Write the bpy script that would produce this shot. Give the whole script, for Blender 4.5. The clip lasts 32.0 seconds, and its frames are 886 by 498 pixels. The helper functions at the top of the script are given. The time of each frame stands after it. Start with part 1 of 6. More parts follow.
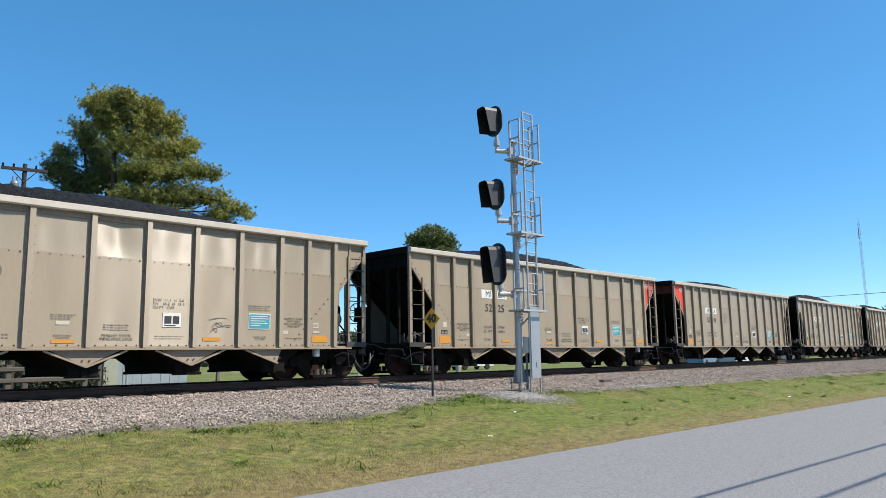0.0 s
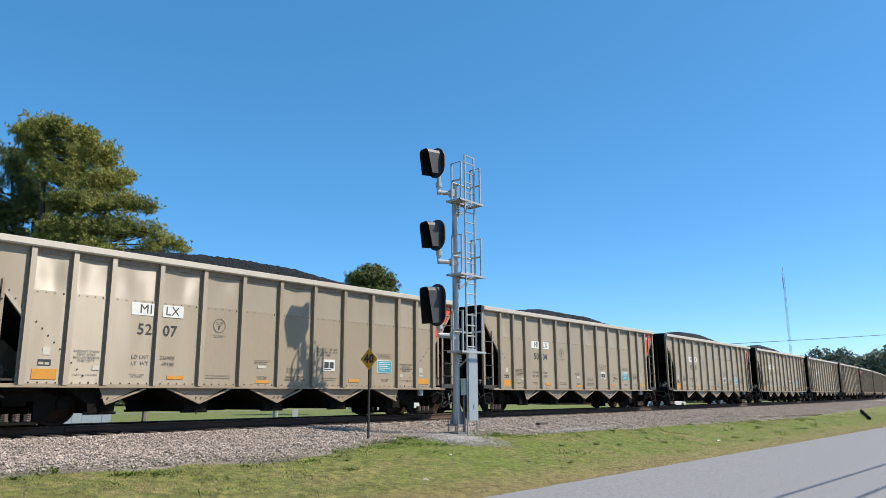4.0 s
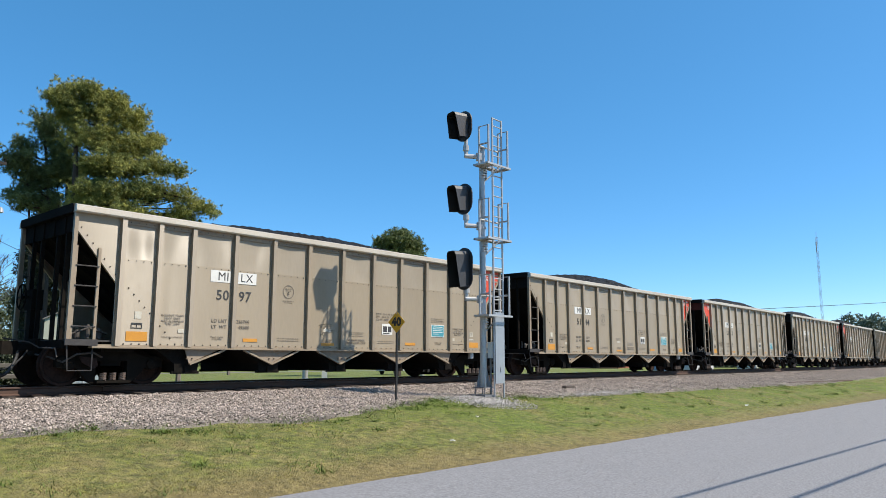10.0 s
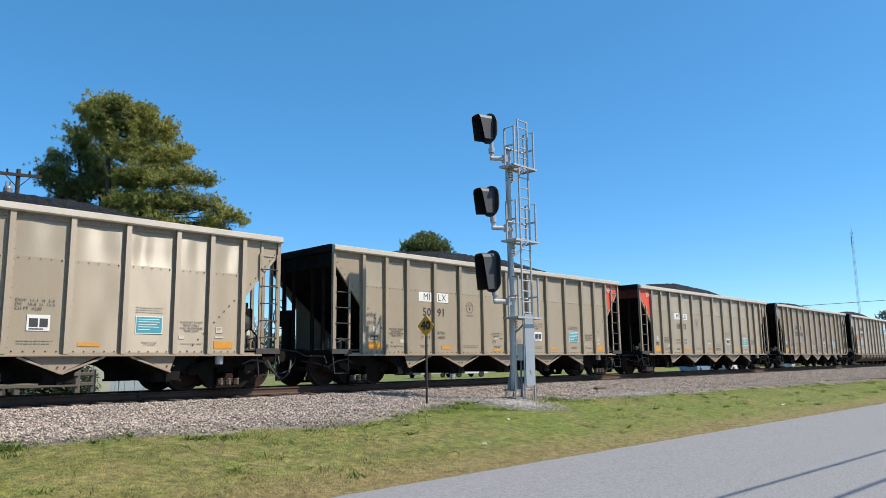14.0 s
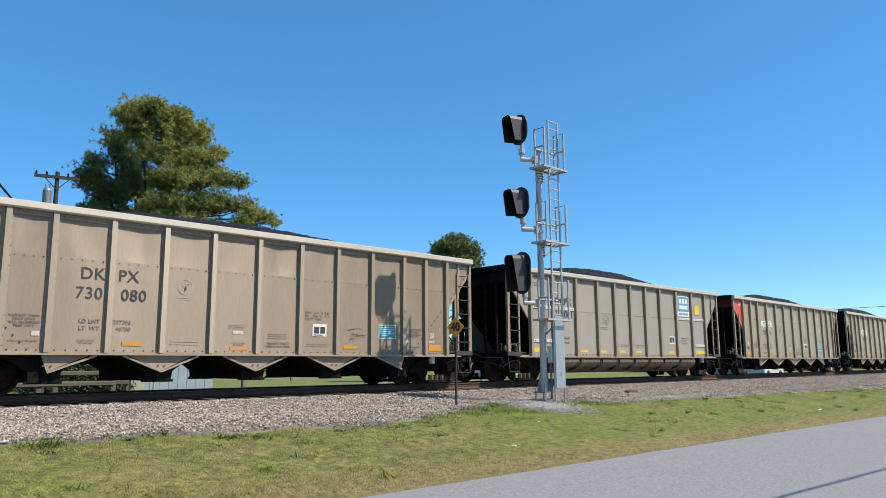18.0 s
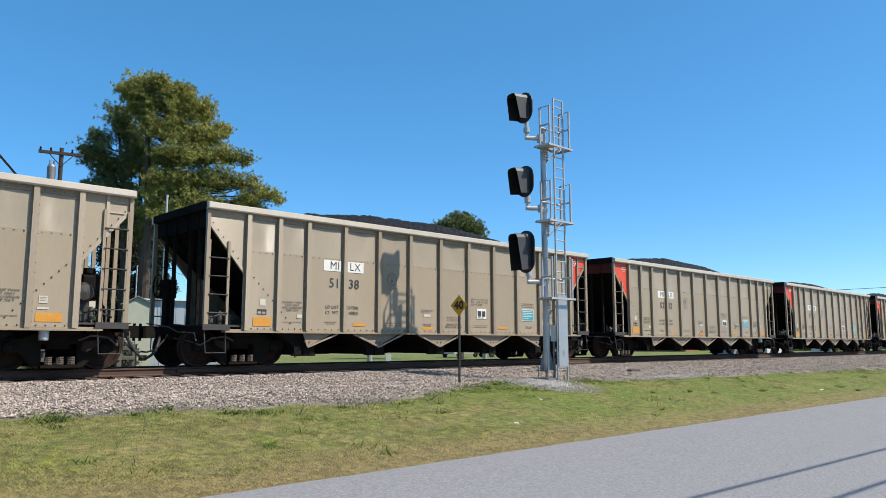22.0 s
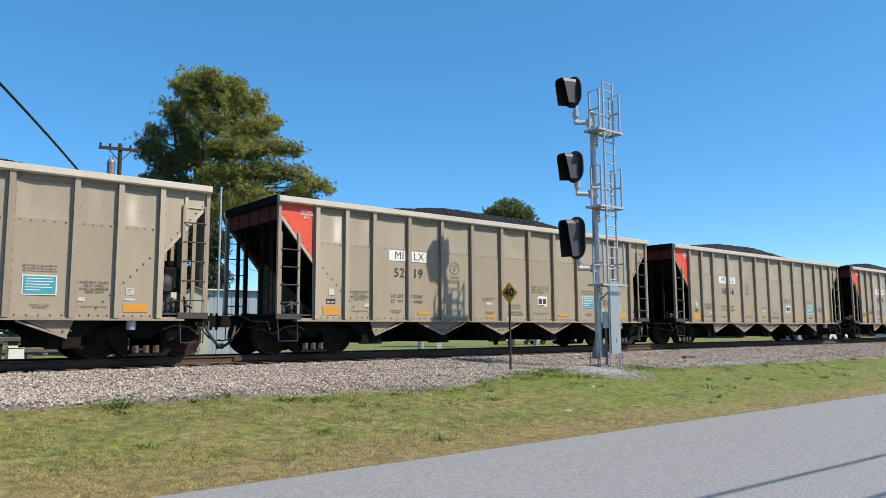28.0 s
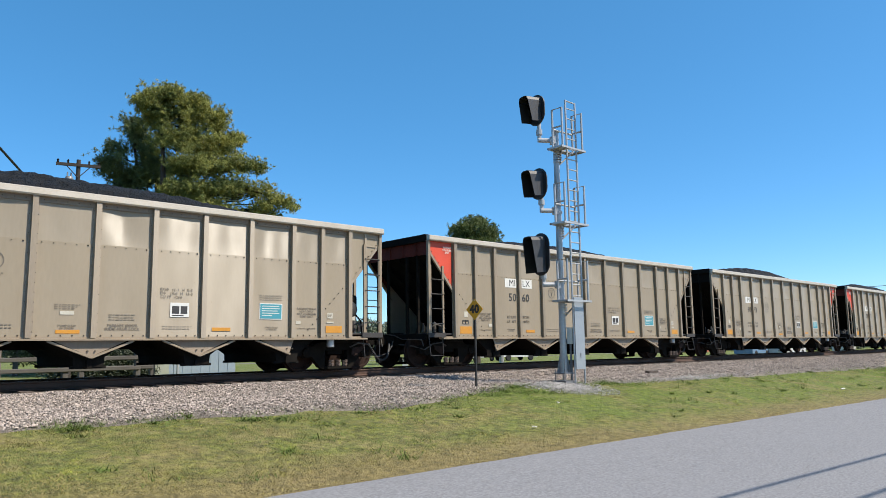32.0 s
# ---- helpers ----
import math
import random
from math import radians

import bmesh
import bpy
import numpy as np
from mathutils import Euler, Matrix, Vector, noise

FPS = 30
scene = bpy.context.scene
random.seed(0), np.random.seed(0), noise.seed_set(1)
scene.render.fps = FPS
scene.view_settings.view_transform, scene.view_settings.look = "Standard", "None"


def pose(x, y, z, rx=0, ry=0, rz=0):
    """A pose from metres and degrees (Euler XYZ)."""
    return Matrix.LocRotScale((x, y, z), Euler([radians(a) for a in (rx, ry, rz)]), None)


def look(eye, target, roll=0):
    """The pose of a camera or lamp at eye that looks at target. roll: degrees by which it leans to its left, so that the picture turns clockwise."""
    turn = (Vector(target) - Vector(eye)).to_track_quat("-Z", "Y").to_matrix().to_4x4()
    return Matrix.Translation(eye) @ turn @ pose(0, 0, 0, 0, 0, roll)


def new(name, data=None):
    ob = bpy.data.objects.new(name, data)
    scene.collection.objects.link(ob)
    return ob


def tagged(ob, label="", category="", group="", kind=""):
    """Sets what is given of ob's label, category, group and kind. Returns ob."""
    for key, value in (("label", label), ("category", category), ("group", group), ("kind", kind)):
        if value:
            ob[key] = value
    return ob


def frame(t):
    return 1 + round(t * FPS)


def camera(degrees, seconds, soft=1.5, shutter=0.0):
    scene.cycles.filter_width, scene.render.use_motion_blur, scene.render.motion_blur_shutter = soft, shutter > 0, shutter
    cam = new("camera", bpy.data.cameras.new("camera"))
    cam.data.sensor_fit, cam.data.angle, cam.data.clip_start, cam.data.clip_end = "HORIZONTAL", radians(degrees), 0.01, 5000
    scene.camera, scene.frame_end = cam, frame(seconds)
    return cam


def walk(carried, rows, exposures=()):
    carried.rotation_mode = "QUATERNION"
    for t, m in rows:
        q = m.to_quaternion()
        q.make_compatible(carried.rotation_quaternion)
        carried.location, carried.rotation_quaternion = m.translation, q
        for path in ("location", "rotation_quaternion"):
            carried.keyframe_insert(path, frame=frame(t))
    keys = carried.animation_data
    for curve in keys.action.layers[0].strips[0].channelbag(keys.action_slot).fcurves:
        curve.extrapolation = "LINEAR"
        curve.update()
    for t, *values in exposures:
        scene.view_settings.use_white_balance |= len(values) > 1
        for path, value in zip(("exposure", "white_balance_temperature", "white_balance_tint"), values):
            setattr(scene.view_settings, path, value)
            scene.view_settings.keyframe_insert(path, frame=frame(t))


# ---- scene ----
cam = camera(62.36, 32.0, soft=0.6)
PATH = [
    (0, pose(0, 0, 1.65, 98.35, 0.91, -45.36)),
    (0.5, pose(0, 0, 1.65, 98.68, 0.72, -45.72)),
    (1, pose(0, 0, 1.65, 99.02, 0.50, -46.09)),
    (1.5, pose(0, 0, 1.65, 99.34, 0.32, -46.33)),
    (2, pose(0, 0, 1.65, 99.85, 0.33, -47.55)),
    (2.5, pose(0, 0, 1.65, 100.52, 0.62, -47.61)),
    (3, pose(0, 0, 1.65, 100.52, 0.39, -48.85)),
    (3.5, pose(0, 0, 1.65, 101.03, 0.39, -49.98)),
    (4, pose(0, 0, 1.65, 101.44, 0.36, -50.20)),
    (4.5, pose(0, 0, 1.65, 101.71, 0.44, -49.80)),
    (6.5, pose(0, 0, 1.65, 100.19, 0.65, -46.80)),
    (7, pose(0, 0, 1.65, 99.98, 0.59, -46.62)),
    (7.5, pose(0, 0, 1.65, 99.84, 0.57, -46.92)),
    (8, pose(0, 0, 1.65, 99.54, 0.57, -46.62)),
    (8.5, pose(0, 0, 1.65, 98.79, 0.37, -46.79)),
    (9, pose(0, 0, 1.65, 98.72, 0.21, -46.59)),
    (9.5, pose(0, 0, 1.65, 98.61, -0.22, -46.59)),
    (10, pose(0, 0, 1.65, 98.63, -0.06, -48.12)),
    (10.5, pose(0, 0, 1.65, 98.31, -0.21, -48.15)),
    (11, pose(0, 0, 1.65, 98.60, 0.32, -47.74)),
    (11.5, pose(0, 0, 1.65, 98.14, 0.51, -47.31)),
    (12, pose(0, 0, 1.65, 99.94, 0.18, -47.66)),
    (12.5, pose(0, 0, 1.65, 100.46, -0.28, -48.12)),
    (13, pose(0, 0, 1.65, 100.73, 0.78, -47.93)),
    (13.5, pose(0, 0, 1.65, 99.71, 0.74, -47.00)),
    (15.5, pose(0, 0, 1.65, 98.14, 1.35, -43.68)),
    (16, pose(0, 0, 1.65, 98.28, 0.63, -44.39)),
    (16.5, pose(0, 0, 1.65, 99.98, 0.40, -44.83)),
    (17, pose(0, 0, 1.65, 99.65, 0.21, -45.37)),
    (17.5, pose(0, 0, 1.65, 99.35, -0.17, -45.03)),
    (18, pose(0, 0, 1.65, 99.02, 0.33, -43.52)),
    (18.5, pose(0, 0, 1.65, 98.85, 0.72, -40.18)),
    (19, pose(0, 0, 1.65, 98.32, 0.58, -40.70)),
    (19.5, pose(0, 0, 1.65, 97.94, -0.03, -41.26)),
    (20, pose(0, 0, 1.65, 97.02, 0.14, -41.92)),
    (20.5, pose(0, 0, 1.65, 97.14, 0.14, -42.50)),
    (21, pose(0, 0, 1.65, 96.51, 0.05, -42.59)),
    (21.5, pose(0, 0, 1.65, 96.92, -0.14, -43.18)),
    (22, pose(0, 0, 1.65, 97.33, -0.03, -43.26)),
    (22.5, pose(0, 0, 1.65, 98.73, 0.38, -43.62)),
    (23, pose(0, 0, 1.65, 99.58, 0.48, -43.88)),
    (23.5, pose(0, 0, 1.65, 98.78, 0.40, -43.67)),
    (24, pose(0, 0, 1.65, 97.90, 0.37, -42.43)),
    (24.5, pose(0, 0, 1.65, 96.66, 0.47, -41.04)),
    (25, pose(0, 0, 1.65, 96.07, 0.42, -39.63)),
    (25.5, pose(0, 0, 1.65, 95.76, 0.41, -39.24)),
    (27.5, pose(0, 0, 1.65, 96.24, 0.10, -38.02)),
    (28, pose(0, 0, 1.65, 96.38, 0.28, -39.33)),
    (28.5, pose(0, 0, 1.65, 96.16, 0.10, -39.80)),
    (29, pose(0, 0, 1.65, 97.16, 0.37, -40.71)),
    (29.5, pose(0, 0, 1.65, 98.04, 0.62, -41.96)),
    (30, pose(0, 0, 1.65, 98.14, 0.60, -42.70)),
    (30.5, pose(0, 0, 1.65, 98.15, 0.64, -42.76)),
    (31, pose(0, 0, 1.65, 98.60, 0.71, -42.10)),
    (31.5, pose(0, 0, 1.65, 97.87, 0.79, -42.40)),
    (32, pose(0, 0, 1.65, 97.67, 0.82, -42.00)),
]
walk(cam, PATH)

# ---- world, sun ----
world = bpy.data.worlds.new("world")
scene.world = world
world.use_nodes = True
wn = world.node_tree.nodes
sky = wn.new("ShaderNodeTexSky")
sky.sky_type = "NISHITA"
sky.sun_disc = False
SUN = Vector((0.359, -0.528, 0.770)).normalized()
sky.sun_elevation = math.asin(SUN.z)
sky.sun_rotation = math.atan2(SUN.x, SUN.y)
sky.air_density, sky.dust_density, sky.ozone_density = 0.65, 0.4, 3.5
wn["Background"].inputs[1].default_value = 0.168
deep = wn.new("ShaderNodeHueSaturation")
deep.inputs["Hue"].default_value, deep.inputs["Saturation"].default_value = 0.4945, 1.26
clear = wn.new("ShaderNodeMix")
clear.data_type = "RGBA"
clear.inputs[0].default_value = 0.33
clear.inputs[7].default_value = (0.47, 1.56, 2.68, 1)
world.node_tree.links.new(sky.outputs[0], deep.inputs["Color"])
world.node_tree.links.new(deep.outputs[0], clear.inputs[6])
world.node_tree.links.new(clear.outputs[2], wn["Background"].inputs[0])
sun = new("sun", bpy.data.lights.new("sun", "SUN"))
sun.data.energy, sun.data.angle, sun.data.color = 5.0, radians(0.53), (1.0, 0.915, 0.79)
sun.matrix_world = look(SUN * 50, (0, 0, 0))
scene.view_settings.exposure = 0.53


# ---- materials ----
def mat(name, c, c2=None, rough=0.6, metal=0.0, scale=3.0, fine=40.0, bump=0.0, stretch=(1, 1, 1), spread=0.35, vary=0.0, spec=0.5, anis=0.0):
    """A procedural surface: two colours mixed by noise at two scales, roughness that varies, fine relief."""
    m = bpy.data.materials.new(name)
    m.use_nodes = True
    n, l = m.node_tree.nodes, m.node_tree.links
    b = n["Principled BSDF"]
    c2 = c2 or tuple(v * 0.75 for v in c)
    tc, mp = n.new("ShaderNodeTexCoord"), n.new("ShaderNodeMapping")
    mp.inputs["Scale"].default_value = stretch
    l.new(tc.outputs["Object"], mp.inputs[0])
    big, small = n.new("ShaderNodeTexNoise"), n.new("ShaderNodeTexNoise")
    big.inputs["Scale"].default_value, small.inputs["Scale"].default_value = scale, fine
    big.inputs["Detail"].default_value = small.inputs["Detail"].default_value = 4
    l.new(mp.outputs[0], big.inputs["Vector"])
    l.new(mp.outputs[0], small.inputs["Vector"])
    ramp = n.new("ShaderNodeMapRange")
    ramp.inputs["From Min"].default_value, ramp.inputs["From Max"].default_value = 0.5 - spread / 2, 0.5 + spread / 2
    add = n.new("ShaderNodeMath")
    add.operation = "MULTIPLY_ADD"
    add.inputs[1].default_value = 0.45
    l.new(small.outputs[0], add.inputs[0])
    half = n.new("ShaderNodeMath")
    half.operation = "MULTIPLY"
    half.inputs[1].default_value = 0.55
    l.new(big.outputs[0], half.inputs[0])
    l.new(half.outputs[0], add.inputs[2])
    l.new(add.outputs[0], ramp.inputs[0])
    mix = n.new("ShaderNodeMix")
    mix.data_type = "RGBA"
    mix.inputs[6].default_value, mix.inputs[7].default_value = (*c, 1), (*c2, 1)
    l.new(ramp.outputs[0], mix.inputs[0])
    out = mix.outputs[2]
    if vary:
        oi, hs, mr = n.new("ShaderNodeObjectInfo"), n.new("ShaderNodeHueSaturation"), n.new("ShaderNodeMapRange")
        mr.inputs["To Min"].default_value, mr.inputs["To Max"].default_value = 1 - vary, 1 + vary
        l.new(oi.outputs["Random"], mr.inputs[0])
        l.new(mr.outputs[0], hs.inputs["Value"])
        l.new(out, hs.inputs["Color"])
        out = hs.outputs[0]
    l.new(out, b.inputs["Base Color"])
    rr = n.new("ShaderNodeMapRange")
    rr.inputs["To Min"].default_value, rr.inputs["To Max"].default_value = max(0.05, rough - 0.08), min(1, rough + 0.08)
    l.new(small.outputs[0], rr.inputs[0])
    l.new(rr.outputs[0], b.inputs["Roughness"])
    b.inputs["Metallic"].default_value = metal
    b.inputs["Specular IOR Level"].default_value = spec
    if anis:
        up = n.new("ShaderNodeCombineXYZ")
        up.inputs[0].default_value, up.inputs[2].default_value = -0.08, 1.0
        b.inputs["Anisotropic"].default_value = anis
        l.new(up.outputs[0], b.inputs["Tangent"])
    if bump:
        bp = n.new("ShaderNodeBump")
        bp.inputs["Strength"].default_value, bp.inputs["Distance"].default_value = 1.0, bump
        l.new(small.outputs[0], bp.inputs["Height"])
        l.new(bp.outputs[0], b.inputs["Normal"])
    return m


def island(m, amount=0.4):
    """Vary a material piece by piece."""
    n, l = m.node_tree.nodes, m.node_tree.links
    b = n["Principled BSDF"]
    src = b.inputs["Base Color"].links[0].from_socket
    g, mr, hs = n.new("ShaderNodeNewGeometry"), n.new("ShaderNodeMapRange"), n.new("ShaderNodeHueSaturation")
    mr.inputs["To Min"].default_value, mr.inputs["To Max"].default_value = 1 - amount, 1 + amount
    l.new(g.outputs["Random Per Island"], mr.inputs[0])
    l.new(mr.outputs[0], hs.inputs["Value"])
    l.new(src, hs.inputs["Color"])
    l.new(hs.outputs[0], b.inputs["Base Color"])
    return m


ALU = mat("aluminium_sheet", (0.314, 0.260, 0.186), (0.259, 0.213, 0.15), rough=0.31, anis=1.0, spec=0.4, scale=0.9, fine=18, stretch=(1, 1, 0.25), spread=0.5, vary=0.05)
# upper-sheet copy of ALU, greyer and glossier to colour in the sun's sheen
ALU_SHEEN = mat("sheen_aluminium_sheet", (0.318, 0.269, 0.201), (0.265, 0.223, 0.164), rough=0.345, anis=1.0, spec=0.5, scale=0.9, fine=18, stretch=(1, 1, 0.25), spread=0.5, vary=0.05)
ALU_GREY = mat("grey_aluminium_sheet", (0.306, 0.266, 0.218), (0.256, 0.221, 0.18), rough=0.34, anis=0.9, spec=0.6, scale=0.9, fine=18, stretch=(1, 1, 0.25), spread=0.5)
# dusty brown car skin; also reused dark where shade is coloured in
ALU_BROWN = mat("dusty_shaded_aluminium_sheet", (0.271, 0.213, 0.156), (0.201, 0.156, 0.113), rough=0.42, metal=0.1, spec=0.3, anis=0.8, scale=0.9, fine=18, stretch=(1, 1, 0.25), spread=0.5, vary=0.05)
ALU_RIB = mat("aluminium_rib", (0.29, 0.228, 0.152), (0.205, 0.158, 0.104), rough=0.36, anis=0.85, spec=0.9, scale=1.2, fine=22, stretch=(1, 1, 0.3), vary=0.08)
SILL = mat("aluminium_sill", (0.31, 0.243, 0.168), (0.235, 0.183, 0.125), rough=0.5, metal=0.15, scale=2, fine=25)
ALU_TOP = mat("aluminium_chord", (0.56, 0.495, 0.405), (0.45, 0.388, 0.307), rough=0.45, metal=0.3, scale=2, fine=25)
BELLY = mat("dusty_belly", (0.15, 0.108, 0.075), (0.07, 0.05, 0.036), rough=0.65, metal=0.2, scale=1.5, fine=12)
PALE_BAR = mat("pale_aluminium_bar", (0.574, 0.541, 0.467), (0.492, 0.451, 0.377), rough=0.45, metal=0.2, scale=3)
RIVET = mat("rivet", (0.12, 0.097, 0.072), rough=0.6, metal=0.3)
# rust and the shadow round each rivet, both in one dark colour
RIVET_DARK = mat("dark_rivet", (0.045, 0.036, 0.03), rough=0.7)
# steels set near black: shade under cars and at ends is in the colour
BLACK = mat("sooty_shaded_steel", (0.007, 0.0065, 0.006), (0.016, 0.014, 0.012), rough=0.95, scale=2, fine=30, spec=0.05)
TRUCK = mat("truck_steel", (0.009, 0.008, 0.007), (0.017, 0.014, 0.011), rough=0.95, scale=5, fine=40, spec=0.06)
WHEEL = mat("wheel_steel", (0.045, 0.026, 0.02), (0.016, 0.011, 0.009), rough=0.8, spec=0.1, scale=6, fine=30)
COAL = mat("coal", (0.004, 0.004, 0.004), (0.020, 0.019, 0.018), rough=0.6, scale=6, fine=22, bump=0.14, spread=0.25, spec=0.2)
END_STEEL = mat("dusty_end_steel", (0.042, 0.038, 0.036), (0.026, 0.023, 0.022), rough=0.7, scale=5, fine=30)
TANK = mat("tank_black", (0.02, 0.018, 0.016), (0.04, 0.035, 0.03), rough=0.5, scale=4, fine=30)
PIPE = mat("dusty_pipe", (0.0738, 0.064, 0.0541), (0.04, 0.035, 0.03), rough=0.7, scale=6, fine=30)
SPRING = mat("rusty_spring", (0.125, 0.09, 0.07), (0.065, 0.045, 0.036), rough=0.7, scale=9, fine=40)
# grime on the red, darkened further by end shade put into the colour
RED_GRIMY_SHADED = mat("grimy_shaded_red_paint", (0.17, 0.034, 0.022), (0.075, 0.02, 0.015), rough=0.8, scale=2, fine=20, spec=0.15)
RED = mat("red_paint", (0.60, 0.068, 0.030), (0.52, 0.056, 0.026), rough=0.5, scale=2, fine=30)
AMBER = mat("amber_reflector", (0.541, 0.246, 0.0246), (0.451, 0.197, 0.0246), rough=0.45, scale=4)
YELLOW = mat("yellow_reflector", (0.656, 0.451, 0.0164), rough=0.45, scale=4)
ORANGE = mat("orange_panel", (0.59, 0.139, 0.0492), rough=0.5)
WHITE = mat("white_paint", (0.64, 0.631, 0.599), (0.541, 0.533, 0.492), rough=0.5, scale=4)
CARD = mat("weathered_card", (0.50, 0.47, 0.39), (0.40, 0.37, 0.30), rough=0.6, scale=6)
INK = mat("stencil_black", (0.025, 0.025, 0.028), (0.041, 0.0394, 0.0369), rough=0.6, scale=8)
INK_FAINT = mat("worn_small_print", (0.165, 0.135, 0.10), (0.225, 0.185, 0.135), rough=0.31, anis=1.0, spec=0.42, scale=8)
INK_SOFT = mat("stencil_faded", (0.105, 0.088, 0.07), (0.17, 0.142, 0.11), rough=0.31, anis=1.0, spec=0.42, scale=8)
TEAL = mat("teal_notice", (0.041, 0.262, 0.312), (0.0492, 0.221, 0.271), rough=0.5)
LOGO = mat("blue_sign", (0.082, 0.271, 0.426), rough=0.45)
GALV = mat("galvanised_steel", (0.46, 0.465, 0.47), (0.32, 0.325, 0.33), rough=0.42, metal=0.35, scale=3, fine=30)
GALV_DULL = mat("dull_galvanised_steel", (0.221, 0.221, 0.226), (0.139, 0.139, 0.143), rough=0.55, metal=0.4, scale=6, fine=45)
GUARD = mat("bright_galvanised_sheet", (0.32, 0.345, 0.375), (0.28, 0.305, 0.335), rough=0.4, metal=0.35, scale=3, fine=20)
# paler than the black inside: sunlit sheen on the hood, coloured in
SIGGREY = mat("hood_outside_sheen", (0.028, 0.028, 0.031), (0.04, 0.04, 0.044), rough=0.5, scale=5)
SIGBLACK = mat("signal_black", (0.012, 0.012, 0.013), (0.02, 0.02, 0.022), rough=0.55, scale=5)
LENS = mat("dark_lens", (0.02, 0.01, 0.01), rough=0.1)
SIGN = mat("sign_yellow", (0.64, 0.328, 0.0123), (0.541, 0.271, 0.0123), rough=0.45, scale=3)
POSTGREEN = mat("dark_sign_post", (0.012, 0.012, 0.012), rough=0.6)
RUST = mat("rail_rust", (0.082, 0.041, 0.0254), (0.0492, 0.0271, 0.018), rough=0.8, scale=2, fine=40)
RAILTOP = mat("rail_head_steel", (0.344, 0.328, 0.312), rough=0.3, metal=0.9)
TIE = mat("tie_wood", (0.123, 0.0902, 0.0697), (0.0656, 0.0492, 0.041), rough=0.9, scale=3, fine=35, bump=0.02, stretch=(4, 1, 4), vary=0.25)
STONE = island(mat("ballast_stone", (0.39, 0.325, 0.274), (0.19, 0.156, 0.132), rough=0.9, scale=6, fine=50, spread=0.5), 0.58)
BALLAST = mat("ballast_bed", (0.27, 0.227, 0.19), (0.11, 0.091, 0.076), rough=0.95, scale=1.2, fine=24, bump=0.08, spread=0.22)
ROAD = mat("road_asphalt", (0.262, 0.259, 0.266), (0.142, 0.141, 0.146), rough=0.95, scale=30, fine=85, bump=0.004, spread=0.28, spec=0.2)
CRACK = mat("road_crack", (0.11, 0.108, 0.108), rough=0.95)
PATHWAY = mat("worn_path", (0.20, 0.19, 0.16), (0.13, 0.125, 0.10), rough=0.9, scale=3, fine=40)
BARK = mat("bark", (0.0697, 0.0492, 0.0369), (0.045, 0.033, 0.026), rough=0.95, scale=3, fine=18, bump=0.05, stretch=(1, 1, 0.3))
POLE = mat("pole_wood", (0.045, 0.034, 0.027), (0.028, 0.022, 0.018), rough=0.9, scale=2, fine=25, stretch=(3, 3, 0.2))
NEEDLE = island(mat("pine_needles", (0.34, 0.325, 0.08), (0.135, 0.16, 0.047), rough=0.7, scale=0.5, fine=2.2, spread=0.22, spec=0.25), 0.4)
NEEDLE_BLUE = island(mat("bluish_pine_needles", (0.19, 0.225, 0.088), (0.085, 0.115, 0.05), rough=0.7, scale=0.5, fine=2.2, spread=0.25, spec=0.25), 0.4)
NEEDLE_FAR = island(mat("far_pine_needles", (0.18, 0.215, 0.06), (0.085, 0.11, 0.034), rough=0.7, scale=0.5, fine=3.5, spread=0.3), 0.3)
FARLEAF = island(mat("far_foliage", (0.0984, 0.119, 0.0492), (0.0656, 0.082, 0.041), rough=0.8, scale=0.2, fine=3), 0.35)
GREYWOOD = mat("grey_weathered_wood", (0.105, 0.094, 0.083), (0.062, 0.056, 0.049), rough=0.9, scale=2, fine=30, stretch=(0.4, 3, 3))
# distance haze is put into this paler leaf colour
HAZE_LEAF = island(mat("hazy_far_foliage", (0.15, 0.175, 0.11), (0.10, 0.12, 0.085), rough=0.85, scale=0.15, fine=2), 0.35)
# leaves set very dark: shade within the low foliage is in the colour
DARK_LEAF = island(mat("shaded_evergreen_leaves", (0.035, 0.045, 0.016), (0.02, 0.027, 0.012), rough=0.6, scale=0.6, fine=4), 0.35)
SHED = mat("pale_blue_metal", (0.33, 0.385, 0.43), (0.28, 0.33, 0.38), rough=0.45, metal=0.1, scale=2, fine=20)
CABLE = mat("black_cable", (0.02, 0.02, 0.02), rough=0.6)
BRICKRED = mat("red_brown_wall", (0.271, 0.0902, 0.0492), (0.197, 0.0656, 0.041), rough=0.85, scale=3)
CARPAINT = mat("white_car_paint", (0.615, 0.623, 0.64), rough=0.25)
GLASS = mat("dark_glass", (0.02, 0.03, 0.035), rough=0.06, spec=0.8)
TYRE = mat("tyre_rubber", (0.015, 0.015, 0.015), rough=0.85)


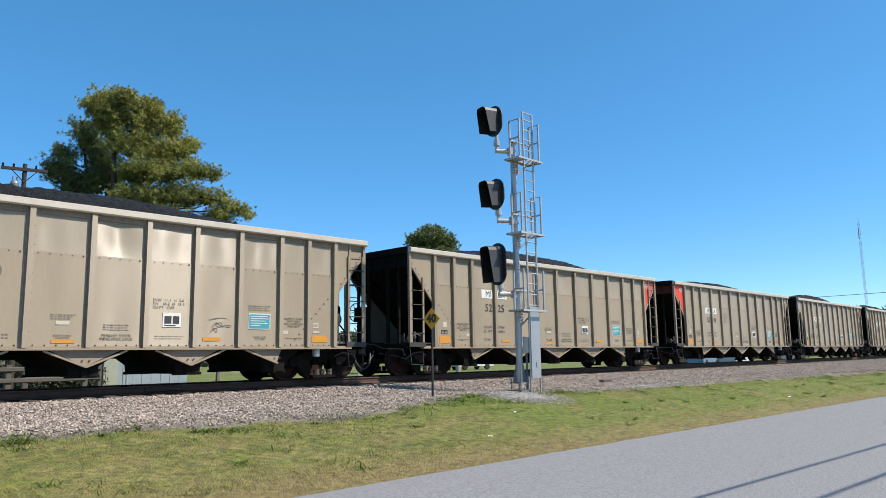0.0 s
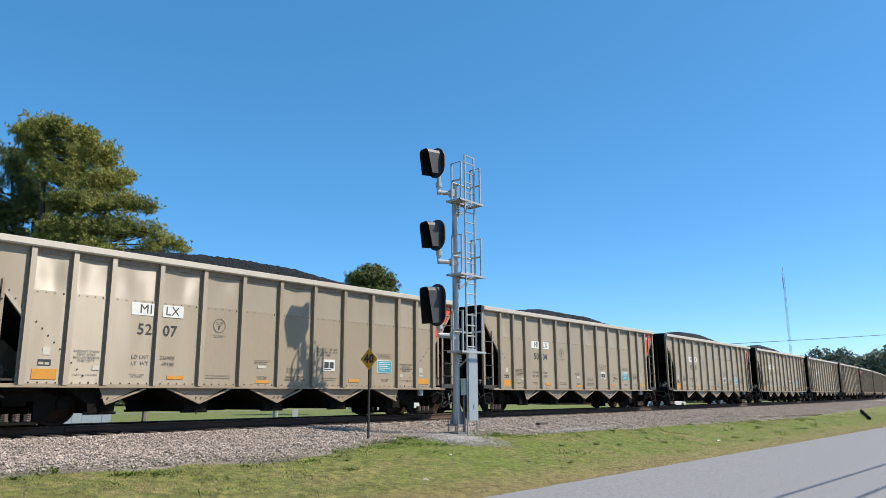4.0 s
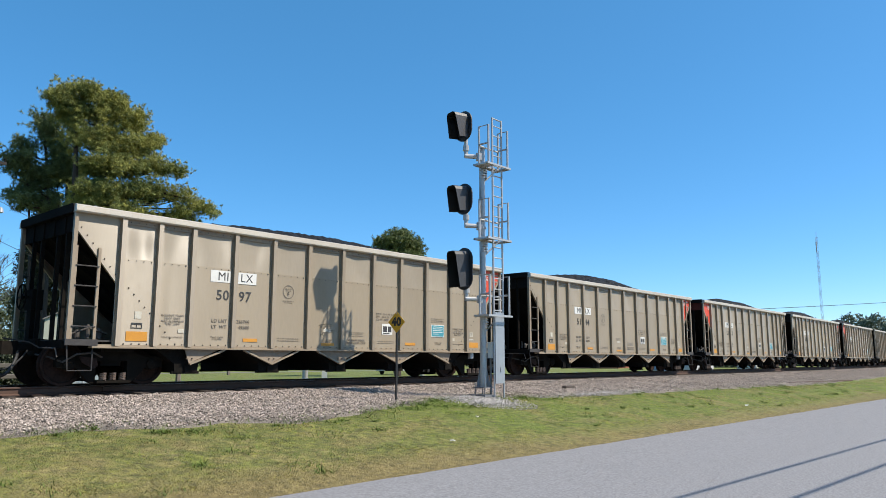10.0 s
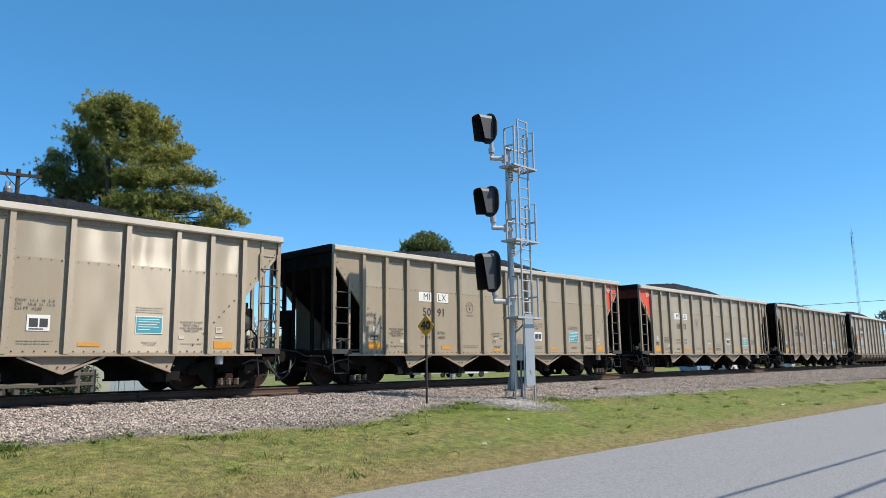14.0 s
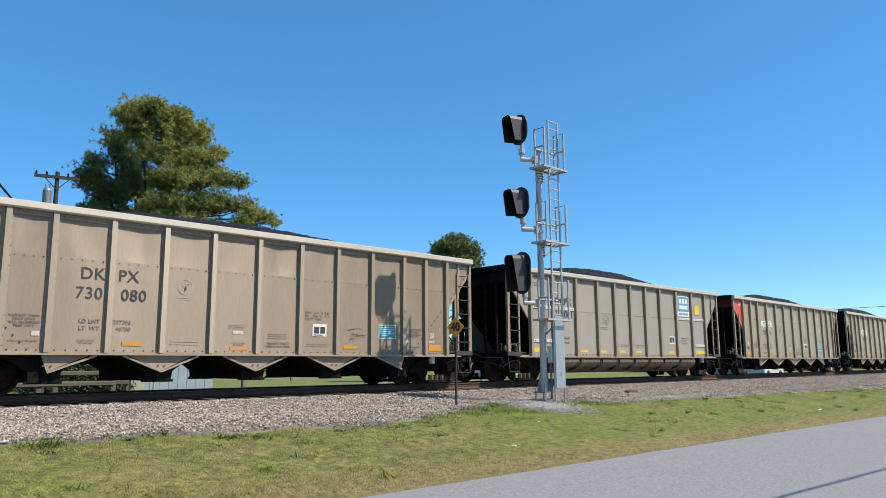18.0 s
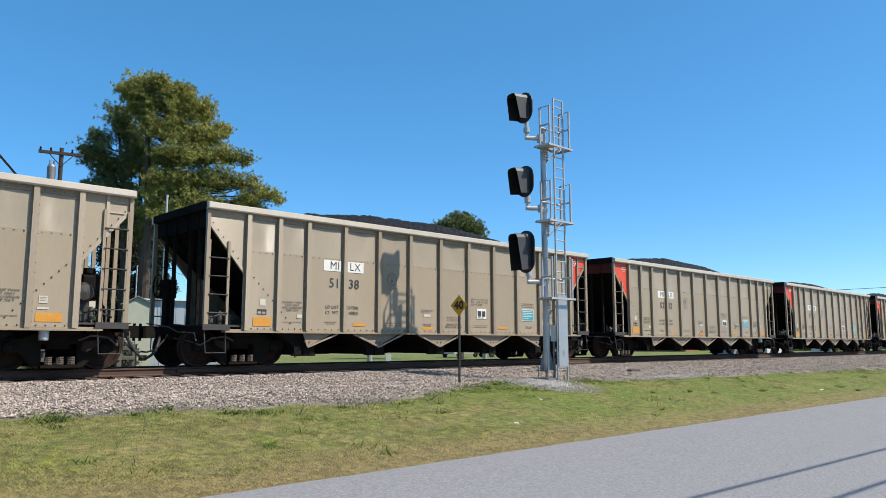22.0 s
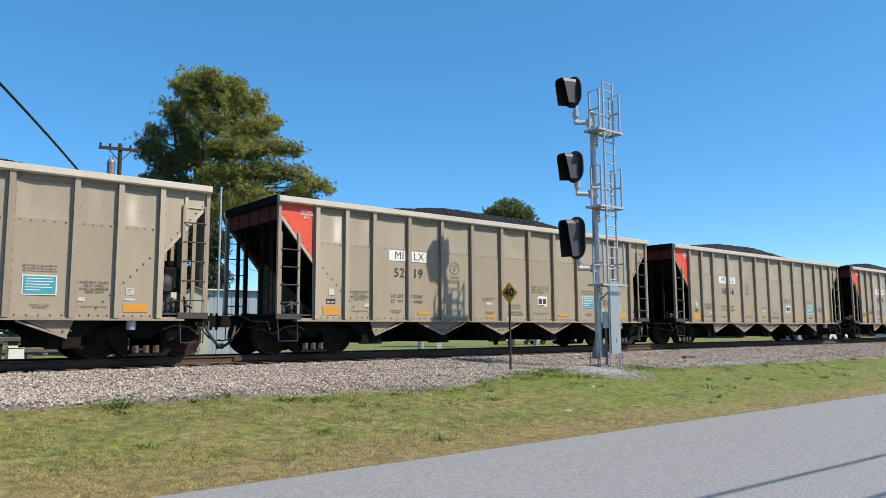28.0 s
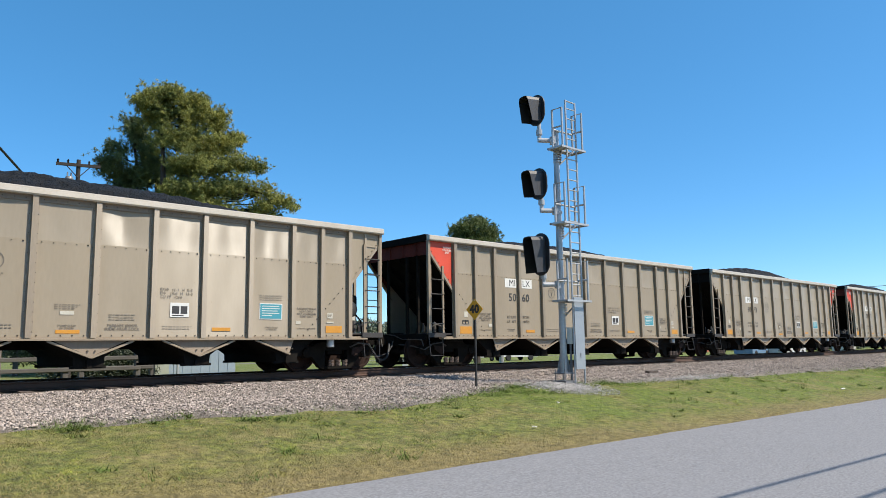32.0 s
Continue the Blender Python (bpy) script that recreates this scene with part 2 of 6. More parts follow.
def grass_material():
    m = mat("grass", (0.165, 0.165, 0.036), (0.062, 0.068, 0.015), rough=0.95, scale=5, fine=30, bump=0.05, spread=0.22)
    n, l = m.node_tree.nodes, m.node_tree.links
    b = n["Principled BSDF"]
    src = b.inputs["Base Color"].links[0].from_socket
    tc, no, mr, mix = n.new("ShaderNodeTexCoord"), n.new("ShaderNodeTexNoise"), n.new("ShaderNodeMapRange"), n.new("ShaderNodeMix")
    no.inputs["Scale"].default_value, no.inputs["Detail"].default_value = 2.4, 9
    mr.inputs["From Min"].default_value, mr.inputs["From Max"].default_value = 0.5, 0.66
    mix.data_type = "RGBA"
    mix.inputs[7].default_value = (0.19, 0.16, 0.06, 1)
    l.new(tc.outputs["Object"], no.inputs["Vector"])
    l.new(no.outputs[0], mr.inputs[0])
    l.new(mr.outputs[0], mix.inputs[0])
    l.new(src, mix.inputs[6])
    # a worn brown margin along the road
    sep, ed, mg, mx = n.new("ShaderNodeSeparateXYZ"), n.new("ShaderNodeMath"), n.new("ShaderNodeMapRange"), n.new("ShaderNodeMix")
    off, far = n.new("ShaderNodeMath"), n.new("ShaderNodeMath")
    off.operation, far.operation, ed.operation = "SUBTRACT", "ABSOLUTE", "MULTIPLY_ADD"
    off.inputs[1].default_value = 6.9
    l.new(sep.outputs[1], off.inputs[0])
    l.new(off.outputs[0], far.inputs[0])
    ed.inputs[1].default_value = -1.6
    mg.inputs["From Min"].default_value, mg.inputs["From Max"].default_value = 1.4, 0.7
    mx.data_type = "RGBA"
    mx.inputs[7].default_value = (0.165, 0.135, 0.05, 1)
    l.new(tc.outputs["Object"], sep.inputs[0])
    l.new(no.outputs[0], ed.inputs[0])
    l.new(far.outputs[0], ed.inputs[2])
    l.new(ed.outputs[0], mg.inputs[0])
    l.new(mg.outputs[0], mx.inputs[0])
    l.new(mix.outputs[2], mx.inputs[6])
    # the watered lawn past the track is an even, fresher green
    lw, ml = n.new("ShaderNodeMapRange"), n.new("ShaderNodeMix")
    lw.inputs["From Min"].default_value, lw.inputs["From Max"].default_value = 20.5, 24.0
    ml.data_type = "RGBA"
    ml.inputs[7].default_value = (0.115, 0.142, 0.032, 1)
    share = n.new("ShaderNodeMath")
    share.operation = "MULTIPLY"
    share.inputs[1].default_value = 0.75
    l.new(sep.outputs[1], lw.inputs[0])
    l.new(lw.outputs[0], share.inputs[0])
    l.new(share.outputs[0], ml.inputs[0])
    l.new(mx.outputs[2], ml.inputs[6])
    l.new(ml.outputs[2], b.inputs["Base Color"])
    return m


def greener(m, colour, share, dried):
    """The grass grows fresher further along the road, in drifts."""
    n, l = m.node_tree.nodes, m.node_tree.links
    b = n["Principled BSDF"]
    src = b.inputs["Base Color"].links[0].from_socket
    tc, sep, no = n.new("ShaderNodeTexCoord"), n.new("ShaderNodeSeparateXYZ"), n.new("ShaderNodeTexNoise")
    along, drift, both, mix = n.new("ShaderNodeMapRange"), n.new("ShaderNodeMapRange"), n.new("ShaderNodeMath"), n.new("ShaderNodeMix")
    no.inputs["Scale"].default_value, no.inputs["Detail"].default_value = 0.9, 5
    along.inputs["From Min"].default_value, along.inputs["From Max"].default_value, along.inputs["To Min"].default_value = 8.0, 13.0, 0.25
    drift.inputs["From Min"].default_value, drift.inputs["From Max"].default_value = 0.3, 0.52
    drift.inputs["To Max"].default_value = share
    both.operation = "MULTIPLY"
    mix.data_type = "RGBA"
    mix.inputs[7].default_value = (*colour, 1)
    l.new(tc.outputs["Object"], sep.inputs[0])
    l.new(tc.outputs["Object"], no.inputs["Vector"])
    l.new(sep.outputs[0], along.inputs[0])
    l.new(no.outputs[0], drift.inputs[0])
    l.new(along.outputs[0], both.inputs[0])
    l.new(drift.outputs[0], both.inputs[1])
    l.new(both.outputs[0], mix.inputs[0])
    l.new(src, mix.inputs[6])
    # dry straw in patches, and a dry brown margin beside the road
    patch, dry, straw = n.new("ShaderNodeTexNoise"), n.new("ShaderNodeMapRange"), n.new("ShaderNodeMix")
    patch.inputs["Scale"].default_value, patch.inputs["Detail"].default_value, patch.inputs["Roughness"].default_value = 0.8, 9, 0.68
    dry.inputs["From Min"].default_value, dry.inputs["From Max"].default_value, dry.inputs["To Max"].default_value = 0.48, 0.68, 0.7
    ahead, rim, edge, brown = n.new("ShaderNodeMath"), n.new("ShaderNodeMath"), n.new("ShaderNodeMapRange"), n.new("ShaderNodeMix")
    ahead.operation = rim.operation = "MULTIPLY_ADD"
    ahead.inputs[1].default_value, rim.inputs[1].default_value = 0.012, 2.2
    edge.inputs["From Min"].default_value, edge.inputs["From Max"].default_value, edge.inputs["To Max"].default_value = 10.1, 9.1, 0.8
    straw.data_type = brown.data_type = "RGBA"
    straw.inputs[7].default_value, brown.inputs[7].default_value = (*(dried), 1), (*(v * 0.8 for v in dried), 1)
    l.new(tc.outputs["Object"], patch.inputs["Vector"])
    l.new(patch.outputs[0], dry.inputs[0])
    l.new(dry.outputs[0], straw.inputs[0])
    l.new(mix.outputs[2], straw.inputs[6])
    l.new(sep.outputs[0], ahead.inputs[0])
    l.new(sep.outputs[1], ahead.inputs[2])
    l.new(patch.outputs[0], rim.inputs[0])
    l.new(ahead.outputs[0], rim.inputs[2])
    l.new(rim.outputs[0], edge.inputs[0])
    l.new(edge.outputs[0], brown.inputs[0])
    l.new(straw.outputs[2], brown.inputs[6])
    # thick and thin clumps
    clump, depth, tone = n.new("ShaderNodeTexNoise"), n.new("ShaderNodeMapRange"), n.new("ShaderNodeHueSaturation")
    clump.inputs["Scale"].default_value, clump.inputs["Detail"].default_value = 8.0, 8
    depth.inputs["From Min"].default_value, depth.inputs["From Max"].default_value = 0.34, 0.66
    depth.inputs["To Min"].default_value, depth.inputs["To Max"].default_value = 0.62, 1.34
    l.new(tc.outputs["Object"], clump.inputs["Vector"])
    l.new(clump.outputs[0], depth.inputs[0])
    l.new(depth.outputs[0], tone.inputs["Value"])
    l.new(brown.outputs[2], tone.inputs["Color"])
    l.new(tone.outputs[0], b.inputs["Base Color"])
    return m


GRASS = greener(grass_material(), (0.105, 0.142, 0.014), 0.8, (0.215, 0.162, 0.062))
BLADE = island(greener(mat("grass_blades", (0.15, 0.2, 0.02), (0.28, 0.25, 0.055), rough=0.9, scale=0.9, fine=12, spread=0.26, spec=0.15), (0.143, 0.208, 0.011), 0.95, (0.32, 0.245, 0.082)), 0.8)
STRAW = island(mat("straw_blades", (0.36, 0.295, 0.13), (0.23, 0.195, 0.08), rough=0.9, scale=0.9, fine=12, spread=0.3, spec=0.15), 0.6)


# ---- mesh building ----
class Geo:
    """Collects solids into one mesh."""

    def __init__(self):
        self.v, self.f, self.m = [], [], []

    def add(self, v, f, m=0):
        o = len(self.v)
        self.v += [tuple(p) for p in v]
        self.f += [tuple(i + o for i in q) for q in f]
        self.m += [m] * len(f)
        return self

    def box(self, x0, x1, y0, y1, z0, z1, m=0):
        v = [(x, y, z) for x in (x0, x1) for y in (y0, y1) for z in (z0, z1)]
        return self.add(v, [(0, 1, 3, 2), (4, 6, 7, 5), (0, 4, 5, 1), (2, 3, 7, 6), (0, 2, 6, 4), (1, 5, 7, 3)], m)

    def bevelled(self, x0, x1, y0, y1, z0, z1, b=0.02, m=0):
        """A box with its four edges along x chamfered."""
        prof = [(y0 + b, z0), (y1 - b, z0), (y1, z0 + b), (y1, z1 - b), (y1 - b, z1), (y0 + b, z1), (y0, z1 - b), (y0, z0 + b)]
        return self.extrude([(x0, y, z) for y, z in prof], (x1 - x0, 0, 0), m)

    def extrude(self, poly, d, m=0):
        n = len(poly)
        v = list(poly) + [(p[0] + d[0], p[1] + d[1], p[2] + d[2]) for p in poly]
        f = [tuple(range(n))[::-1], tuple(range(n, 2 * n))] + [(i, (i + 1) % n, n + (i + 1) % n, n + i) for i in range(n)]
        return self.add(v, f, m)

    def rod(self, a, b, r, n=8, r2=None, m=0):
        a, b = Vector(a), Vector(b)
        d = (b - a).normalized()
        u = d.orthogonal().normalized()
        w = d.cross(u)
        r2 = r if r2 is None else r2
        v = [a + (u * math.cos(2 * math.pi * i / n) + w * math.sin(2 * math.pi * i / n)) * r for i in range(n)]
        v += [b + (u * math.cos(2 * math.pi * i / n) + w * math.sin(2 * math.pi * i / n)) * r2 for i in range(n)]
        f = [tuple(range(n))[::-1], tuple(range(n, 2 * n))] + [(i, (i + 1) % n, n + (i + 1) % n, n + i) for i in range(n)]
        return self.add(v, f, m)

    def tube(self, pts, r, n=6, m=0):
        p = [Vector(q) for q in pts]
        u = (p[1] - p[0]).orthogonal().normalized()
        v = []
        for i, q in enumerate(p):
            d = (p[min(i + 1, len(p) - 1)] - p[max(i - 1, 0)]).normalized()
            u = (u - d * u.dot(d)).normalized()
            w = d.cross(u)
            v += [q + (u * math.cos(2 * math.pi * k / n) + w * math.sin(2 * math.pi * k / n)) * r for k in range(n)]
        f = [tuple(range(n))[::-1], tuple(range(len(v) - n, len(v)))]
        f += [(i * n + k, i * n + (k + 1) % n, (i + 1) * n + (k + 1) % n, (i + 1) * n + k) for i in range(len(p) - 1) for k in range(n)]
        return self.add(v, f, m)

    def lathe(self, prof, axis="y", n=28, at=(0, 0, 0), m=0):
        """prof: (radius, along) points, turned about an axis, closed at both ends."""
        v, k = [], len(prof)
        for i in range(n):
            c, s = math.cos(2 * math.pi * i / n), math.sin(2 * math.pi * i / n)
            for r, a in prof:
                p = {"y": (r * c, a, r * s), "x": (a, r * c, r * s), "z": (r * c, r * s, a)}[axis]
                v.append((p[0] + at[0], p[1] + at[1], p[2] + at[2]))
        f = [(i * k + j, i * k + j + 1, ((i + 1) % n) * k + j + 1, ((i + 1) % n) * k + j) for i in range(n) for j in range(k - 1)]
        f += [tuple(i * k for i in range(n)), tuple(i * k + k - 1 for i in range(n))[::-1]]
        return self.add(v, f, m)

    def mesh(self, name, *mats, smooth=False):
        me = bpy.data.meshes.new(name)
        me.from_pydata(self.v, [], self.f)
        for mt in mats:
            me.materials.append(mt)
        if len(mats) > 1:
            me.polygons.foreach_set("material_index", self.m)
        if smooth:
            me.polygons.foreach_set("use_smooth", [True] * len(me.polygons))
        bm = bmesh.new()
        bm.from_mesh(me)
        bmesh.ops.recalc_face_normals(bm, faces=bm.faces)
        bm.to_mesh(me)
        bm.free()
        return me


def part(name, data, parent, label="", at=None):
    ob = new(name, data)
    ob.parent = parent
    if at is not None:
        ob.matrix_basis = at
    return tagged(ob, label)


def thing(name, label, category, at=None, group="", kind="", data=None):
    ob = tagged(new(name, data), label, category, group, kind)
    if at is not None:
        ob.matrix_basis = at
    return ob


def swarm(name, verts, faces, material, smooth=False):
    """A mesh out of numpy arrays of vertices and triangles."""
    me = bpy.data.meshes.new(name)
    me.vertices.add(len(verts))
    me.vertices.foreach_set("co", verts.astype(np.float32).ravel())
    me.loops.add(faces.size)
    me.loops.foreach_set("vertex_index", faces.astype(np.int32).ravel())
    me.polygons.add(len(faces))
    me.polygons.foreach_set("loop_start", np.arange(0, faces.size, faces.shape[1], dtype=np.int32))
    me.polygons.foreach_set("use_smooth", np.full(len(faces), smooth))
    me.materials.append(material)
    me.update(calc_edges=True)
    return me


LETTERS = {}


def lettering(text, size, material, bold=0.0, align="CENTER"):
    key = (text, size, material.name, bold, align)
    if key not in LETTERS:
        cu = bpy.data.curves.new("lettering", "FONT")
        cu.body, cu.size, cu.align_x, cu.align_y, cu.offset = text, size, align, "CENTER", bold
        cu.resolution_u, cu.extrude, cu.space_line, cu.space_character = 3, 0.0015, 0.95, 1.08
        ob = bpy.data.objects.new("lettering", cu)
        scene.collection.objects.link(ob)
        bpy.context.view_layer.update()
        me = bpy.data.meshes.new_from_object(ob.evaluated_get(bpy.context.evaluated_depsgraph_get()))
        me.materials.clear()
        me.materials.append(material)
        bpy.data.objects.remove(ob)
        LETTERS[key] = me
    return LETTERS[key]

# ---- track line ----
RAIL_Z, TRACK_Y, BEND_X, BEND = 1.10, 17.22, 22.6, 0.00100


def on_track(s, off=0.0):
    """Point and heading (radians) at distance s along the track, off metres to its far side."""
    if s <= BEND_X:
        return s, TRACK_Y + off, 0.0
    a = (s - BEND_X) * BEND
    return BEND_X + math.sin(a) / BEND - off * math.sin(a), TRACK_Y + (1 - math.cos(a)) / BEND + off * math.cos(a), a


# ---- coal cars ----
HALF = 7.275
RIBS = [-6.22, -5.38, -4.55, -3.42, -2.29, -1.17, 0.0, 1.17, 2.29, 3.42, 4.55, 5.38, 6.22]
RIBS_TUB = [-6.08, -4.88, -3.56, -2.24, -1.12, -0.03, 1.07, 2.18, 3.50, 4.82, 6.0]
Y0 = -1.50
MESH = {}


def once(key, build):
    if key not in MESH:
        MESH[key] = build()
    return MESH[key]


def sheet_panel(x0, x1, z0, z1, seam, seed, material):
    """One aluminium side sheet between two ribs, slightly dented, with a lap joint."""
    g = Geo()
    nx = 12
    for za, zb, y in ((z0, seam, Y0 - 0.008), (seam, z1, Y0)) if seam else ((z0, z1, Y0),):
        nz = max(3, int((zb - za) / 0.16))
        v, f = [], []
        for back in (0, 1):
            for j in range(nz + 1):
                for i in range(nx + 1):
                    x, z = x0 + (x1 - x0) * i / nx, za + (zb - za) * j / nz
                    edge = math.sin(math.pi * i / nx) * min(1.0, 2.5 * math.sin(math.pi * j / nz))
                    d = ((0.012 + 0.008 * math.sin(seed * 2.3)) * math.sin(math.pi * i / nx) + noise.noise((x * 1.3 + seed * 3.1, z * 0.7, seed)) * 0.024 + noise.noise((x * 2.8 + seed, z * 0.9, seed)) * 0.012) * edge * (1.0 if z > 2.73 and seed < 20 else 0.3)
                    v.append((x, y + d + 0.012 * back, z))
        w = nx + 1
        o = w * (nz + 1)
        for j in range(nz):
            for i in range(nx):
                a = j * w + i
                f += [(a, a + 1, a + 1 + w, a + w), (o + a, o + a + w, o + a + 1 + w, o + a + 1)]
        def corner(i, j, back):
            v.append(v[(o if back else 0) + j * w + i])
            return len(v) - 1

        for j0, i0, j1, i1 in ((0, 0, 0, nx), (nz, 0, nz, nx), (0, 0, nz, 0), (0, nx, nz, nx)):
            f.append((corner(i0, j0, 0), corner(i1, j1, 0), corner(i1, j1, 1), corner(i0, j0, 1)))
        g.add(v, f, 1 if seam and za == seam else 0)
    return g.mesh("side_sheet", material, ALU_SHEEN if material == ALU else material, smooth=True)


def corner_sheet(x0, x1, za, zb, top, material):
    """The sheet over the sloping end: cut along the slope, with a strip along the cut."""
    g = Geo().extrude([(x0, Y0, za), (x1, Y0, zb), (x1, Y0, top), (x0, Y0, top)], (0, 0.012, 0))
    return g.mesh("corner_sheet", material)


def rib_mesh(z0, z1, w=0.055):
    g = Geo()
    g.extrude([(-w, Y0 + 0.02, z0), (-w * 0.96, Y0 - 0.095, z0), (w * 0.96, Y0 - 0.095, z0), (w, Y0 + 0.02, z0)], (0, 0, z1 - z0))
    g.box(-w - 0.035, w + 0.035, Y0 - 0.016, Y0 + 0.005, z0, z1)
    return g.mesh("side_rib", ALU_RIB)


def rivet_rows(ribs, z0, z1, seam, diagonal, material):
    v, f = [], []
    bold = 1.0 if diagonal else 1.55

    def dot(x, z, s=0.014, y=Y0 - 0.02):
        o, s = len(v), s * bold
        v.extend([(x - s, y + 0.012, z - s), (x + s, y + 0.012, z - s), (x + s, y + 0.012, z + s), (x - s, y + 0.012, z + s), (x, y - 0.012, z)])
        f.extend([(o, o + 1, o + 4), (o + 1, o + 2, o + 4), (o + 2, o + 3, o + 4), (o + 3, o, o + 4)])

    for r in ribs:
        for side in (-0.078, 0.078):
            z = z0 + 0.12
            while z < z1 - 0.1:
                dot(r + side, z, 0.011)
                z += 0.19
    for a, b in zip(ribs, ribs[1:]):
        n = max(4, int((b - a) / 0.21))
        for i in range(n):
            x = a + 0.16 + (b - a - 0.32) * i / (n - 1)
            dot(x, z1 - 0.055, 0.012, Y0 - 0.034)
            dot(x, z0 + 0.05, 0.014, Y0 - 0.03)
            dot(x, seam - 0.035, 0.015 if i == n - 1 else 0.009, Y0 - 0.024)
    if diagonal:
        for s in (-1, 1):
            for i in range(10):
                x = 6.02 - i * 0.127
                if min(abs(x - 5.38), abs(x - 4.55)) > 0.1:
                    dot(s * x, 2.10 - i * 0.133, 0.015, Y0 - 0.026)
            for i in range(7):
                dot(s * (7.1 - i * 0.13), 3.30 - i * 0.155, 0.013, Y0 - 0.02)
    return swarm("rivets", np.array(v), np.array(f), material)


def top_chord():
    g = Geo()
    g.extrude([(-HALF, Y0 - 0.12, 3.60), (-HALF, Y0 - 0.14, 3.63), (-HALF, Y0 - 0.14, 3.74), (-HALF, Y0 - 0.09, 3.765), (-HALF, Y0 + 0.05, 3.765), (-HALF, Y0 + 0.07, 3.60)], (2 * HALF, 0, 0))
    # riveted flange, coloured dark for the shadow the chord throws on it
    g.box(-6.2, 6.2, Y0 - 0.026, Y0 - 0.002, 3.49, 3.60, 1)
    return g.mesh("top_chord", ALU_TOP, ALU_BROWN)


def side_sill():
    g = Geo()
    x = 6.75
    g.extrude([(-x, Y0 - 0.105, 0.79), (-x, Y0 - 0.105, 0.825), (-x, Y0 - 0.02, 0.83), (-x, Y0 - 0.02, 0.87), (-x, Y0 + 0.1, 0.87), (-x, Y0 + 0.1, 0.79)], (2 * x, 0, 0))
    return g.mesh("side_sill", SILL)


def gusset(half_l, half_r):
    """A V plate under the sill between two hoppers, with its two edge angles."""
    g = Geo().extrude([(-half_l, Y0 + 0.005, 0.80), (0, Y0 + 0.005, 0.47), (half_r, Y0 + 0.005, 0.80)], (0, 0.02, 0))
    for s, h in ((-1, half_l), (1, half_r)):
        if h > 0.5:
            d = Vector((s * h * 1.12, 0, 0.33)).normalized()
            n = Vector((-d.z, 0, d.x)) * (-0.02 if s > 0 else 0.02)
            a, b = Vector((0, Y0 - 0.05, 0.45)), Vector((s * h * 1.12, Y0 - 0.05, 0.45 + 0.33))
            g.extrude([a - n, b - n, b + n, a + n], (0, 0.07, 0), 1)
    for x in (-0.07, 0.07):
        g.rod((x, Y0 - 0.02, 0.58), (x, Y0 + 0.01, 0.58), 0.018, 6, m=2)
    return g.mesh("hopper_gusset", ALU_BROWN, SILL, RIVET)


def hopper():
    """A trough across the car that narrows to a gate box, with its gate beam and hinges."""
    g = Geo()
    prof = [(-1.0, 0.95), (1.0, 0.95), (0.30, 0.46), (0.28, 0.26), (-0.28, 0.26), (-0.30, 0.46)]
    g.extrude([(x, -1.38, z) for x, z in prof], (0, 2.76, 0))
    for sy in (-1, 1):
        g.box(-0.34, 0.34, min(sy * 1.30, sy * 1.36), max(sy * 1.30, sy * 1.36), 0.23, 0.29)
        g.box(-0.05, 0.05, min(sy * 1.36, sy * 1.42), max(sy * 1.36, sy * 1.42), 0.24, 0.40)
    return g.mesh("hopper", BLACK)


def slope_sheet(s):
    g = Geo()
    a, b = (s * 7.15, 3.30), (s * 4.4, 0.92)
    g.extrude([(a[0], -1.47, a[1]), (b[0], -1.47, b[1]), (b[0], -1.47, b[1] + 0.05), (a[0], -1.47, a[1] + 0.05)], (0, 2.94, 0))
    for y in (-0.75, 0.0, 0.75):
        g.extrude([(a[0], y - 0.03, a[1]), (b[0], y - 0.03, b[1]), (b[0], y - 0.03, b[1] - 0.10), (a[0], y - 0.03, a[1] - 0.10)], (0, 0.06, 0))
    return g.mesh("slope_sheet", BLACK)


def end_sheet(s, material):
    x = s * 7.18
    g = Geo().box(min(x, x - s * 0.03), max(x, x - s * 0.03), -1.46, 1.46, 3.22, 3.62)
    for y in (-0.9, -0.3, 0.3, 0.9):
        g.box(min(x, x + s * 0.03), max(x, x + s * 0.03), y - 0.03, y + 0.03, 3.22, 3.62)
    return g.mesh("end_sheet", material)


def coal_mesh(seed):
    nx, ny = 150, 26
    rng = np.random.RandomState(seed)
    xs, ys = np.linspace(-7.1, 7.1, nx), np.linspace(-1.46, 1.46, ny)
    shift, peak = rng.uniform(-0.7, 0.7), rng.uniform(0.58, 0.78)
    v = []
    for x in xs:
        for y in ys:
            e = max(0.0, 1 - (abs(x - shift) / 7.0) ** 2.2)
            h = 3.45 + (peak + 0.16) * e * (1 - abs(y / 1.46) ** 1.7) - 0.08 * (1 - e)
            h += 0.07 * noise.noise((x * 0.5 + seed, y * 0.8, 3.0)) + 0.03 * noise.noise((x * 2.4, y * 2.4 + seed, 1.0)) + 0.022 * rng.uniform(-1, 1)
            v.append((x, y, h))
    i = np.arange((nx - 1) * ny).reshape(nx - 1, ny)[:, :-1].ravel()
    f = np.stack([i, i + ny, i + ny + 1, i + 1], 1)
    return swarm("coal_load", np.array(v), f, COAL)


def ladder_mesh(x0, x1, y, z0, z1, rungs, material):
    g = Geo()
    for x in (x0, x1):
        g.box(x - 0.03, x + 0.03, y - 0.02, y + 0.02, z0, z1 if x == x1 else z1)
    for i in range(rungs):
        z = z0 + 0.28 + i * 0.42
        g.rod((x0, y - 0.03, z), (x1, y - 0.03, z), 0.015, 6, m=1)
    return g.mesh("side_ladder", material, END_STEEL)


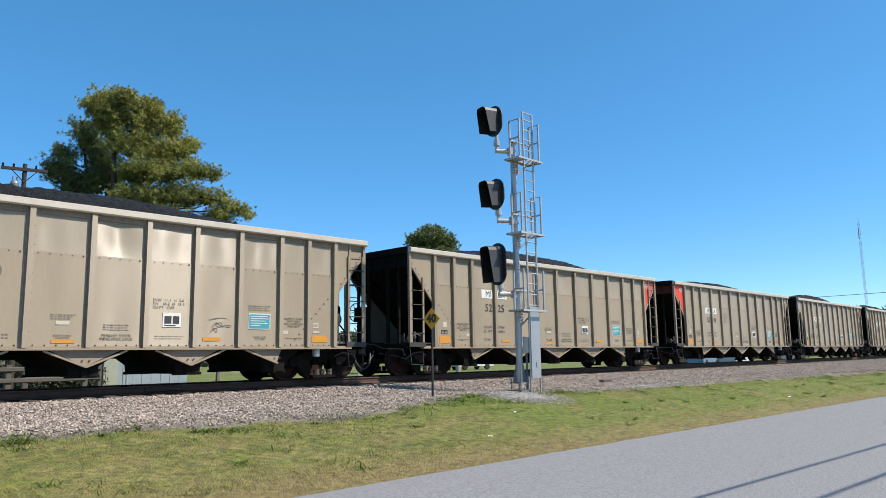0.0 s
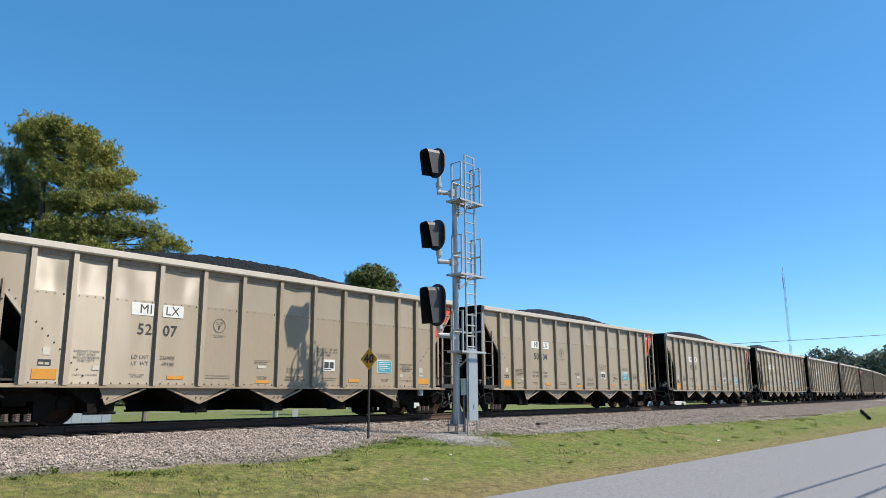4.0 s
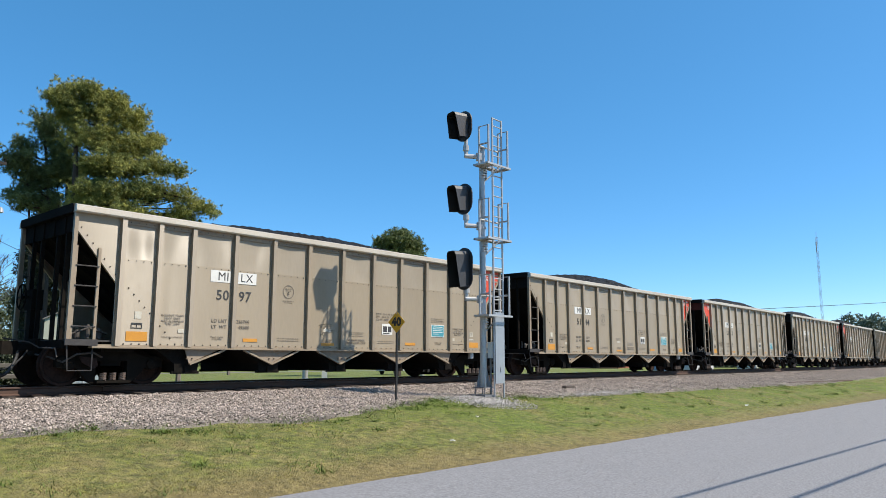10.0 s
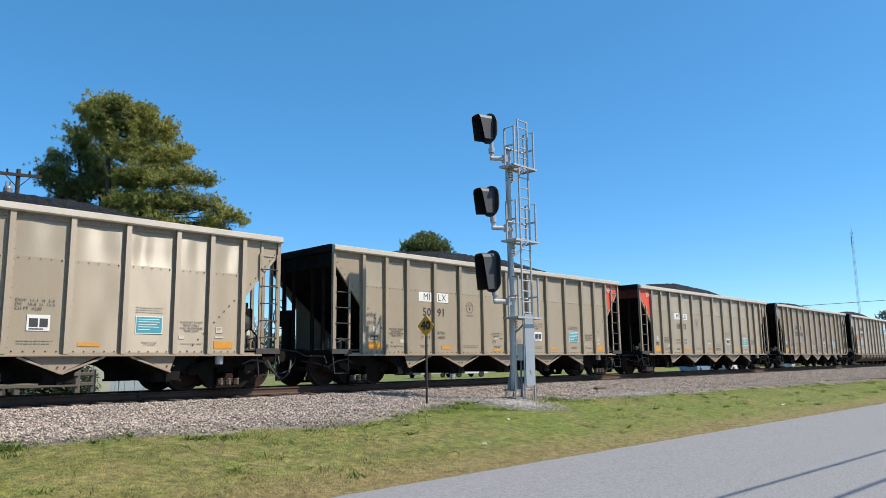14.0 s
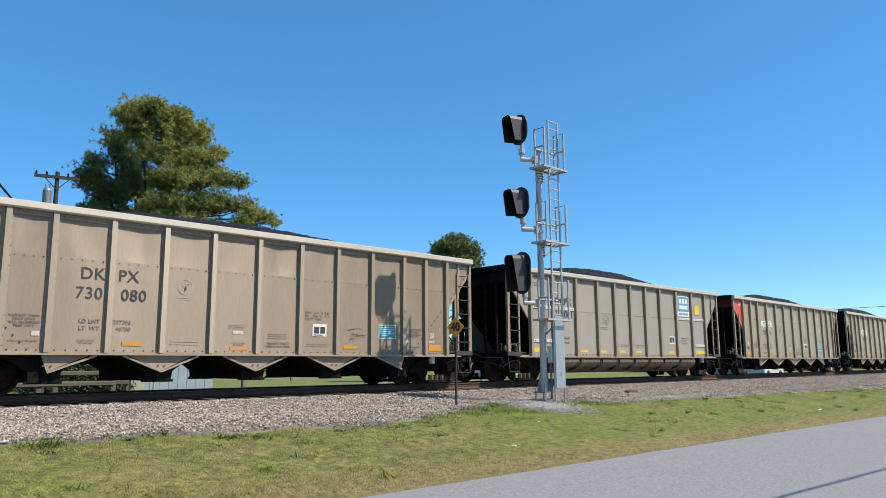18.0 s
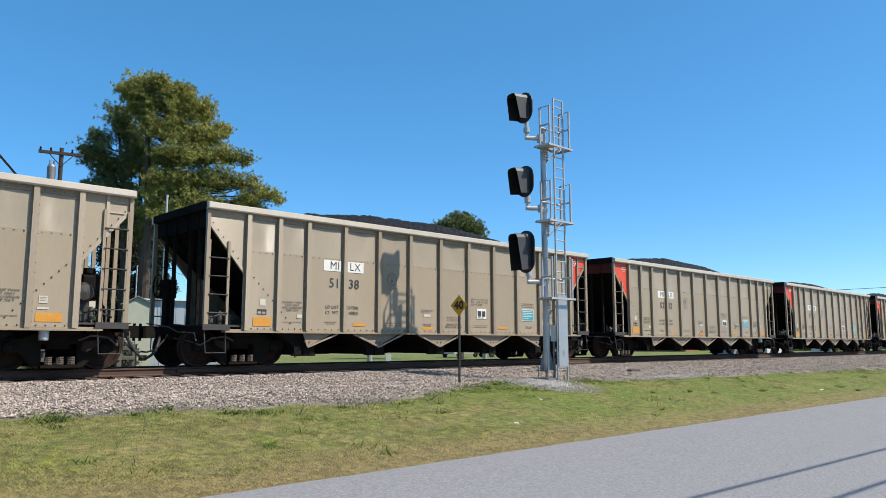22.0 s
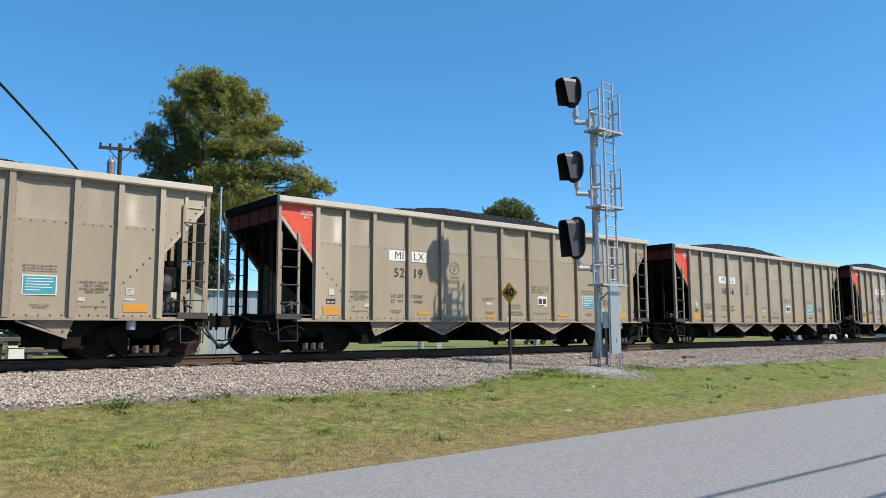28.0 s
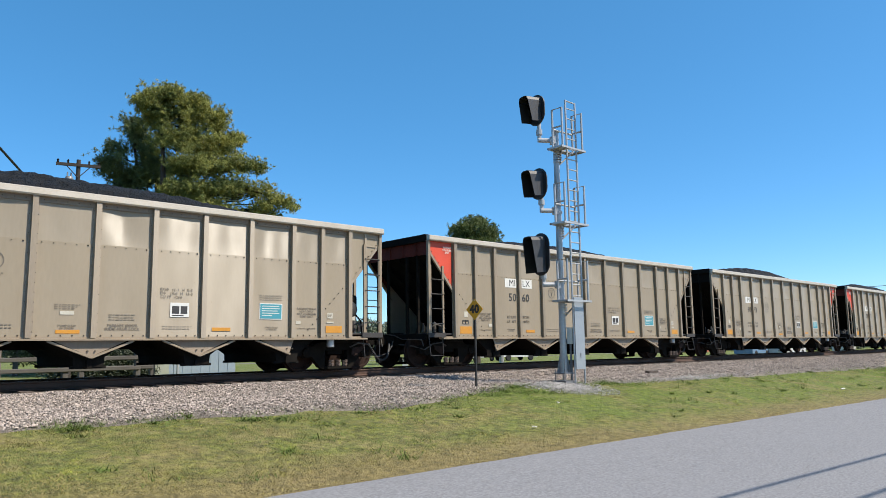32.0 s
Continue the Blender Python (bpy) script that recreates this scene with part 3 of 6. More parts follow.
def wheelset_mesh():
    g = Geo().rod((0, -1.05, 0), (0, 1.05, 0), 0.085, 12)
    for s in (-1, 1):
        prof = [(0.10, s * 0.66), (0.36, s * 0.69), (0.40, s * 0.665), (0.485, s * 0.665), (0.485, s * 0.695), (0.462, s * 0.71), (0.455, s * 0.80), (0.40, s * 0.80), (0.37, s * 0.745), (0.13, s * 0.76), (0.13, s * 0.84), (0.09, s * 0.84)]
        g.lathe(prof, "y", 32)
        for k in range(3):
            a = k * 2.1
            g.box(0.2 * math.cos(a) - 0.02, 0.2 * math.cos(a) + 0.02, min(s * 0.74, s * 0.765), max(s * 0.74, s * 0.765), 0.2 * math.sin(a) - 0.02, 0.2 * math.sin(a) + 0.02)
    return g.mesh("wheelset", WHEEL)


def sideframe_mesh():
    """One cast truck side: an arched top, sloping arms, and a spring basket round an open window."""
    outer = [(-1.14, 0.40), (-1.16, 0.56), (-1.02, 0.63), (-0.72, 0.63), (-0.46, 0.73), (0.46, 0.73), (0.72, 0.63), (1.02, 0.63), (1.16, 0.56), (1.14, 0.40), (0.98, 0.36), (0.74, 0.37), (0.50, 0.10), (0.40, 0.05), (-0.40, 0.05), (-0.50, 0.10), (-0.74, 0.37), (-0.98, 0.36)]
    hole = [(-0.34, 0.12), (-0.34, 0.52), (0.34, 0.52), (0.34, 0.12)]
    g = Geo()
    y0, y1 = -1.12, -0.96
    n, k = len(outer), len(hole)
    v = [(x, y, z) for y in (y0, y1) for x, z in outer + hole]
    f = []
    for o in (0, n + k):
        # the face is split through the window's corners
        f += [tuple(o + i for i in (14, 15, 16, 17, 0, 1, 2, 3, 4, n + 1, n)), tuple(o + i for i in (4, 5, n + 2, n + 1)), tuple(o + i for i in (5, 6, 7, 8, 9, 10, 11, 12, 13, n + 3, n + 2)), tuple(o + i for i in (13, 14, n, n + 3))]
    m = n + k
    f += [(i, (i + 1) % n, m + (i + 1) % n, m + i) for i in range(n)] + [(n + i, n + (i + 1) % k, m + n + (i + 1) % k, m + n + i) for i in range(k)]
    return g.add(v, f).mesh("sideframe", TRUCK)


def bearing_mesh():
    return Geo().lathe([(0.01, -1.19), (0.055, -1.19), (0.075, -1.17), (0.12, -1.16), (0.13, -1.13), (0.13, -0.94), (0.01, -0.94)], "y", 16).mesh("bearing", TRUCK)


def spring_mesh():
    pts = [(0.062 * math.cos(a * 0.9), 0.062 * math.sin(a * 0.9), 0.11 + 0.16 * a / 28) for a in range(29)]
    return Geo().tube(pts, 0.02, 5).mesh("spring", SPRING)


def coupler_mesh(s):
    """Knuckle coupler: shank, hooked head, and the draft box behind it."""
    g = Geo()
    g.box(*sorted((s * 6.9, s * 7.72)), -0.075, 0.075, 0.74, 0.88)
    plan = [(7.66, -0.09), (7.80, -0.15), (8.00, -0.21), (8.06, -0.17), (8.02, -0.09), (7.93, -0.05), (7.95, 0.05), (8.10, 0.06), (8.15, 0.11), (8.10, 0.18), (7.85, 0.17), (7.66, 0.09)]
    g.extrude([(s * x, y, 0.66) for x, y in plan], (0, 0, 0.28))
    g.rod((s * 8.02, 0.11, 0.60), (s * 8.02, 0.11, 1.0), 0.035, 8)
    return g.mesh("coupler", TRUCK)


def draft_box_mesh(s):
    g = Geo().extrude([(s * 7.12, -0.26, 0.62), (s * 7.36, -0.2, 0.64), (s * 7.36, 0.2, 0.64), (s * 7.12, 0.26, 0.62)], (0, 0, 0.36))
    return g.mesh("draft_box", TRUCK)


def lever_mesh(s):
    return Geo().tube([(s * 7.36, -1.42, 0.60), (s * 7.38, -1.36, 0.78), (s * 7.38, -0.5, 0.80), (s * 7.52, -0.3, 0.92), (s * 7.9, 0.05, 1.0)], 0.016, 6).mesh("uncoupling_lever", PIPE)


def hose_mesh(s):
    pts = []
    for i in range(13):
        u = i / 12
        pts.append((s * (7.72 + 0.38 * u), -0.30 - 0.14 * math.sin(math.pi * u), 0.70 - 0.50 * math.sin(math.pi / 2 * u) ** 0.75))
    return Geo().tube(pts, 0.034, 7).rod((s * 8.05, -0.31, 0.16), (s * 8.05, -0.29, 0.27), 0.055, 8).tube([(s * 7.5, -0.2, 0.75), (s * 7.62, -0.32, 0.62), (s * 7.8, -0.34, 0.42), (s * 8.0, -0.28, 0.34), (s * 8.1, -0.2, 0.36)], 0.02, 6).mesh("air_hose", CABLE)


def train_pipe_mesh(s):
    return Geo().tube([(s * 6.40, -1.30, 0.60), (s * 6.62, -1.36, 0.70), (s * 6.95, -1.36, 0.66), (s * 7.18, -1.25, 0.50), (s * 7.30, -0.9, 0.60), (s * 7.40, -0.36, 0.66)], 0.02, 7).mesh("train_pipe", PIPE)


def rigging_mesh(s):
    return Geo().extrude([(s * 6.55, -1.28, 0.36), (s * 6.80, -1.28, 0.50), (s * 6.86, -1.28, 0.62), (s * 6.50, -1.28, 0.58), (s * 6.46, -1.28, 0.42)], (0, 0.03, 0)).mesh("brake_bracket", WHEEL)


def stirrup_mesh(s):
    x = s * 6.95
    return Geo().tube([(x - 0.26, Y0 + 0.02, 0.86), (x - 0.24, Y0 - 0.04, 0.33), (x + 0.24, Y0 - 0.04, 0.33), (x + 0.26, Y0 + 0.02, 0.86)], 0.016, 6).mesh("stirrup", END_STEEL)


def brake_wheel_mesh(s):
    g = Geo()
    x = s * 7.36
    ring = [(x, 0.85 + 0.28 * math.cos(a * 0.35), 1.95 + 0.28 * math.sin(a * 0.35)) for a in range(19)]
    g.tube(ring, 0.016, 6)
    for k in range(5):
        a = k * 1.2566
        g.rod((x, 0.85, 1.95), (x, 0.85 + 0.27 * math.cos(a), 1.95 + 0.27 * math.sin(a)), 0.011, 5)
    g.rod((x, 0.85, 1.95), (x - s * 0.15, 0.85, 1.95), 0.03, 8)
    return g.mesh("brake_wheel", BLACK)


def brake_box_mesh(s):
    g = Geo().box(*sorted((s * 7.22, s * 6.98)), 0.62, 1.08, 1.66, 2.12)
    g.box(*sorted((s * 7.2, s * 7.0)), 0.68, 0.9, 0.95, 1.66)
    return g.mesh("brake_stand", BLACK)


def tank_mesh(s):
    g = Geo().lathe([(0.02, -0.62), (0.16, -0.60), (0.21, -0.52), (0.21, 0.46), (0.225, 0.46), (0.225, 0.50), (0.16, 0.60), (0.02, 0.62)], "y", 18, (s * 6.44, -0.75, 1.58))
    g.box(*sorted((s * 6.62, s * 6.26)), -1.1, -1.0, 0.93, 1.42)
    g.box(*sorted((s * 6.62, s * 6.26)), -0.5, -0.4, 0.93, 1.42)
    return g.mesh("air_tank", TANK)


def control_box_mesh(s):
    """The brake control valve on its bracket, with its pipes."""
    g = Geo().bevelled(*sorted((s * 6.52, s * 6.84)), -0.98, -0.62, 1.46, 1.98, 0.05)
    g.box(*sorted((s * 6.60, s * 6.76)), -0.86, -0.72, 0.95, 1.46)
    g.lathe([(0.01, 0.0), (0.10, 0.0), (0.12, 0.04), (0.12, 0.14), (0.01, 0.16)], "z", 14, (s * 6.68, -0.80, 1.98))
    g.tube([(s * 6.80, -0.94, 1.5), (s * 6.95, -1.0, 1.3), (s * 6.96, -1.05, 0.96)], 0.022, 6)
    g.tube([(s * 6.56, -0.96, 1.5), (s * 6.5, -1.05, 1.25), (s * 6.5, -1.1, 0.96)], 0.022, 6)
    return g.mesh("control_valve", BLACK)


def valve_mesh(s):
    g = Geo()
    for i, (x, w, h) in enumerate(((6.45, 0.14, 0.22), (6.66, 0.10, 0.30), (6.86, 0.12, 0.18), (7.0, 0.06, 0.26))):
        g.lathe([(0.01, 0.0), (w / 2, 0.0), (w / 2, h * 0.7), (w / 3, h), (0.01, h)], "z", 10, (s * x, -1.15 + 0.05 * i, 1.0))
    g.tube([(s * 6.3, -1.2, 1.1), (s * 6.7, -1.25, 1.22), (s * 7.05, -1.2, 1.08)], 0.02, 6)
    return g.mesh("brake_valve", PIPE)


def frame_mesh():
    g = Geo().box(-7.3, 7.3, -0.18, 0.18, 0.62, 0.95)
    for s in (-1, 1):
        g.box(*sorted((s * 5.75, s * 6.45)), -1.35, 1.35, 0.72, 0.92)
        g.box(*sorted((s * 7.2, s * 7.3)), -1.45, 1.45, 0.78, 0.95)
    return g.mesh("underframe", BLACK)


def platform_mesh(s):
    g = Geo().box(*sorted((s * 6.3, s * 7.28)), -1.48, 1.48, 0.92, 0.96)
    g.box(*sorted((s * 6.62, s * 7.28)), Y0 - 0.06, Y0 - 0.02, 0.84, 0.97)
    return g.mesh("end_platform", END_STEEL)


def tub_belly():
    g = Geo()
    prof = [(-1.44, 0.88), (-1.55, 0.74), (-1.56, 0.62), (-1.48, 0.48), (-1.30, 0.36), (-1.0, 0.26), (1.0, 0.26), (1.30, 0.36), (1.48, 0.48), (1.56, 0.62), (1.55, 0.74), (1.44, 0.88)]
    g.extrude([(-4.9, y, z) for y, z in prof], (9.8, 0, 0))
    return g.mesh("belly", BELLY)


def flat(x0, x1, z0, z1, y=Y0 - 0.0165):
    return x0, x1, y, y + 0.02, z0, z1


def bars(rows, material, name="stencil"):
    """Illegible writing as rows of plain bars: (x0, x1, z, height) each."""
    g = Geo()
    for x0, x1, z, h in rows:
        x = x0
        k = 0
        while x < x1 - 0.01:
            w = min((0.06, 0.035, 0.08, 0.045)[k % 4], x1 - x)
            g.box(x, x + w, Y0 - 0.0165, Y0 - 0.014, z - h * 0.36, z + h * 0.36)
            x += w + 0.022
            k += 1
    return g.mesh(name, material)


def write(car, text, x, z, size, material=None, bold=0.0, align="CENTER", name="lettering", y=Y0 - 0.0155):
    return part(name, lettering(text, size, material or INK, bold, align), car, at=pose(x, y, z, 90, 0, 0))


def plate(car, name, key, x0, x1, z0, z1, material, label="", y=Y0 - 0.0165):
    return part(name, once(key, lambda: Geo().box(*flat(x0, x1, z0, z1, y)).mesh(name, material)), car, label)


def ring():
    g = Geo()
    for i in range(28):
        a, b = 2 * math.pi * i / 28, 2 * math.pi * (i + 1) / 28
        g.add([(-1.80 + r * math.cos(q), Y0 - 0.0155, 2.30 + r * math.sin(q)) for q in (a, b) for r in (0.155, 0.175)], [(0, 1, 3, 2)])
    return g.mesh("plate_circle", INK_SOFT)


def scrawl(car, x):
    """A loose chalk line drawing, a few thin loops."""
    def build():
        g = Geo()
        for a, b, w, h, turns in ((-0.05, 1.36, 0.11, 0.06, 7), (0.16, 1.33, 0.14, 0.03, 5), (0.0, 1.50, 0.26, 0.03, 3), (-0.12, 1.24, 0.06, 0.05, 6)):
            g.tube([(a + w * math.cos(k * 0.9) + 0.012 * k, Y0 - 0.014, b + h * math.sin(k * 1.3)) for k in range(turns * 2)], 0.0045, 4)
        return g.mesh("chalk_scrawl", INK_SOFT)

    tagged(part("chalk_scrawl", once("scrawl", build), car, at=pose(x, 0, 0)), kind="stuff")


LIGHT_WEIGHT = {5097: 49300, 5108: 49300, 5232: 49000, 5207: 49100, 5220: 49100, 5135: 49600, 5123: 49400, 5002: 49100, 730080: 48700, 5071: 49300, 5219: 49000, 5056: 49200}


def hopper_marks(car, mark, number):
    """The stencils and reflectors on the side that faces the road."""
    if mark == ("MI", "LX"):
        plate(car, "mark_plate", "mp1", -4.06, -3.53, 2.40, 2.68, WHITE)
        plate(car, "mark_plate", "mp2", -3.31, -2.79, 2.40, 2.68, WHITE)
        write(car, "MI", -3.72, 2.535, 0.29, bold=0.0, y=Y0 - 0.0185)
        write(car, "LX", -3.07, 2.535, 0.29, bold=0.0, y=Y0 - 0.0185)
        write(car, number[:2], -3.72, 2.08, 0.34, bold=0.003)
        write(car, number[2:], -3.10, 2.08, 0.34, bold=0.003)
    else:
        write(car, mark[0], -3.77, 2.43, 0.34, bold=0.003)
        write(car, mark[1], -3.05, 2.43, 0.34, bold=0.003)
        write(car, number[:3], -3.82, 2.03, 0.34, bold=0.003)
        write(car, number[3:], -2.92, 2.03, 0.34, bold=0.003)
    n = int(number)
    write(car, "LD LMT", -3.78, 1.47, 0.115, INK_SOFT, 0.001)
    write(car, "LT  WT", -3.78, 1.33, 0.115, INK_SOFT, 0.001)
    light = LIGHT_WEIGHT.get(n, 48800)
    write(car, str(286000 - light), -3.13, 1.47, 0.115, INK_SOFT, 0.001)
    write(car, str(light), -3.10, 1.33, 0.115, INK_SOFT, 0.001)
    for x in (-4.96, 4.96):
        write(car, "RADIANT THAW\nHEAT ONLY\nMAX ALUMINUM\nTEMP 250°F", x, 1.45, 0.068, INK_SOFT, 0.0005)
        write(car, "2 INCH HF COMP SHOES", x, 1.06, 0.043, INK_SOFT)
    for x in (-3.85, -0.5, 3.98):
        write(car, "STAND CLEAR\nOF DOORS", x + 0.02, 1.06, 0.05, INK_SOFT)
    write(car, "PRIMARY DOOR\nINDICATOR LOCK", 0.58, 1.06, 0.078, INK_SOFT, 0.001)
    tagged(part("stencil", once("st1", lambda: bars([(-2.10, -1.44, 1.10, 0.024), (-2.10, -1.44, 1.04, 0.024), (-0.72, -0.25, 1.50, 0.02), (-0.72, -0.3, 1.46, 0.02), (-0.72, -0.35, 1.42, 0.02), (0.3, 0.85, 1.32, 0.022), (0.3, 0.8, 1.27, 0.022), (0.3, 0.82, 1.22, 0.022), (1.40, 2.05, 1.09, 0.02), (1.40, 2.0, 1.04, 0.02), (3.68, 4.28, 1.84, 0.022), (3.68, 4.25, 1.79, 0.022), (3.68, 4.28, 1.74, 0.022)], INK_FAINT)), car), kind="stuff")
    write(car, "EXW  11-1  H  5-8\nEW   10-8  H  13-3\nCU FT  4200", 1.33, 1.80, 0.085, INK_SOFT, 0.0, align="LEFT")

    part("plate_circle", once("ring", ring), car)
    write(car, "F", -1.80, 2.24, 0.13, INK, 0.002)
    tagged(part("stencil", once("st2", lambda: bars([(-1.90, -1.70, 2.38, 0.028), (-1.88, -1.72, 2.33, 0.028), (-1.97, -1.63, 2.06, 0.025), (-1.93, -1.67, 2.02, 0.022)], INK_FAINT)), car), kind="stuff")
    for i, (x0, x1, z0, z1) in enumerate(((-6.02, -5.54, 0.95, 1.16), (-3.11, -2.70, 0.99, 1.07), (-0.68, -0.24, 0.93, 1.00), (2.52, 2.96, 0.99, 1.07), (5.52, 6.0, 0.96, 1.13))):
        plate(car, "reflector", ("yl", i), x0, x1, z0, z1, AMBER, "amber reflective sheet")
    plate(car, "notice", "teal", 3.70, 4.26, 1.29, 1.63, TEAL, "teal safety notice with white border", Y0 - 0.0195)
    plate(car, "notice_border", "tealb", 3.68, 4.28, 1.27, 1.65, WHITE)
    tagged(part("stencil", once("st3", lambda: Geo().add([], []).box(3.74, 4.2, Y0 - 0.022, Y0 - 0.018, 1.575, 1.59).box(3.74, 4.22, Y0 - 0.022, Y0 - 0.018, 1.52, 1.535).box(3.74, 4.15, Y0 - 0.022, Y0 - 0.018, 1.465, 1.48).box(3.74, 4.2, Y0 - 0.022, Y0 - 0.018, 1.41, 1.425).box(3.74, 4.0, Y0 - 0.022, Y0 - 0.018, 1.355, 1.37).mesh("stencil", WHITE)), car), kind="stuff")
    plate(car, "routing_card", "bw", 1.56, 1.98, 1.29, 1.60, WHITE)
    tagged(part("card_print", once("bwp", lambda: Geo().box(1.60, 1.76, Y0 - 0.019, Y0 - 0.0155, 1.36, 1.53).box(1.79, 1.94, Y0 - 0.019, Y0 - 0.0155, 1.36, 1.53).box(1.60, 1.86, Y0 - 0.019, Y0 - 0.0155, 1.31, 1.335).mesh("card_print", INK)), car), kind="stuff")
    plate(car, "tag", "tag1", -4.82, -4.68, 1.16, 1.25, CARD)
    plate(car, "tag", "tag2", -5.85, -5.70, 1.44, 1.60, CARD)
    plate(car, "tag", "tag3", -0.62, -0.36, 1.30, 1.37, CARD)
    plate(car, "tag", "tag4", 5.56, 5.72, 1.32, 1.46, CARD)
    plate(car, "tag", "tag5", 5.54, 5.75, 1.20, 1.24, CARD)
    plate(car, "tag", "tag6", 4.66, 4.79, 1.17, 1.25, CARD)
    tagged(part("card_print", once("tagp", lambda: Geo().box(*flat(5.58, 5.70, 1.425, 1.435, Y0 - 0.018)).box(*flat(5.58, 5.70, 1.395, 1.405, Y0 - 0.018)).box(*flat(5.58, 5.68, 1.365, 1.375, Y0 - 0.018)).mesh("card_print", INK_SOFT)), car), kind="stuff")
    if n % 3 == 0:
        scrawl(car, -0.58 if n % 2 else 2.85)
    tagged(part("card_print", once("boxp", lambda: Geo().box(*flat(-5.92, -5.67, 1.335, 1.35)).box(*flat(-5.92, -5.67, 1.23, 1.245)).box(*flat(-5.92, -5.905, 1.23, 1.35)).box(*flat(-5.685, -5.67, 1.23, 1.35)).box(*flat(-5.80, -5.785, 1.23, 1.35)).box(*flat(-5.92, -5.67, 1.31, 1.325)).mesh("card_print", INK)), car), kind="stuff")


def tub_marks(car):
    part("plate_circle", once("ring", ring), car, at=pose(0.12, 0, -0.12))
    write(car, "C", -1.68, 2.13, 0.13, INK, 0.002)
    write(car, "DKPX", -4.27, 2.72, 0.34, bold=0.003)
    write(car, "740001", -4.25, 2.27, 0.34, bold=0.004)
    write(car, "LD LMT 236600", -4.35, 1.46, 0.105, INK_SOFT, 0.001)
    write(car, "LT  WT   49400", -4.35, 1.30, 0.105, INK_SOFT, 0.001)
    plate(car, "placard", "orange", -5.58, -5.16, 1.92, 2.23, ORANGE, "faded orange square placard")
    for i, (x, w, h) in enumerate(((-5.6, 0.52, 0.14), (-3.1, 0.22, 0.09), (-0.65, 0.2, 0.09), (0.5, 0.22, 0.09), (3.0, 0.22, 0.09), (5.5, 0.45, 0.14), (-1.9, 0.2, 0.09))):
        plate(car, "reflector", ("ty", i), x - w, x + w, 0.97, 0.97 + h, YELLOW, "yellow reflective strip")
    for i, (a, b, z) in enumerate(((-5.97, -4.99, 2.43), (-4.77, -3.67, 2.43), (-5.97, -4.99, 1.30), (3.61, 4.71, 2.40), (4.93, 5.89, 2.40), (4.93, 5.89, 1.28))):
        bar = plate(car, "flat_bar", ("fb", i), a, b, z, z + 0.10, PALE_BAR, "pale riveted flat bar", Y0 - 0.035)
        g = Geo()
        for k in range(5):
            x = a + 0.1 + (b - a - 0.2) * k / 4
            g.rod((x, Y0 - 0.05, z + 0.05), (x, Y0 - 0.034, z + 0.05), 0.016, 6)
        tagged(part("bar_bolts", g.mesh("bar_bolts", RIVET), bar), kind="stuff")
    plate(car, "sign_back", "lg0", 3.66, 4.66, 2.55, 3.42, WHITE, "white sign board", Y0 - 0.028)
    plate(car, "sign_field", "lg1", 3.69, 4.63, 2.76, 3.39, LOGO, "blue sign with a pale emblem", Y0 - 0.032)
    part("emblem", once("lg2", lambda: Geo().box(*flat(3.80, 3.99, 3.10, 3.30, Y0 - 0.036)).box(*flat(4.06, 4.25, 3.10, 3.30, Y0 - 0.036)).box(*flat(4.32, 4.51, 3.10, 3.30, Y0 - 0.036)).extrude([(3.76, Y0 - 0.036, 2.86), (4.56, Y0 - 0.036, 2.86), (4.46, Y0 - 0.036, 2.93), (4.56, Y0 - 0.036, 3.02), (3.76, Y0 - 0.036, 3.02), (3.86, Y0 - 0.036, 2.93)], (0, 0.01, 0)).mesh("emblem", WHITE)), car)
    tagged(part("stencil", once("lgt", lambda: Geo().box(*flat(3.76, 4.04, 2.61, 2.69, Y0 - 0.031)).box(*flat(4.08, 4.54, 2.61, 2.69, Y0 - 0.031)).mesh("stencil", LOGO)), car), kind="stuff")
    plate(car, "placard", "ty9", 5.16, 5.58, 2.66, 3.06, YELLOW, "yellow warning placard")
    plate(car, "routing_card", "tbw", 3.1 - 0.2, 3.1 + 0.22, 1.36, 1.68, WHITE)
    tagged(part("card_print", once("tbwp", lambda: Geo().box(2.93, 3.08, Y0 - 0.019, Y0 - 0.0155, 1.42, 1.64).box(3.12, 3.28, Y0 - 0.019, Y0 - 0.0155, 1.42, 1.64).mesh("card_print", INK)), car), kind="stuff")
    tagged(part("stencil", once("tst", lambda: bars([(-2.25, -1.6, 1.9, 0.03), (-2.2, -1.6, 1.85, 0.03), (-0.9, -0.1, 1.28, 0.03), (-0.9, -0.2, 1.22, 0.03), (0.3, 0.95, 1.28, 0.03), (0.3, 0.9, 1.22, 0.03), (3.9, 4.5, 1.62, 0.05), (3.9, 4.3, 1.52, 0.05), (3.9, 4.4, 1.40, 0.05), (-6.0, -5.2, 3.3, 0.03), (-6.0, -5.3, 3.22, 0.03)], INK_FAINT)), car), kind="stuff")


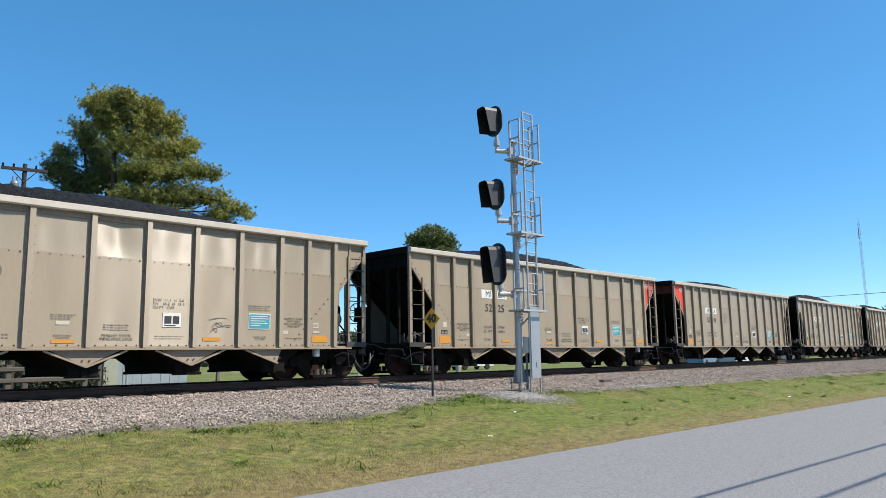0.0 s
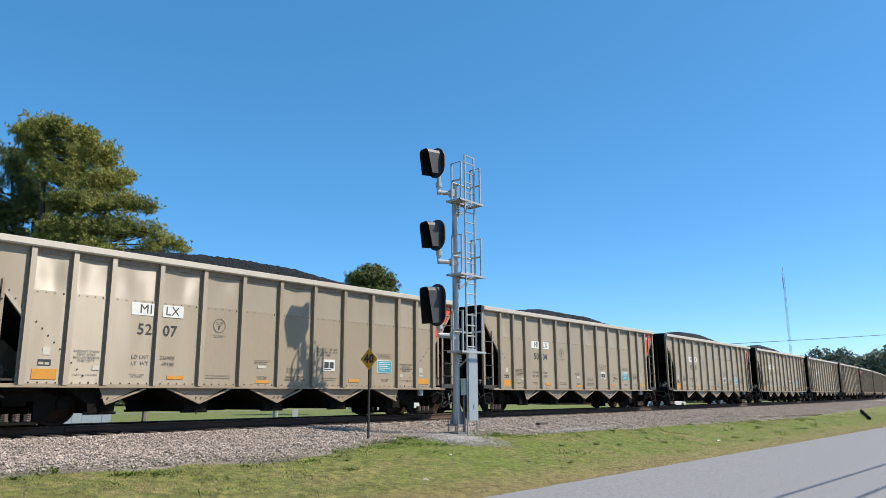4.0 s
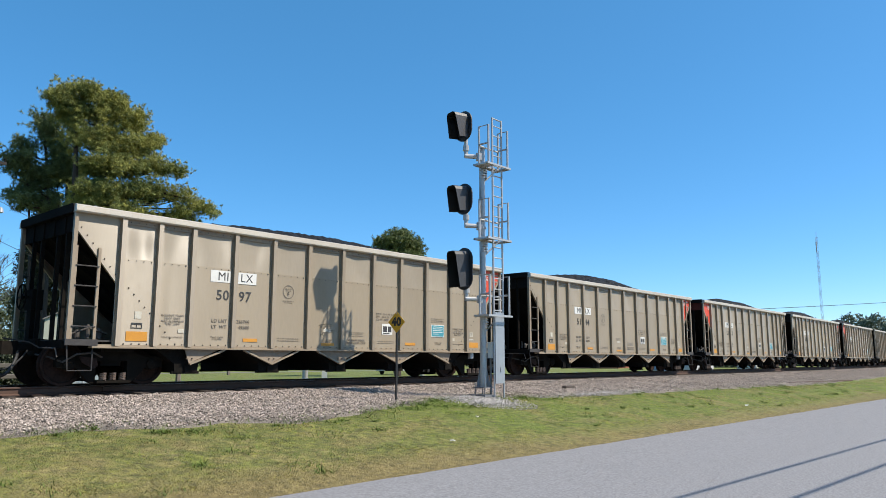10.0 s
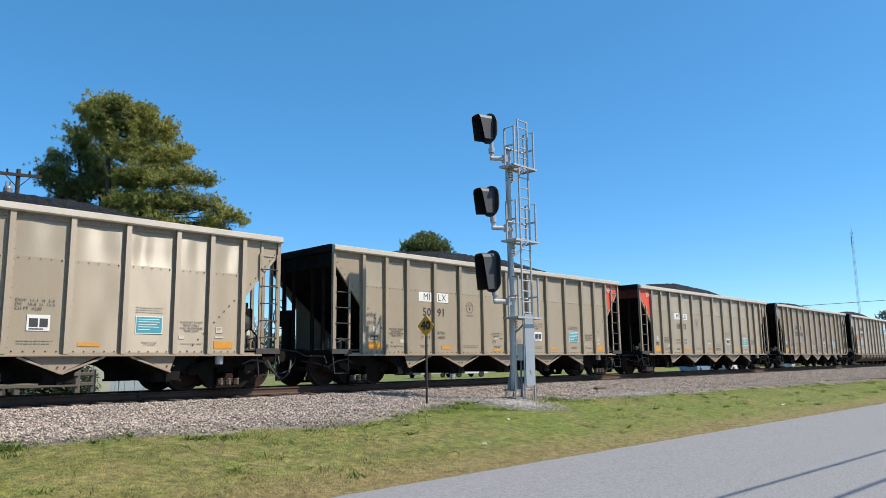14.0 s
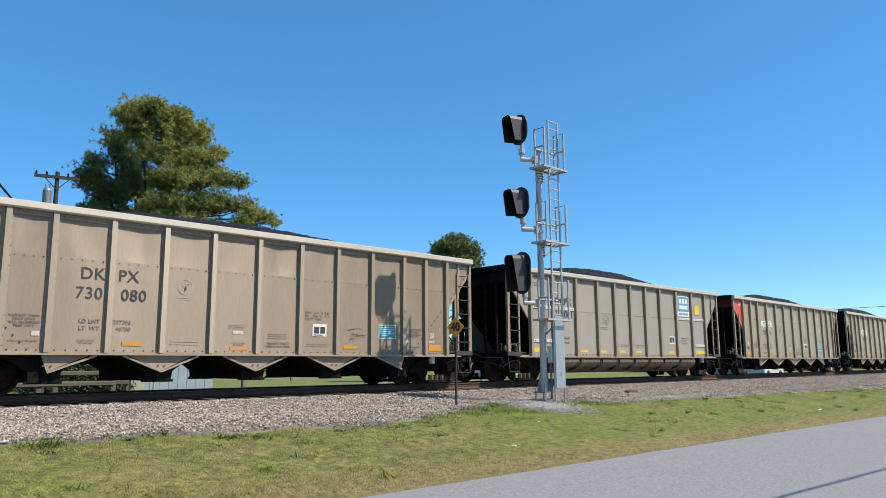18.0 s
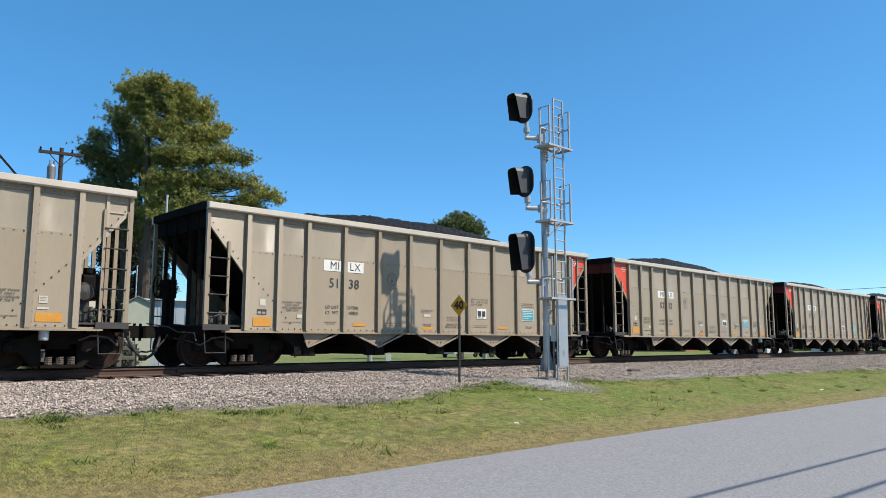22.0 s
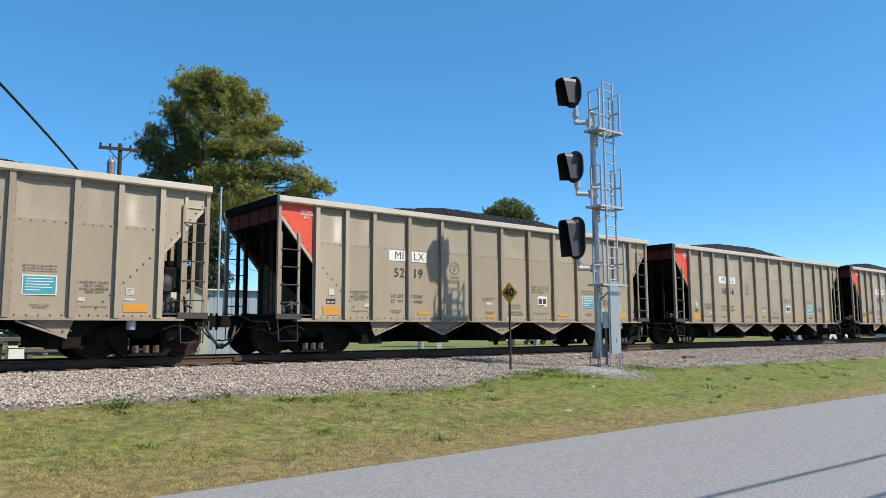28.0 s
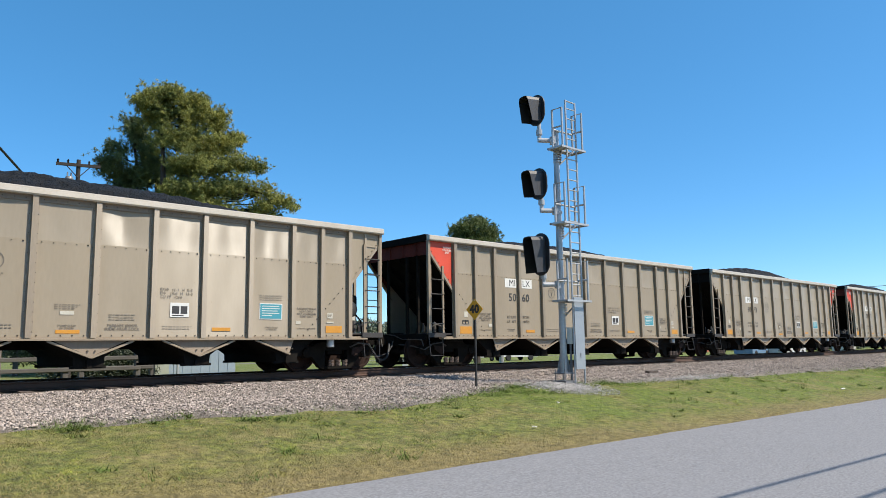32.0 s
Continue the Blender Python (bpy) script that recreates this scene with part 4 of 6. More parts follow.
def coal_car(index, mark, number, red, detail=True):
    """red: -1 or 1 for the end with the rotary coupler, 0 for none."""
    tub = number == "740001"
    ribs = RIBS_TUB if tub else RIBS
    seam = 2.45 if tub else 2.74
    z0, z1 = 0.84, 3.60
    word = "red-cornered " if red else ""
    label = "tan aluminium coal tub car with a rounded belly" if tub else "tan %saluminium coal hopper car heaped with black coal" % word
    car = thing("coal_car", label, "railway car", group="coal train")
    skin = ALU_GREY if tub else ALU_BROWN if number == "730080" else ALU
    key = "tub" if tub else "hop" if skin == ALU else "brown"
    last = 5.98 if tub else 6.2
    for side in (0, 180):
        at = pose(0, 0, 0, 0, 0, side)
        for i, (a, b) in enumerate(zip(ribs, ribs[1:])):
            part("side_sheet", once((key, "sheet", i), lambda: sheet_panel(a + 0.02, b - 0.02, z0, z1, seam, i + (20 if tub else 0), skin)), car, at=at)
        for x in ribs:
            part("side_rib", once("rib", lambda: rib_mesh(z0, z1)), car, at=at @ pose(x, 0, 0))
        for s in (-1, 1):
            red_here = red == (s if side == 0 else -s)
            # far-side corners get darker paint: their shade is put into the colour
            part("corner_sheet", once(("corner", s, red_here, side, key), lambda: corner_sheet(s * 7.2, s * last, 3.32, 3.32 - 1.2 * (7.2 - last), z1, (RED_GRIMY_SHADED if side else RED) if red_here else ALU_BROWN if side else skin)), car, "red corner sheet" if red_here else "", at)
            part("slope_strip", once(("strip", s), lambda: Geo().extrude([(s * 7.2, Y0 - 0.012, 3.26), (s * 6.2, Y0 - 0.012, 2.06), (s * 6.2, Y0 - 0.012, 2.17), (s * 7.2, Y0 - 0.012, 3.37)], (0, 0.06, 0)).mesh("slope_strip", ALU_RIB)), car, at=at)
            part("corner_post", once(("post", s), lambda: Geo().box(*sorted((s * 7.26, s * 7.18)), Y0 - 0.055, Y0 + 0.03, 0.95, 3.6).mesh("corner_post", SILL)), car, at=at)
            part("side_ladder", once(("ladder", s), lambda: ladder_mesh(s * 7.18, s * 6.70, Y0 - 0.03, 0.95, 2.9 if s < 0 else 3.3, 4 if s < 0 else 5, SILL)), car, at=at)
            part("stirrup", once(("stirrup", s), lambda: stirrup_mesh(s)), car, at=at)
            if s > 0:
                part("end_stiffener", once("stiff", lambda: Geo().box(6.71, 6.78, Y0 - 0.03, Y0 + 0.02, 2.72, 3.6).box(6.78, 7.16, Y0 - 0.02, Y0, 3.24, 3.28).box(6.78, 7.16, Y0 - 0.02, Y0, 3.46, 3.50).mesh("end_stiffener", ALU_RIB)), car, at=at)
            if red_here and side == 0 and detail:
                write(car, "ROTARY\nCOUPLER\nEND", s * 6.50, 3.37, 0.078, WHITE, 0.001)
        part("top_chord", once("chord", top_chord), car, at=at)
        part("side_sill", once("sill", side_sill), car, at=at)
        if detail:
            tagged(part("rivets", once((key, "rivets"), lambda: rivet_rows(ribs, z0, z1, seam, not tub, RIVET_DARK if tub else RIVET)), car, at=at), kind="stuff")
        if not tub:
            for k, x in enumerate((-4.5, -2.25, 0.0, 2.25, 4.5)):
                e = (0.12, 0.8) if k == 0 else (0.8, 0.12) if k == 4 else (0.73, 0.73)
                part("hopper_gusset", once(("gusset", e), lambda: gusset(*e)), car, at=at @ pose(x, 0, 0))
    if tub:
        belly = part("belly", once("belly", tub_belly), car, "dust-stained rounded belly")
        for side in (0, 180):
            for x in RIBS_TUB[2:-2]:
                part("belly_strap", once("strap", lambda: Geo().extrude([(0.08, -1.575, 0.74), (0.20, -1.575, 0.74), (0.16, -1.582, 0.62), (0.05, -1.505, 0.47), (-0.12, -1.325, 0.345), (-0.32, -1.325, 0.345), (-0.12, -1.505, 0.47), (0.0, -1.582, 0.62)], (0, 0.03, 0)).mesh("belly_strap", TRUCK)), belly, at=pose(0, 0, 0, 0, 0, side) @ pose(x, 0, 0))
    else:
        for x in (-4.5, -2.25, 0.0, 2.25, 4.5):
            part("hopper", once("hopper", hopper), car, at=pose(x, 0, 0))
    part("underframe", once("frame", frame_mesh), car)
    for s in (-1, 1):
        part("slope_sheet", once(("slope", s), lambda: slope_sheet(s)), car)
        part("end_sheet", once(("end", s, red == s), lambda: end_sheet(s, RED_GRIMY_SHADED if red == s else BLACK)), car)
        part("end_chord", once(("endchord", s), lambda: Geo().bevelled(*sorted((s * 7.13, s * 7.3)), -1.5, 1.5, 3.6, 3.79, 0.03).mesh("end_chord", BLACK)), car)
        part("end_platform", once(("plat", s), lambda: platform_mesh(s)), car)
        for y in (-0.95, -0.45, 0.45, 0.95):
            # tan posts at the sunward end, near-black at the other: shade by colour
            part("end_post", once(("epost", s), lambda: Geo().box(*sorted((s * 7.10, s * 7.18)), -0.035, 0.035, 0.95, 3.25).mesh("end_post", SILL if s > 0 else TRUCK)), car, at=pose(0, y, 0))
        part("coupler", once(("coupler", s), lambda: coupler_mesh(s)), car)
        part("air_hose", once(("hose", s), lambda: hose_mesh(s)), car)
        part("draft_box", once(("draft", s), lambda: draft_box_mesh(s)), car)
        part("uncoupling_lever", once(("lever", s), lambda: lever_mesh(s)), car)
        part("train_pipe", once(("tpipe", s), lambda: train_pipe_mesh(s)), car)
        part("brake_bracket", once(("bracket", s), lambda: rigging_mesh(s)), car)
        if red != s:
            if s > 0:
                part("air_tank", once(("tank", s), lambda: tank_mesh(s)), car)
                part("control_valve", once(("control", s), lambda: control_box_mesh(s)), car)
                part("valve_tag", once(("vtag", s), lambda: Geo().box(*sorted((s * 6.60, s * 6.78)), -1.0, -0.985, 1.24, 1.42).mesh("valve_tag", CARD)), car, "white tag")
            part("brake_stand", once(("stand", s), lambda: brake_box_mesh(s)), car)
            part("brake_wheel", once(("bwheel", s), lambda: brake_wheel_mesh(s)), car)
        if s > 0:
            part("valve_can", once("can", lambda: Geo().lathe([(0.01, 0.60), (0.085, 0.60), (0.095, 0.63), (0.095, 0.79), (0.01, 0.80)], "z", 14, (5.72, -1.42, 0)).mesh("valve_can", GALV)), car)
        part("brake_valve", once(("valve", s), lambda: valve_mesh(s)), car)
        truck = part("truck", once("bolster", lambda: Geo().box(-0.22, 0.22, -1.05, 1.05, 0.42, 0.66).box(-0.3, 0.3, -0.3, 0.3, 0.6, 0.74).mesh("truck", TRUCK)), car, at=pose(s * 6.1, 0, 0))
        for side in (0, 180):
            part("sideframe", once("sideframe", sideframe_mesh), truck, at=pose(0, 0, 0, 0, 0, side))
            flip = pose(0, 0, 0, 0, 0, side)
            part("spring_seat", once("seat", lambda: Geo().box(-0.36, 0.36, -1.27, -0.84, 0.06, 0.11).mesh("spring_seat", TRUCK)), truck, at=flip)
            for x in (-0.21, 0.0, 0.21):
                part("spring", once("spring", spring_mesh), truck, at=flip @ pose(x, -1.19, 0))
            for x in (-0.89, 0.89):
                part("bearing", once("bearing", bearing_mesh), truck, at=flip @ pose(x, 0, 0.46))
        for x in (-0.89, 0.89):
            WHEELSETS.append(part("wheelset", once("wheelset", wheelset_mesh), truck, at=pose(x, 0, 0.457)))
    part("coal_load", once(("coal", index % 5), lambda: coal_mesh(index % 5)), car, "heap of black coal")
    if detail:
        if tub:
            tub_marks(car)
        else:
            hopper_marks(car, mark, number)
    return car


WHEELSETS = []
MX = ("MI", "LX")
TRAIN = [
    (MX, "5118", -1), (MX, "5225", 1), (MX, "5210", -1), (MX, "5207", 1), (MX, "5004", 1), (MX, "5220", 1), (MX, "5135", 1), (MX, "5097", 1),
    (MX, "5144", 1), (MX, "5123", -1), (MX, "5091", 1), (MX, "5002", -1), (("DK", "PX"), "730080", 0), (("DK", "PX"), "740001", 0), (MX, "5071", -1), (MX, "5138", 1),
    (MX, "5232", -1), (MX, "5181", -1), (MX, "5052", -1), (MX, "5219", -1), (MX, "5056", -1), (MX, "5108", -1), (MX, "5060", -1), (MX, "5073", 1),
    (MX, "5083", -1), (MX, "5126", 1), (MX, "5011", -1), (MX, "5197", -1), (MX, "5040", 1), (MX, "5212", -1), (MX, "5033", 1), (MX, "5166", -1), (MX, "5024", -1), (MX, "5109", 1)]
CARS = [coal_car(i, m, n, r, i < 27) for i, (m, n, r) in enumerate(TRAIN)]

# ---- ground, road, track ----
PROFILE_Y = (-400, 7.5, 7.85, 9.5, 11.5, 12.4, 14.0, 15.3, 19.2, 20.8, 24, 60, 2000)
PROFILE_Z = (-0.03, -0.03, 0.02, 0.28, 0.55, 0.66, 0.70, 0.85, 0.85, 0.50, 0.36, 0.30, 0.30)


def track_y(x):
    if x <= BEND_X:
        return TRACK_Y
    a = math.asin(min(0.9, (x - BEND_X) * BEND))
    return TRACK_Y + (1 - math.cos(a)) / BEND


def ground_z(x, y):
    ty = track_y(x)
    if y > ty:
        q = y - ty + TRACK_Y
    elif y > 7.7:
        q = 7.7 + (y - 7.7) * (TRACK_Y - 7.7) / (ty - 7.7)
    else:
        q = y
    z = float(np.interp(q, PROFILE_Y, PROFILE_Z))
    if 7.9 < q < 14.5:
        z += 0.035 * noise.noise((x * 0.35, y * 0.5, 0.0)) + 0.012 * noise.noise((x * 1.7, y * 1.7, 4.0))
    return z


def sheet(name, xs, ys, zf, material, smooth=True):
    v = np.array([(x, y, zf(x, y)) for x in xs for y in ys])
    n, k = len(xs), len(ys)
    i = np.arange((n - 1) * k).reshape(n - 1, k)[:, :-1].ravel()
    return swarm(name, v, np.stack([i, i + k, i + k + 1, i + 1], 1), material, smooth)


gx = [-900, -400, -150, -60, -30, -15] + [-8 + 0.6 * i for i in range(120)] + [66, 72, 80, 90, 100, 115, 130, 150, 175, 200, 240, 300, 450, 700, 1200, 2000]
gy = [-900, -300, -60, -20, -8, 0, 6, 7.3] + [7.5 + 0.25 * i for i in range(56)] + [21.6, 23, 25, 28, 32, 40, 50, 65, 85, 110, 140, 180, 240, 350, 600, 1200, 2000]
thing("ground", "patchy mown spring grass, green with straw-brown spots", "grass ground", kind="structure", data=sheet("ground", gx, gy, ground_z, GRASS))


def road_edge(x):
    return 7.72 - 0.012 * (x - 8) + 0.05 * noise.noise((x * 1.3, 0, 7.0)) + 0.02 * noise.noise((x * 6.0, 2.0, 7.0))


def road_mesh():
    xs = [-300, -100, -40, -15] + [-5 + 0.25 * i for i in range(180)] + [42, 46, 50, 60, 75, 100, 150, 250, 400]
    v, f = [], []
    for x in xs:
        e = road_edge(x)
        for y, z in ((0.15, -0.05), (0.25, 0.0), (1.5, 0.03), (4.0, 0.03), (e - 0.25, 0.012), (e, 0.0), (e + 0.03, -0.05)):
            v.append((x, y, z))
    k = 7
    for i in range(len(xs) - 1):
        for j in range(k - 1):
            a = i * k + j
            f.append((a, a + k, a + k + 1, a + 1))
    return swarm("road", np.array(v), np.array(f), ROAD, False)


road = thing("road", "worn grey asphalt road with fine cracks", "road", kind="structure", data=road_mesh())


def crack_mesh():
    """Thin winding tar-dark cracks, lying just above the asphalt."""
    g = Geo()
    rng = random.Random(5)
    for x, y, ang, steps in ((4.5, 7.1, -0.15, 16), (5.2, 6.6, 0.1, 20), (6.4, 6.3, -0.2, 22), (7.5, 5.2, 0.0, 30), (9.5, 6.0, 0.05, 26), (9, 6.9, 0.0, 24), (12, 4.9, -0.1, 30), (13, 7.0, 0.0, 26), (16, 6.4, 0.05, 30), (18, 4.6, 0.0, 40), (20, 5.5, 0.0, 40), (6.5, 4.4, 0.05, 34), (8.0, 3.6, 0.0, 36), (11.0, 5.6, 0.0, 40), (10.5, 6.45, 0.03, 34), (14.5, 5.9, -0.04, 30), (24, 6.2, 0.0, 40), (5.6, 5.7, 0.1, 20)):
        pts = []
        for i in range(steps):
            pts.append((x, y))
            ang += rng.uniform(-0.2, 0.2) - ang * 0.25
            x, y = x + 0.22 * math.cos(ang), y + 0.22 * math.sin(ang)
            if y > 7.2:
                ang = -abs(ang)
        for (ax, ay), (bx, by) in zip(pts, pts[1:]):
            if rng.random() < 0.35:
                continue
            w = rng.uniform(0.0008, 0.0026)
            g.add([(ax, ay - w, 0.034), (bx, by - w, 0.034), (bx, by + w, 0.034), (ax, ay + w, 0.034)], [(0, 1, 2, 3)])
    return g.mesh("cracks", CRACK)


tagged(part("cracks", crack_mesh(), road), kind="stuff")


def toe(x):
    return float(np.interp(x, (-10, 4, 9, 12, 14, 18, 30, 41, 100, 300), (11.4, 11.8, 11.2, 12.1, 12.7, 11.9, 11.4, 10.8, 11.5, 12))) + 0.22 * noise.noise((x * 0.9, 1.0, 2.0)) + 0.08 * noise.noise((x * 4.0, 1.0, 2.0))


def ballast_z(x, y):
    return ground_z(x, y) + 0.03 + 0.02 * noise.noise((x * 2, y * 2, 9.0))


def ballast_mesh():
    xs = [-300, -100, -40, -15] + [-8 + 0.4 * i for i in range(170)] + [61, 63, 66, 70, 76, 84, 94, 106, 120, 140, 165, 200, 240, 300]
    v, n = [], 22
    for x in xs:
        a, b = toe(x) + max(0.0, track_y(x) - TRACK_Y) - 0.3, track_y(x) + 3.2
        for j in range(n):
            y = a + (b - a) * j / (n - 1)
            v.append((x, y, ground_z(x, y) - 0.03 if j in (0, n - 1) else ballast_z(x, y)))
    i = np.arange((len(xs) - 1) * n).reshape(-1, n)[:, :-1].ravel()
    return swarm("ballast", np.array(v), np.stack([i, i + n, i + n + 1, i + 1], 1), BALLAST, True)


ballast = thing("ballast", "pale crushed stone railway ballast", "ballast", kind="structure", data=ballast_mesh())


def stones(n, place, size, material, name):
    """Many loose angular stones as one mesh."""
    rng = np.random.RandomState(11)
    base = np.array([(1, 0, 0), (-1, 0, 0), (0, 1, 0), (0, -1, 0), (0, 0, 1), (0, 0, -1)], float)
    tri = np.array([(0, 2, 4), (2, 1, 4), (1, 3, 4), (3, 0, 4), (2, 0, 5), (1, 2, 5), (3, 1, 5), (0, 3, 5)])
    c = place(rng, n)
    s = size[0] + (size[1] - size[0]) * rng.rand(len(c)) ** 1.5
    v = base[None] * rng.uniform(0.6, 1.25, (len(c), 6, 1)) * np.array([1.15, 1.0, 0.75]) + rng.uniform(-0.25, 0.25, (len(c), 6, 3))
    a, b = rng.uniform(0, 6.28, len(c)), rng.uniform(-0.7, 0.7, len(c))
    ca, sa, cb, sb = np.cos(a), np.sin(a), np.cos(b), np.sin(b)
    x, y, z = v[..., 0], v[..., 1], v[..., 2]
    y, z = y * cb[:, None] - z * sb[:, None], y * sb[:, None] + z * cb[:, None]
    x, y = x * ca[:, None] - y * sa[:, None], x * sa[:, None] + y * ca[:, None]
    v = np.stack([x, y, z], -1) * s[:, None, None] + c[:, None, :]
    f = tri[None] + (np.arange(len(c)) * 6)[:, None, None]
    return swarm(name, v.reshape(-1, 3), f.reshape(-1, 3), material)


def on_ballast(rng, n):
    x = -1 + 105 * rng.rand(n) ** 2.05
    out = []
    for xi, u in zip(x, rng.rand(n)):
        a, b = toe(xi) + max(0.0, track_y(xi) - TRACK_Y) - 0.1, track_y(xi) - 1.26
        y = a + (b - a) * u
        if y < a + 0.45 and rng.rand() > (y - a) / 0.45 * (1 + noise.noise((xi * 1.5, y * 2, 3.0))):
            continue
        out.append((xi, y, ballast_z(xi, y) + rng.uniform(-0.005, 0.02)))
    return np.array(out)


tagged(part("ballast_stones", stones(155000, on_ballast, (0.014, 0.034), STONE, "ballast_stones"), ballast), kind="stuff")


def around_signal(rng, n):
    a, r = rng.uniform(0, 6.28, n), np.minimum(np.abs(rng.normal(0, 0.6, n)), 1.25)
    far = rng.rand(n) < 0.3
    u, w = 1.05 * r * np.cos(a), 0.8 * r * np.sin(a)
    x, y = np.where(far, 21.0 + 3.0 * r * np.cos(a), 14.8 + 0.63 * u + 0.78 * w), np.where(far, 11.9 + 0.35 * r * np.sin(a), 11.85 - 0.78 * u + 0.63 * w)
    return np.array([(i, j, ground_z(i, j) + 0.03 + rng.uniform(0, 0.02)) for i, j in zip(x, y)])


PALESTONE = island(mat("pale_stone_chips", (0.41, 0.38, 0.35), (0.27, 0.25, 0.23), rough=0.9, scale=8, fine=40), 0.35)
thing("gravel_patch", "pale grey stone chips round the signal foot", "gravel", kind="stuff", data=stones(9000, around_signal, (0.009, 0.024), PALESTONE, "gravel_patch"))

# rails and ties
track = thing("track", "rusty steel rails on dark timber ties", "railway track", kind="structure")


def rail_mesh(off):
    prof = [(-0.075, -0.17), (0.075, -0.17), (0.075, -0.155), (0.012, -0.13), (0.012, -0.045), (0.036, -0.03), (0.036, -0.006), (0.028, 0.0), (-0.028, 0.0), (-0.036, -0.006), (-0.036, -0.03), (-0.012, -0.045), (-0.012, -0.13), (-0.075, -0.155)]
    ss = [-300, -100, -40, 0, BEND_X] + [BEND_X + 6 * i for i in range(1, 60)]
    g = Geo()
    v = []
    for s in ss:
        x, y, a = on_track(s, off)
        v += [(x - p * math.sin(a), y + p * math.cos(a), RAIL_Z + z) for p, z in prof]
    k = len(prof)
    for i in range(len(ss) - 1):
        for j in range(k):
            g.add([], [])
            g.f.append((i * k + j, i * k + (j + 1) % k, (i + 1) * k + (j + 1) % k, (i + 1) * k + j))
            g.m.append(1 if j == 7 else 0)
    g.v = v
    return g.mesh("rail", RUST, RAILTOP)


for off in (-0.755, 0.755):
    part("rail", rail_mesh(off), track)

tie_mesh = Geo().bevelled(-1.30, 1.30, -0.115, 0.115, -0.16, 0.0, 0.012).mesh("tie", TIE)
plate_mesh = Geo().box(-0.17, 0.17, -0.10, 0.10, 0, 0.014).mesh("tie_plate", RUST)
rng_t = random.Random(3)
for i in range(190):
    s = -8 + i * 0.53
    x, y, a = on_track(s)
    px, py, pa = on_track(s, -0.755)
    part("tie_plate", plate_mesh, track, at=pose(px, py, 0.931, 0, 0, 90 + math.degrees(pa)))
    part("tie", tie_mesh, track, at=pose(x + rng_t.uniform(-0.03, 0.03), y + rng_t.uniform(-0.07, 0.07), 0.925 + rng_t.uniform(-0.012, 0.008), 0, 0, 90 + math.degrees(a) + rng_t.uniform(-1.2, 1.2)))

# a joint bar beside the near rail, and an old rail left in the grass
part("joint_bar", Geo().box(-0.45, 0.45, -0.03, 0.03, -0.12, -0.04).mesh("joint_bar", RUST), track, at=pose(7.6, TRACK_Y - 0.80, RAIL_Z))
def lying(a, b, r, material):
    """A straight length from a to b on the ground, in the first point's space."""
    za, zb = ground_z(*a), ground_z(*b)
    return Geo().rod((0, 0, r), (b[0] - a[0], b[1] - a[1], zb - za + r), r, 8).rod((0, 0, r * 1.8), (b[0] - a[0], b[1] - a[1], zb - za + r * 1.8), r * 0.55, 6).mesh("old_rail", material)


thing("old_rail", "rusty dark length of rail lying in the grass", "rail", at=pose(38.2, 11.6, ground_z(38.2, 11.6)), data=lying((38.2, 11.6), (47.5, 11.0), 0.035, RUST))
thing("old_rail", "black rail length lying at the edge of the grass", "rail", at=pose(50.0, 9.0, ground_z(50.0, 9.0)), data=lying((50.0, 9.0), (58.0, 10.9), 0.085, BLACK))
thing("old_tie", "short dark timber offcut lying on the ballast", "timber", at=pose(21.5, 13.6, ground_z(21.5, 13.6) + 0.06, 0, 0, 8), data=Geo().bevelled(-0.35, 0.35, -0.08, 0.08, -0.06, 0.06, 0.02).mesh("old_tie", TIE))


# ---- grass blades ----
def blades(n, place, h0, h1, w, material, name, seed=21):
    rng = np.random.RandomState(seed)
    c = place(rng, n)
    k = len(c)
    a, lean = rng.uniform(0, 6.28, k), rng.uniform(0.6, 2.6, k)
    h = h0 + (h1 - h0) * rng.rand(k) ** 2
    d = np.stack([np.cos(a), np.sin(a), np.zeros(k)], 1)
    p = np.stack([-np.sin(a), np.cos(a), np.zeros(k)], 1)
    tip = c + d * (h * lean)[:, None] + np.array([0, 0, 1.0]) * h[:, None]
    v = np.stack([c - p * w, c + p * w, tip], 1).reshape(-1, 3)
    return swarm(name, v, np.arange(3 * k).reshape(-1, 3), material)


def on_verge(rng, n):
    x = 0 + 60 * rng.rand(n) ** 1.8
    out = []
    for xi, u in zip(x, rng.rand(n)):
        e = road_edge(xi) - 0.04 - 0.14 * max(0.0, noise.noise((xi * 2.2, 0.0, 11.0)))
        y = e + (toe(xi) - 0.12 + 0.35 * noise.noise((xi * 1.3, 0.0, 8.0)) - e) * u
        if (y < e + (0.6 if xi < 12 else 0.9) and rng.rand() < 0.65) or (xi < 12 and rng.rand() < 0.2):
            continue
        if noise.noise((xi * 0.7, y * 1.1, 5.0)) > 0.14 and rng.rand() < 0.55:
            continue
        if ((0.63 * (xi - 14.8) - 0.78 * (y - 11.85)) / 0.9) ** 2 + ((0.78 * (xi - 14.8) + 0.63 * (y - 11.85)) / 0.6) ** 2 < 0.6 + 0.6 * rng.rand():
            continue
        if noise.noise((xi * 5.5, y * 6.5, 2.0)) + 0.6 * noise.noise((xi * 13, y * 14, 5.0)) < -0.08 and rng.rand() < 0.75:
            continue
        out.append((xi, y, ground_z(xi, y) - 0.01))
    return np.array(out)


thing("grass", "short mown grass, green mixed with straw", "grass", kind="stuff", data=blades(360000, on_verge, 0.012, 0.038, 0.0045, BLADE, "grass"))


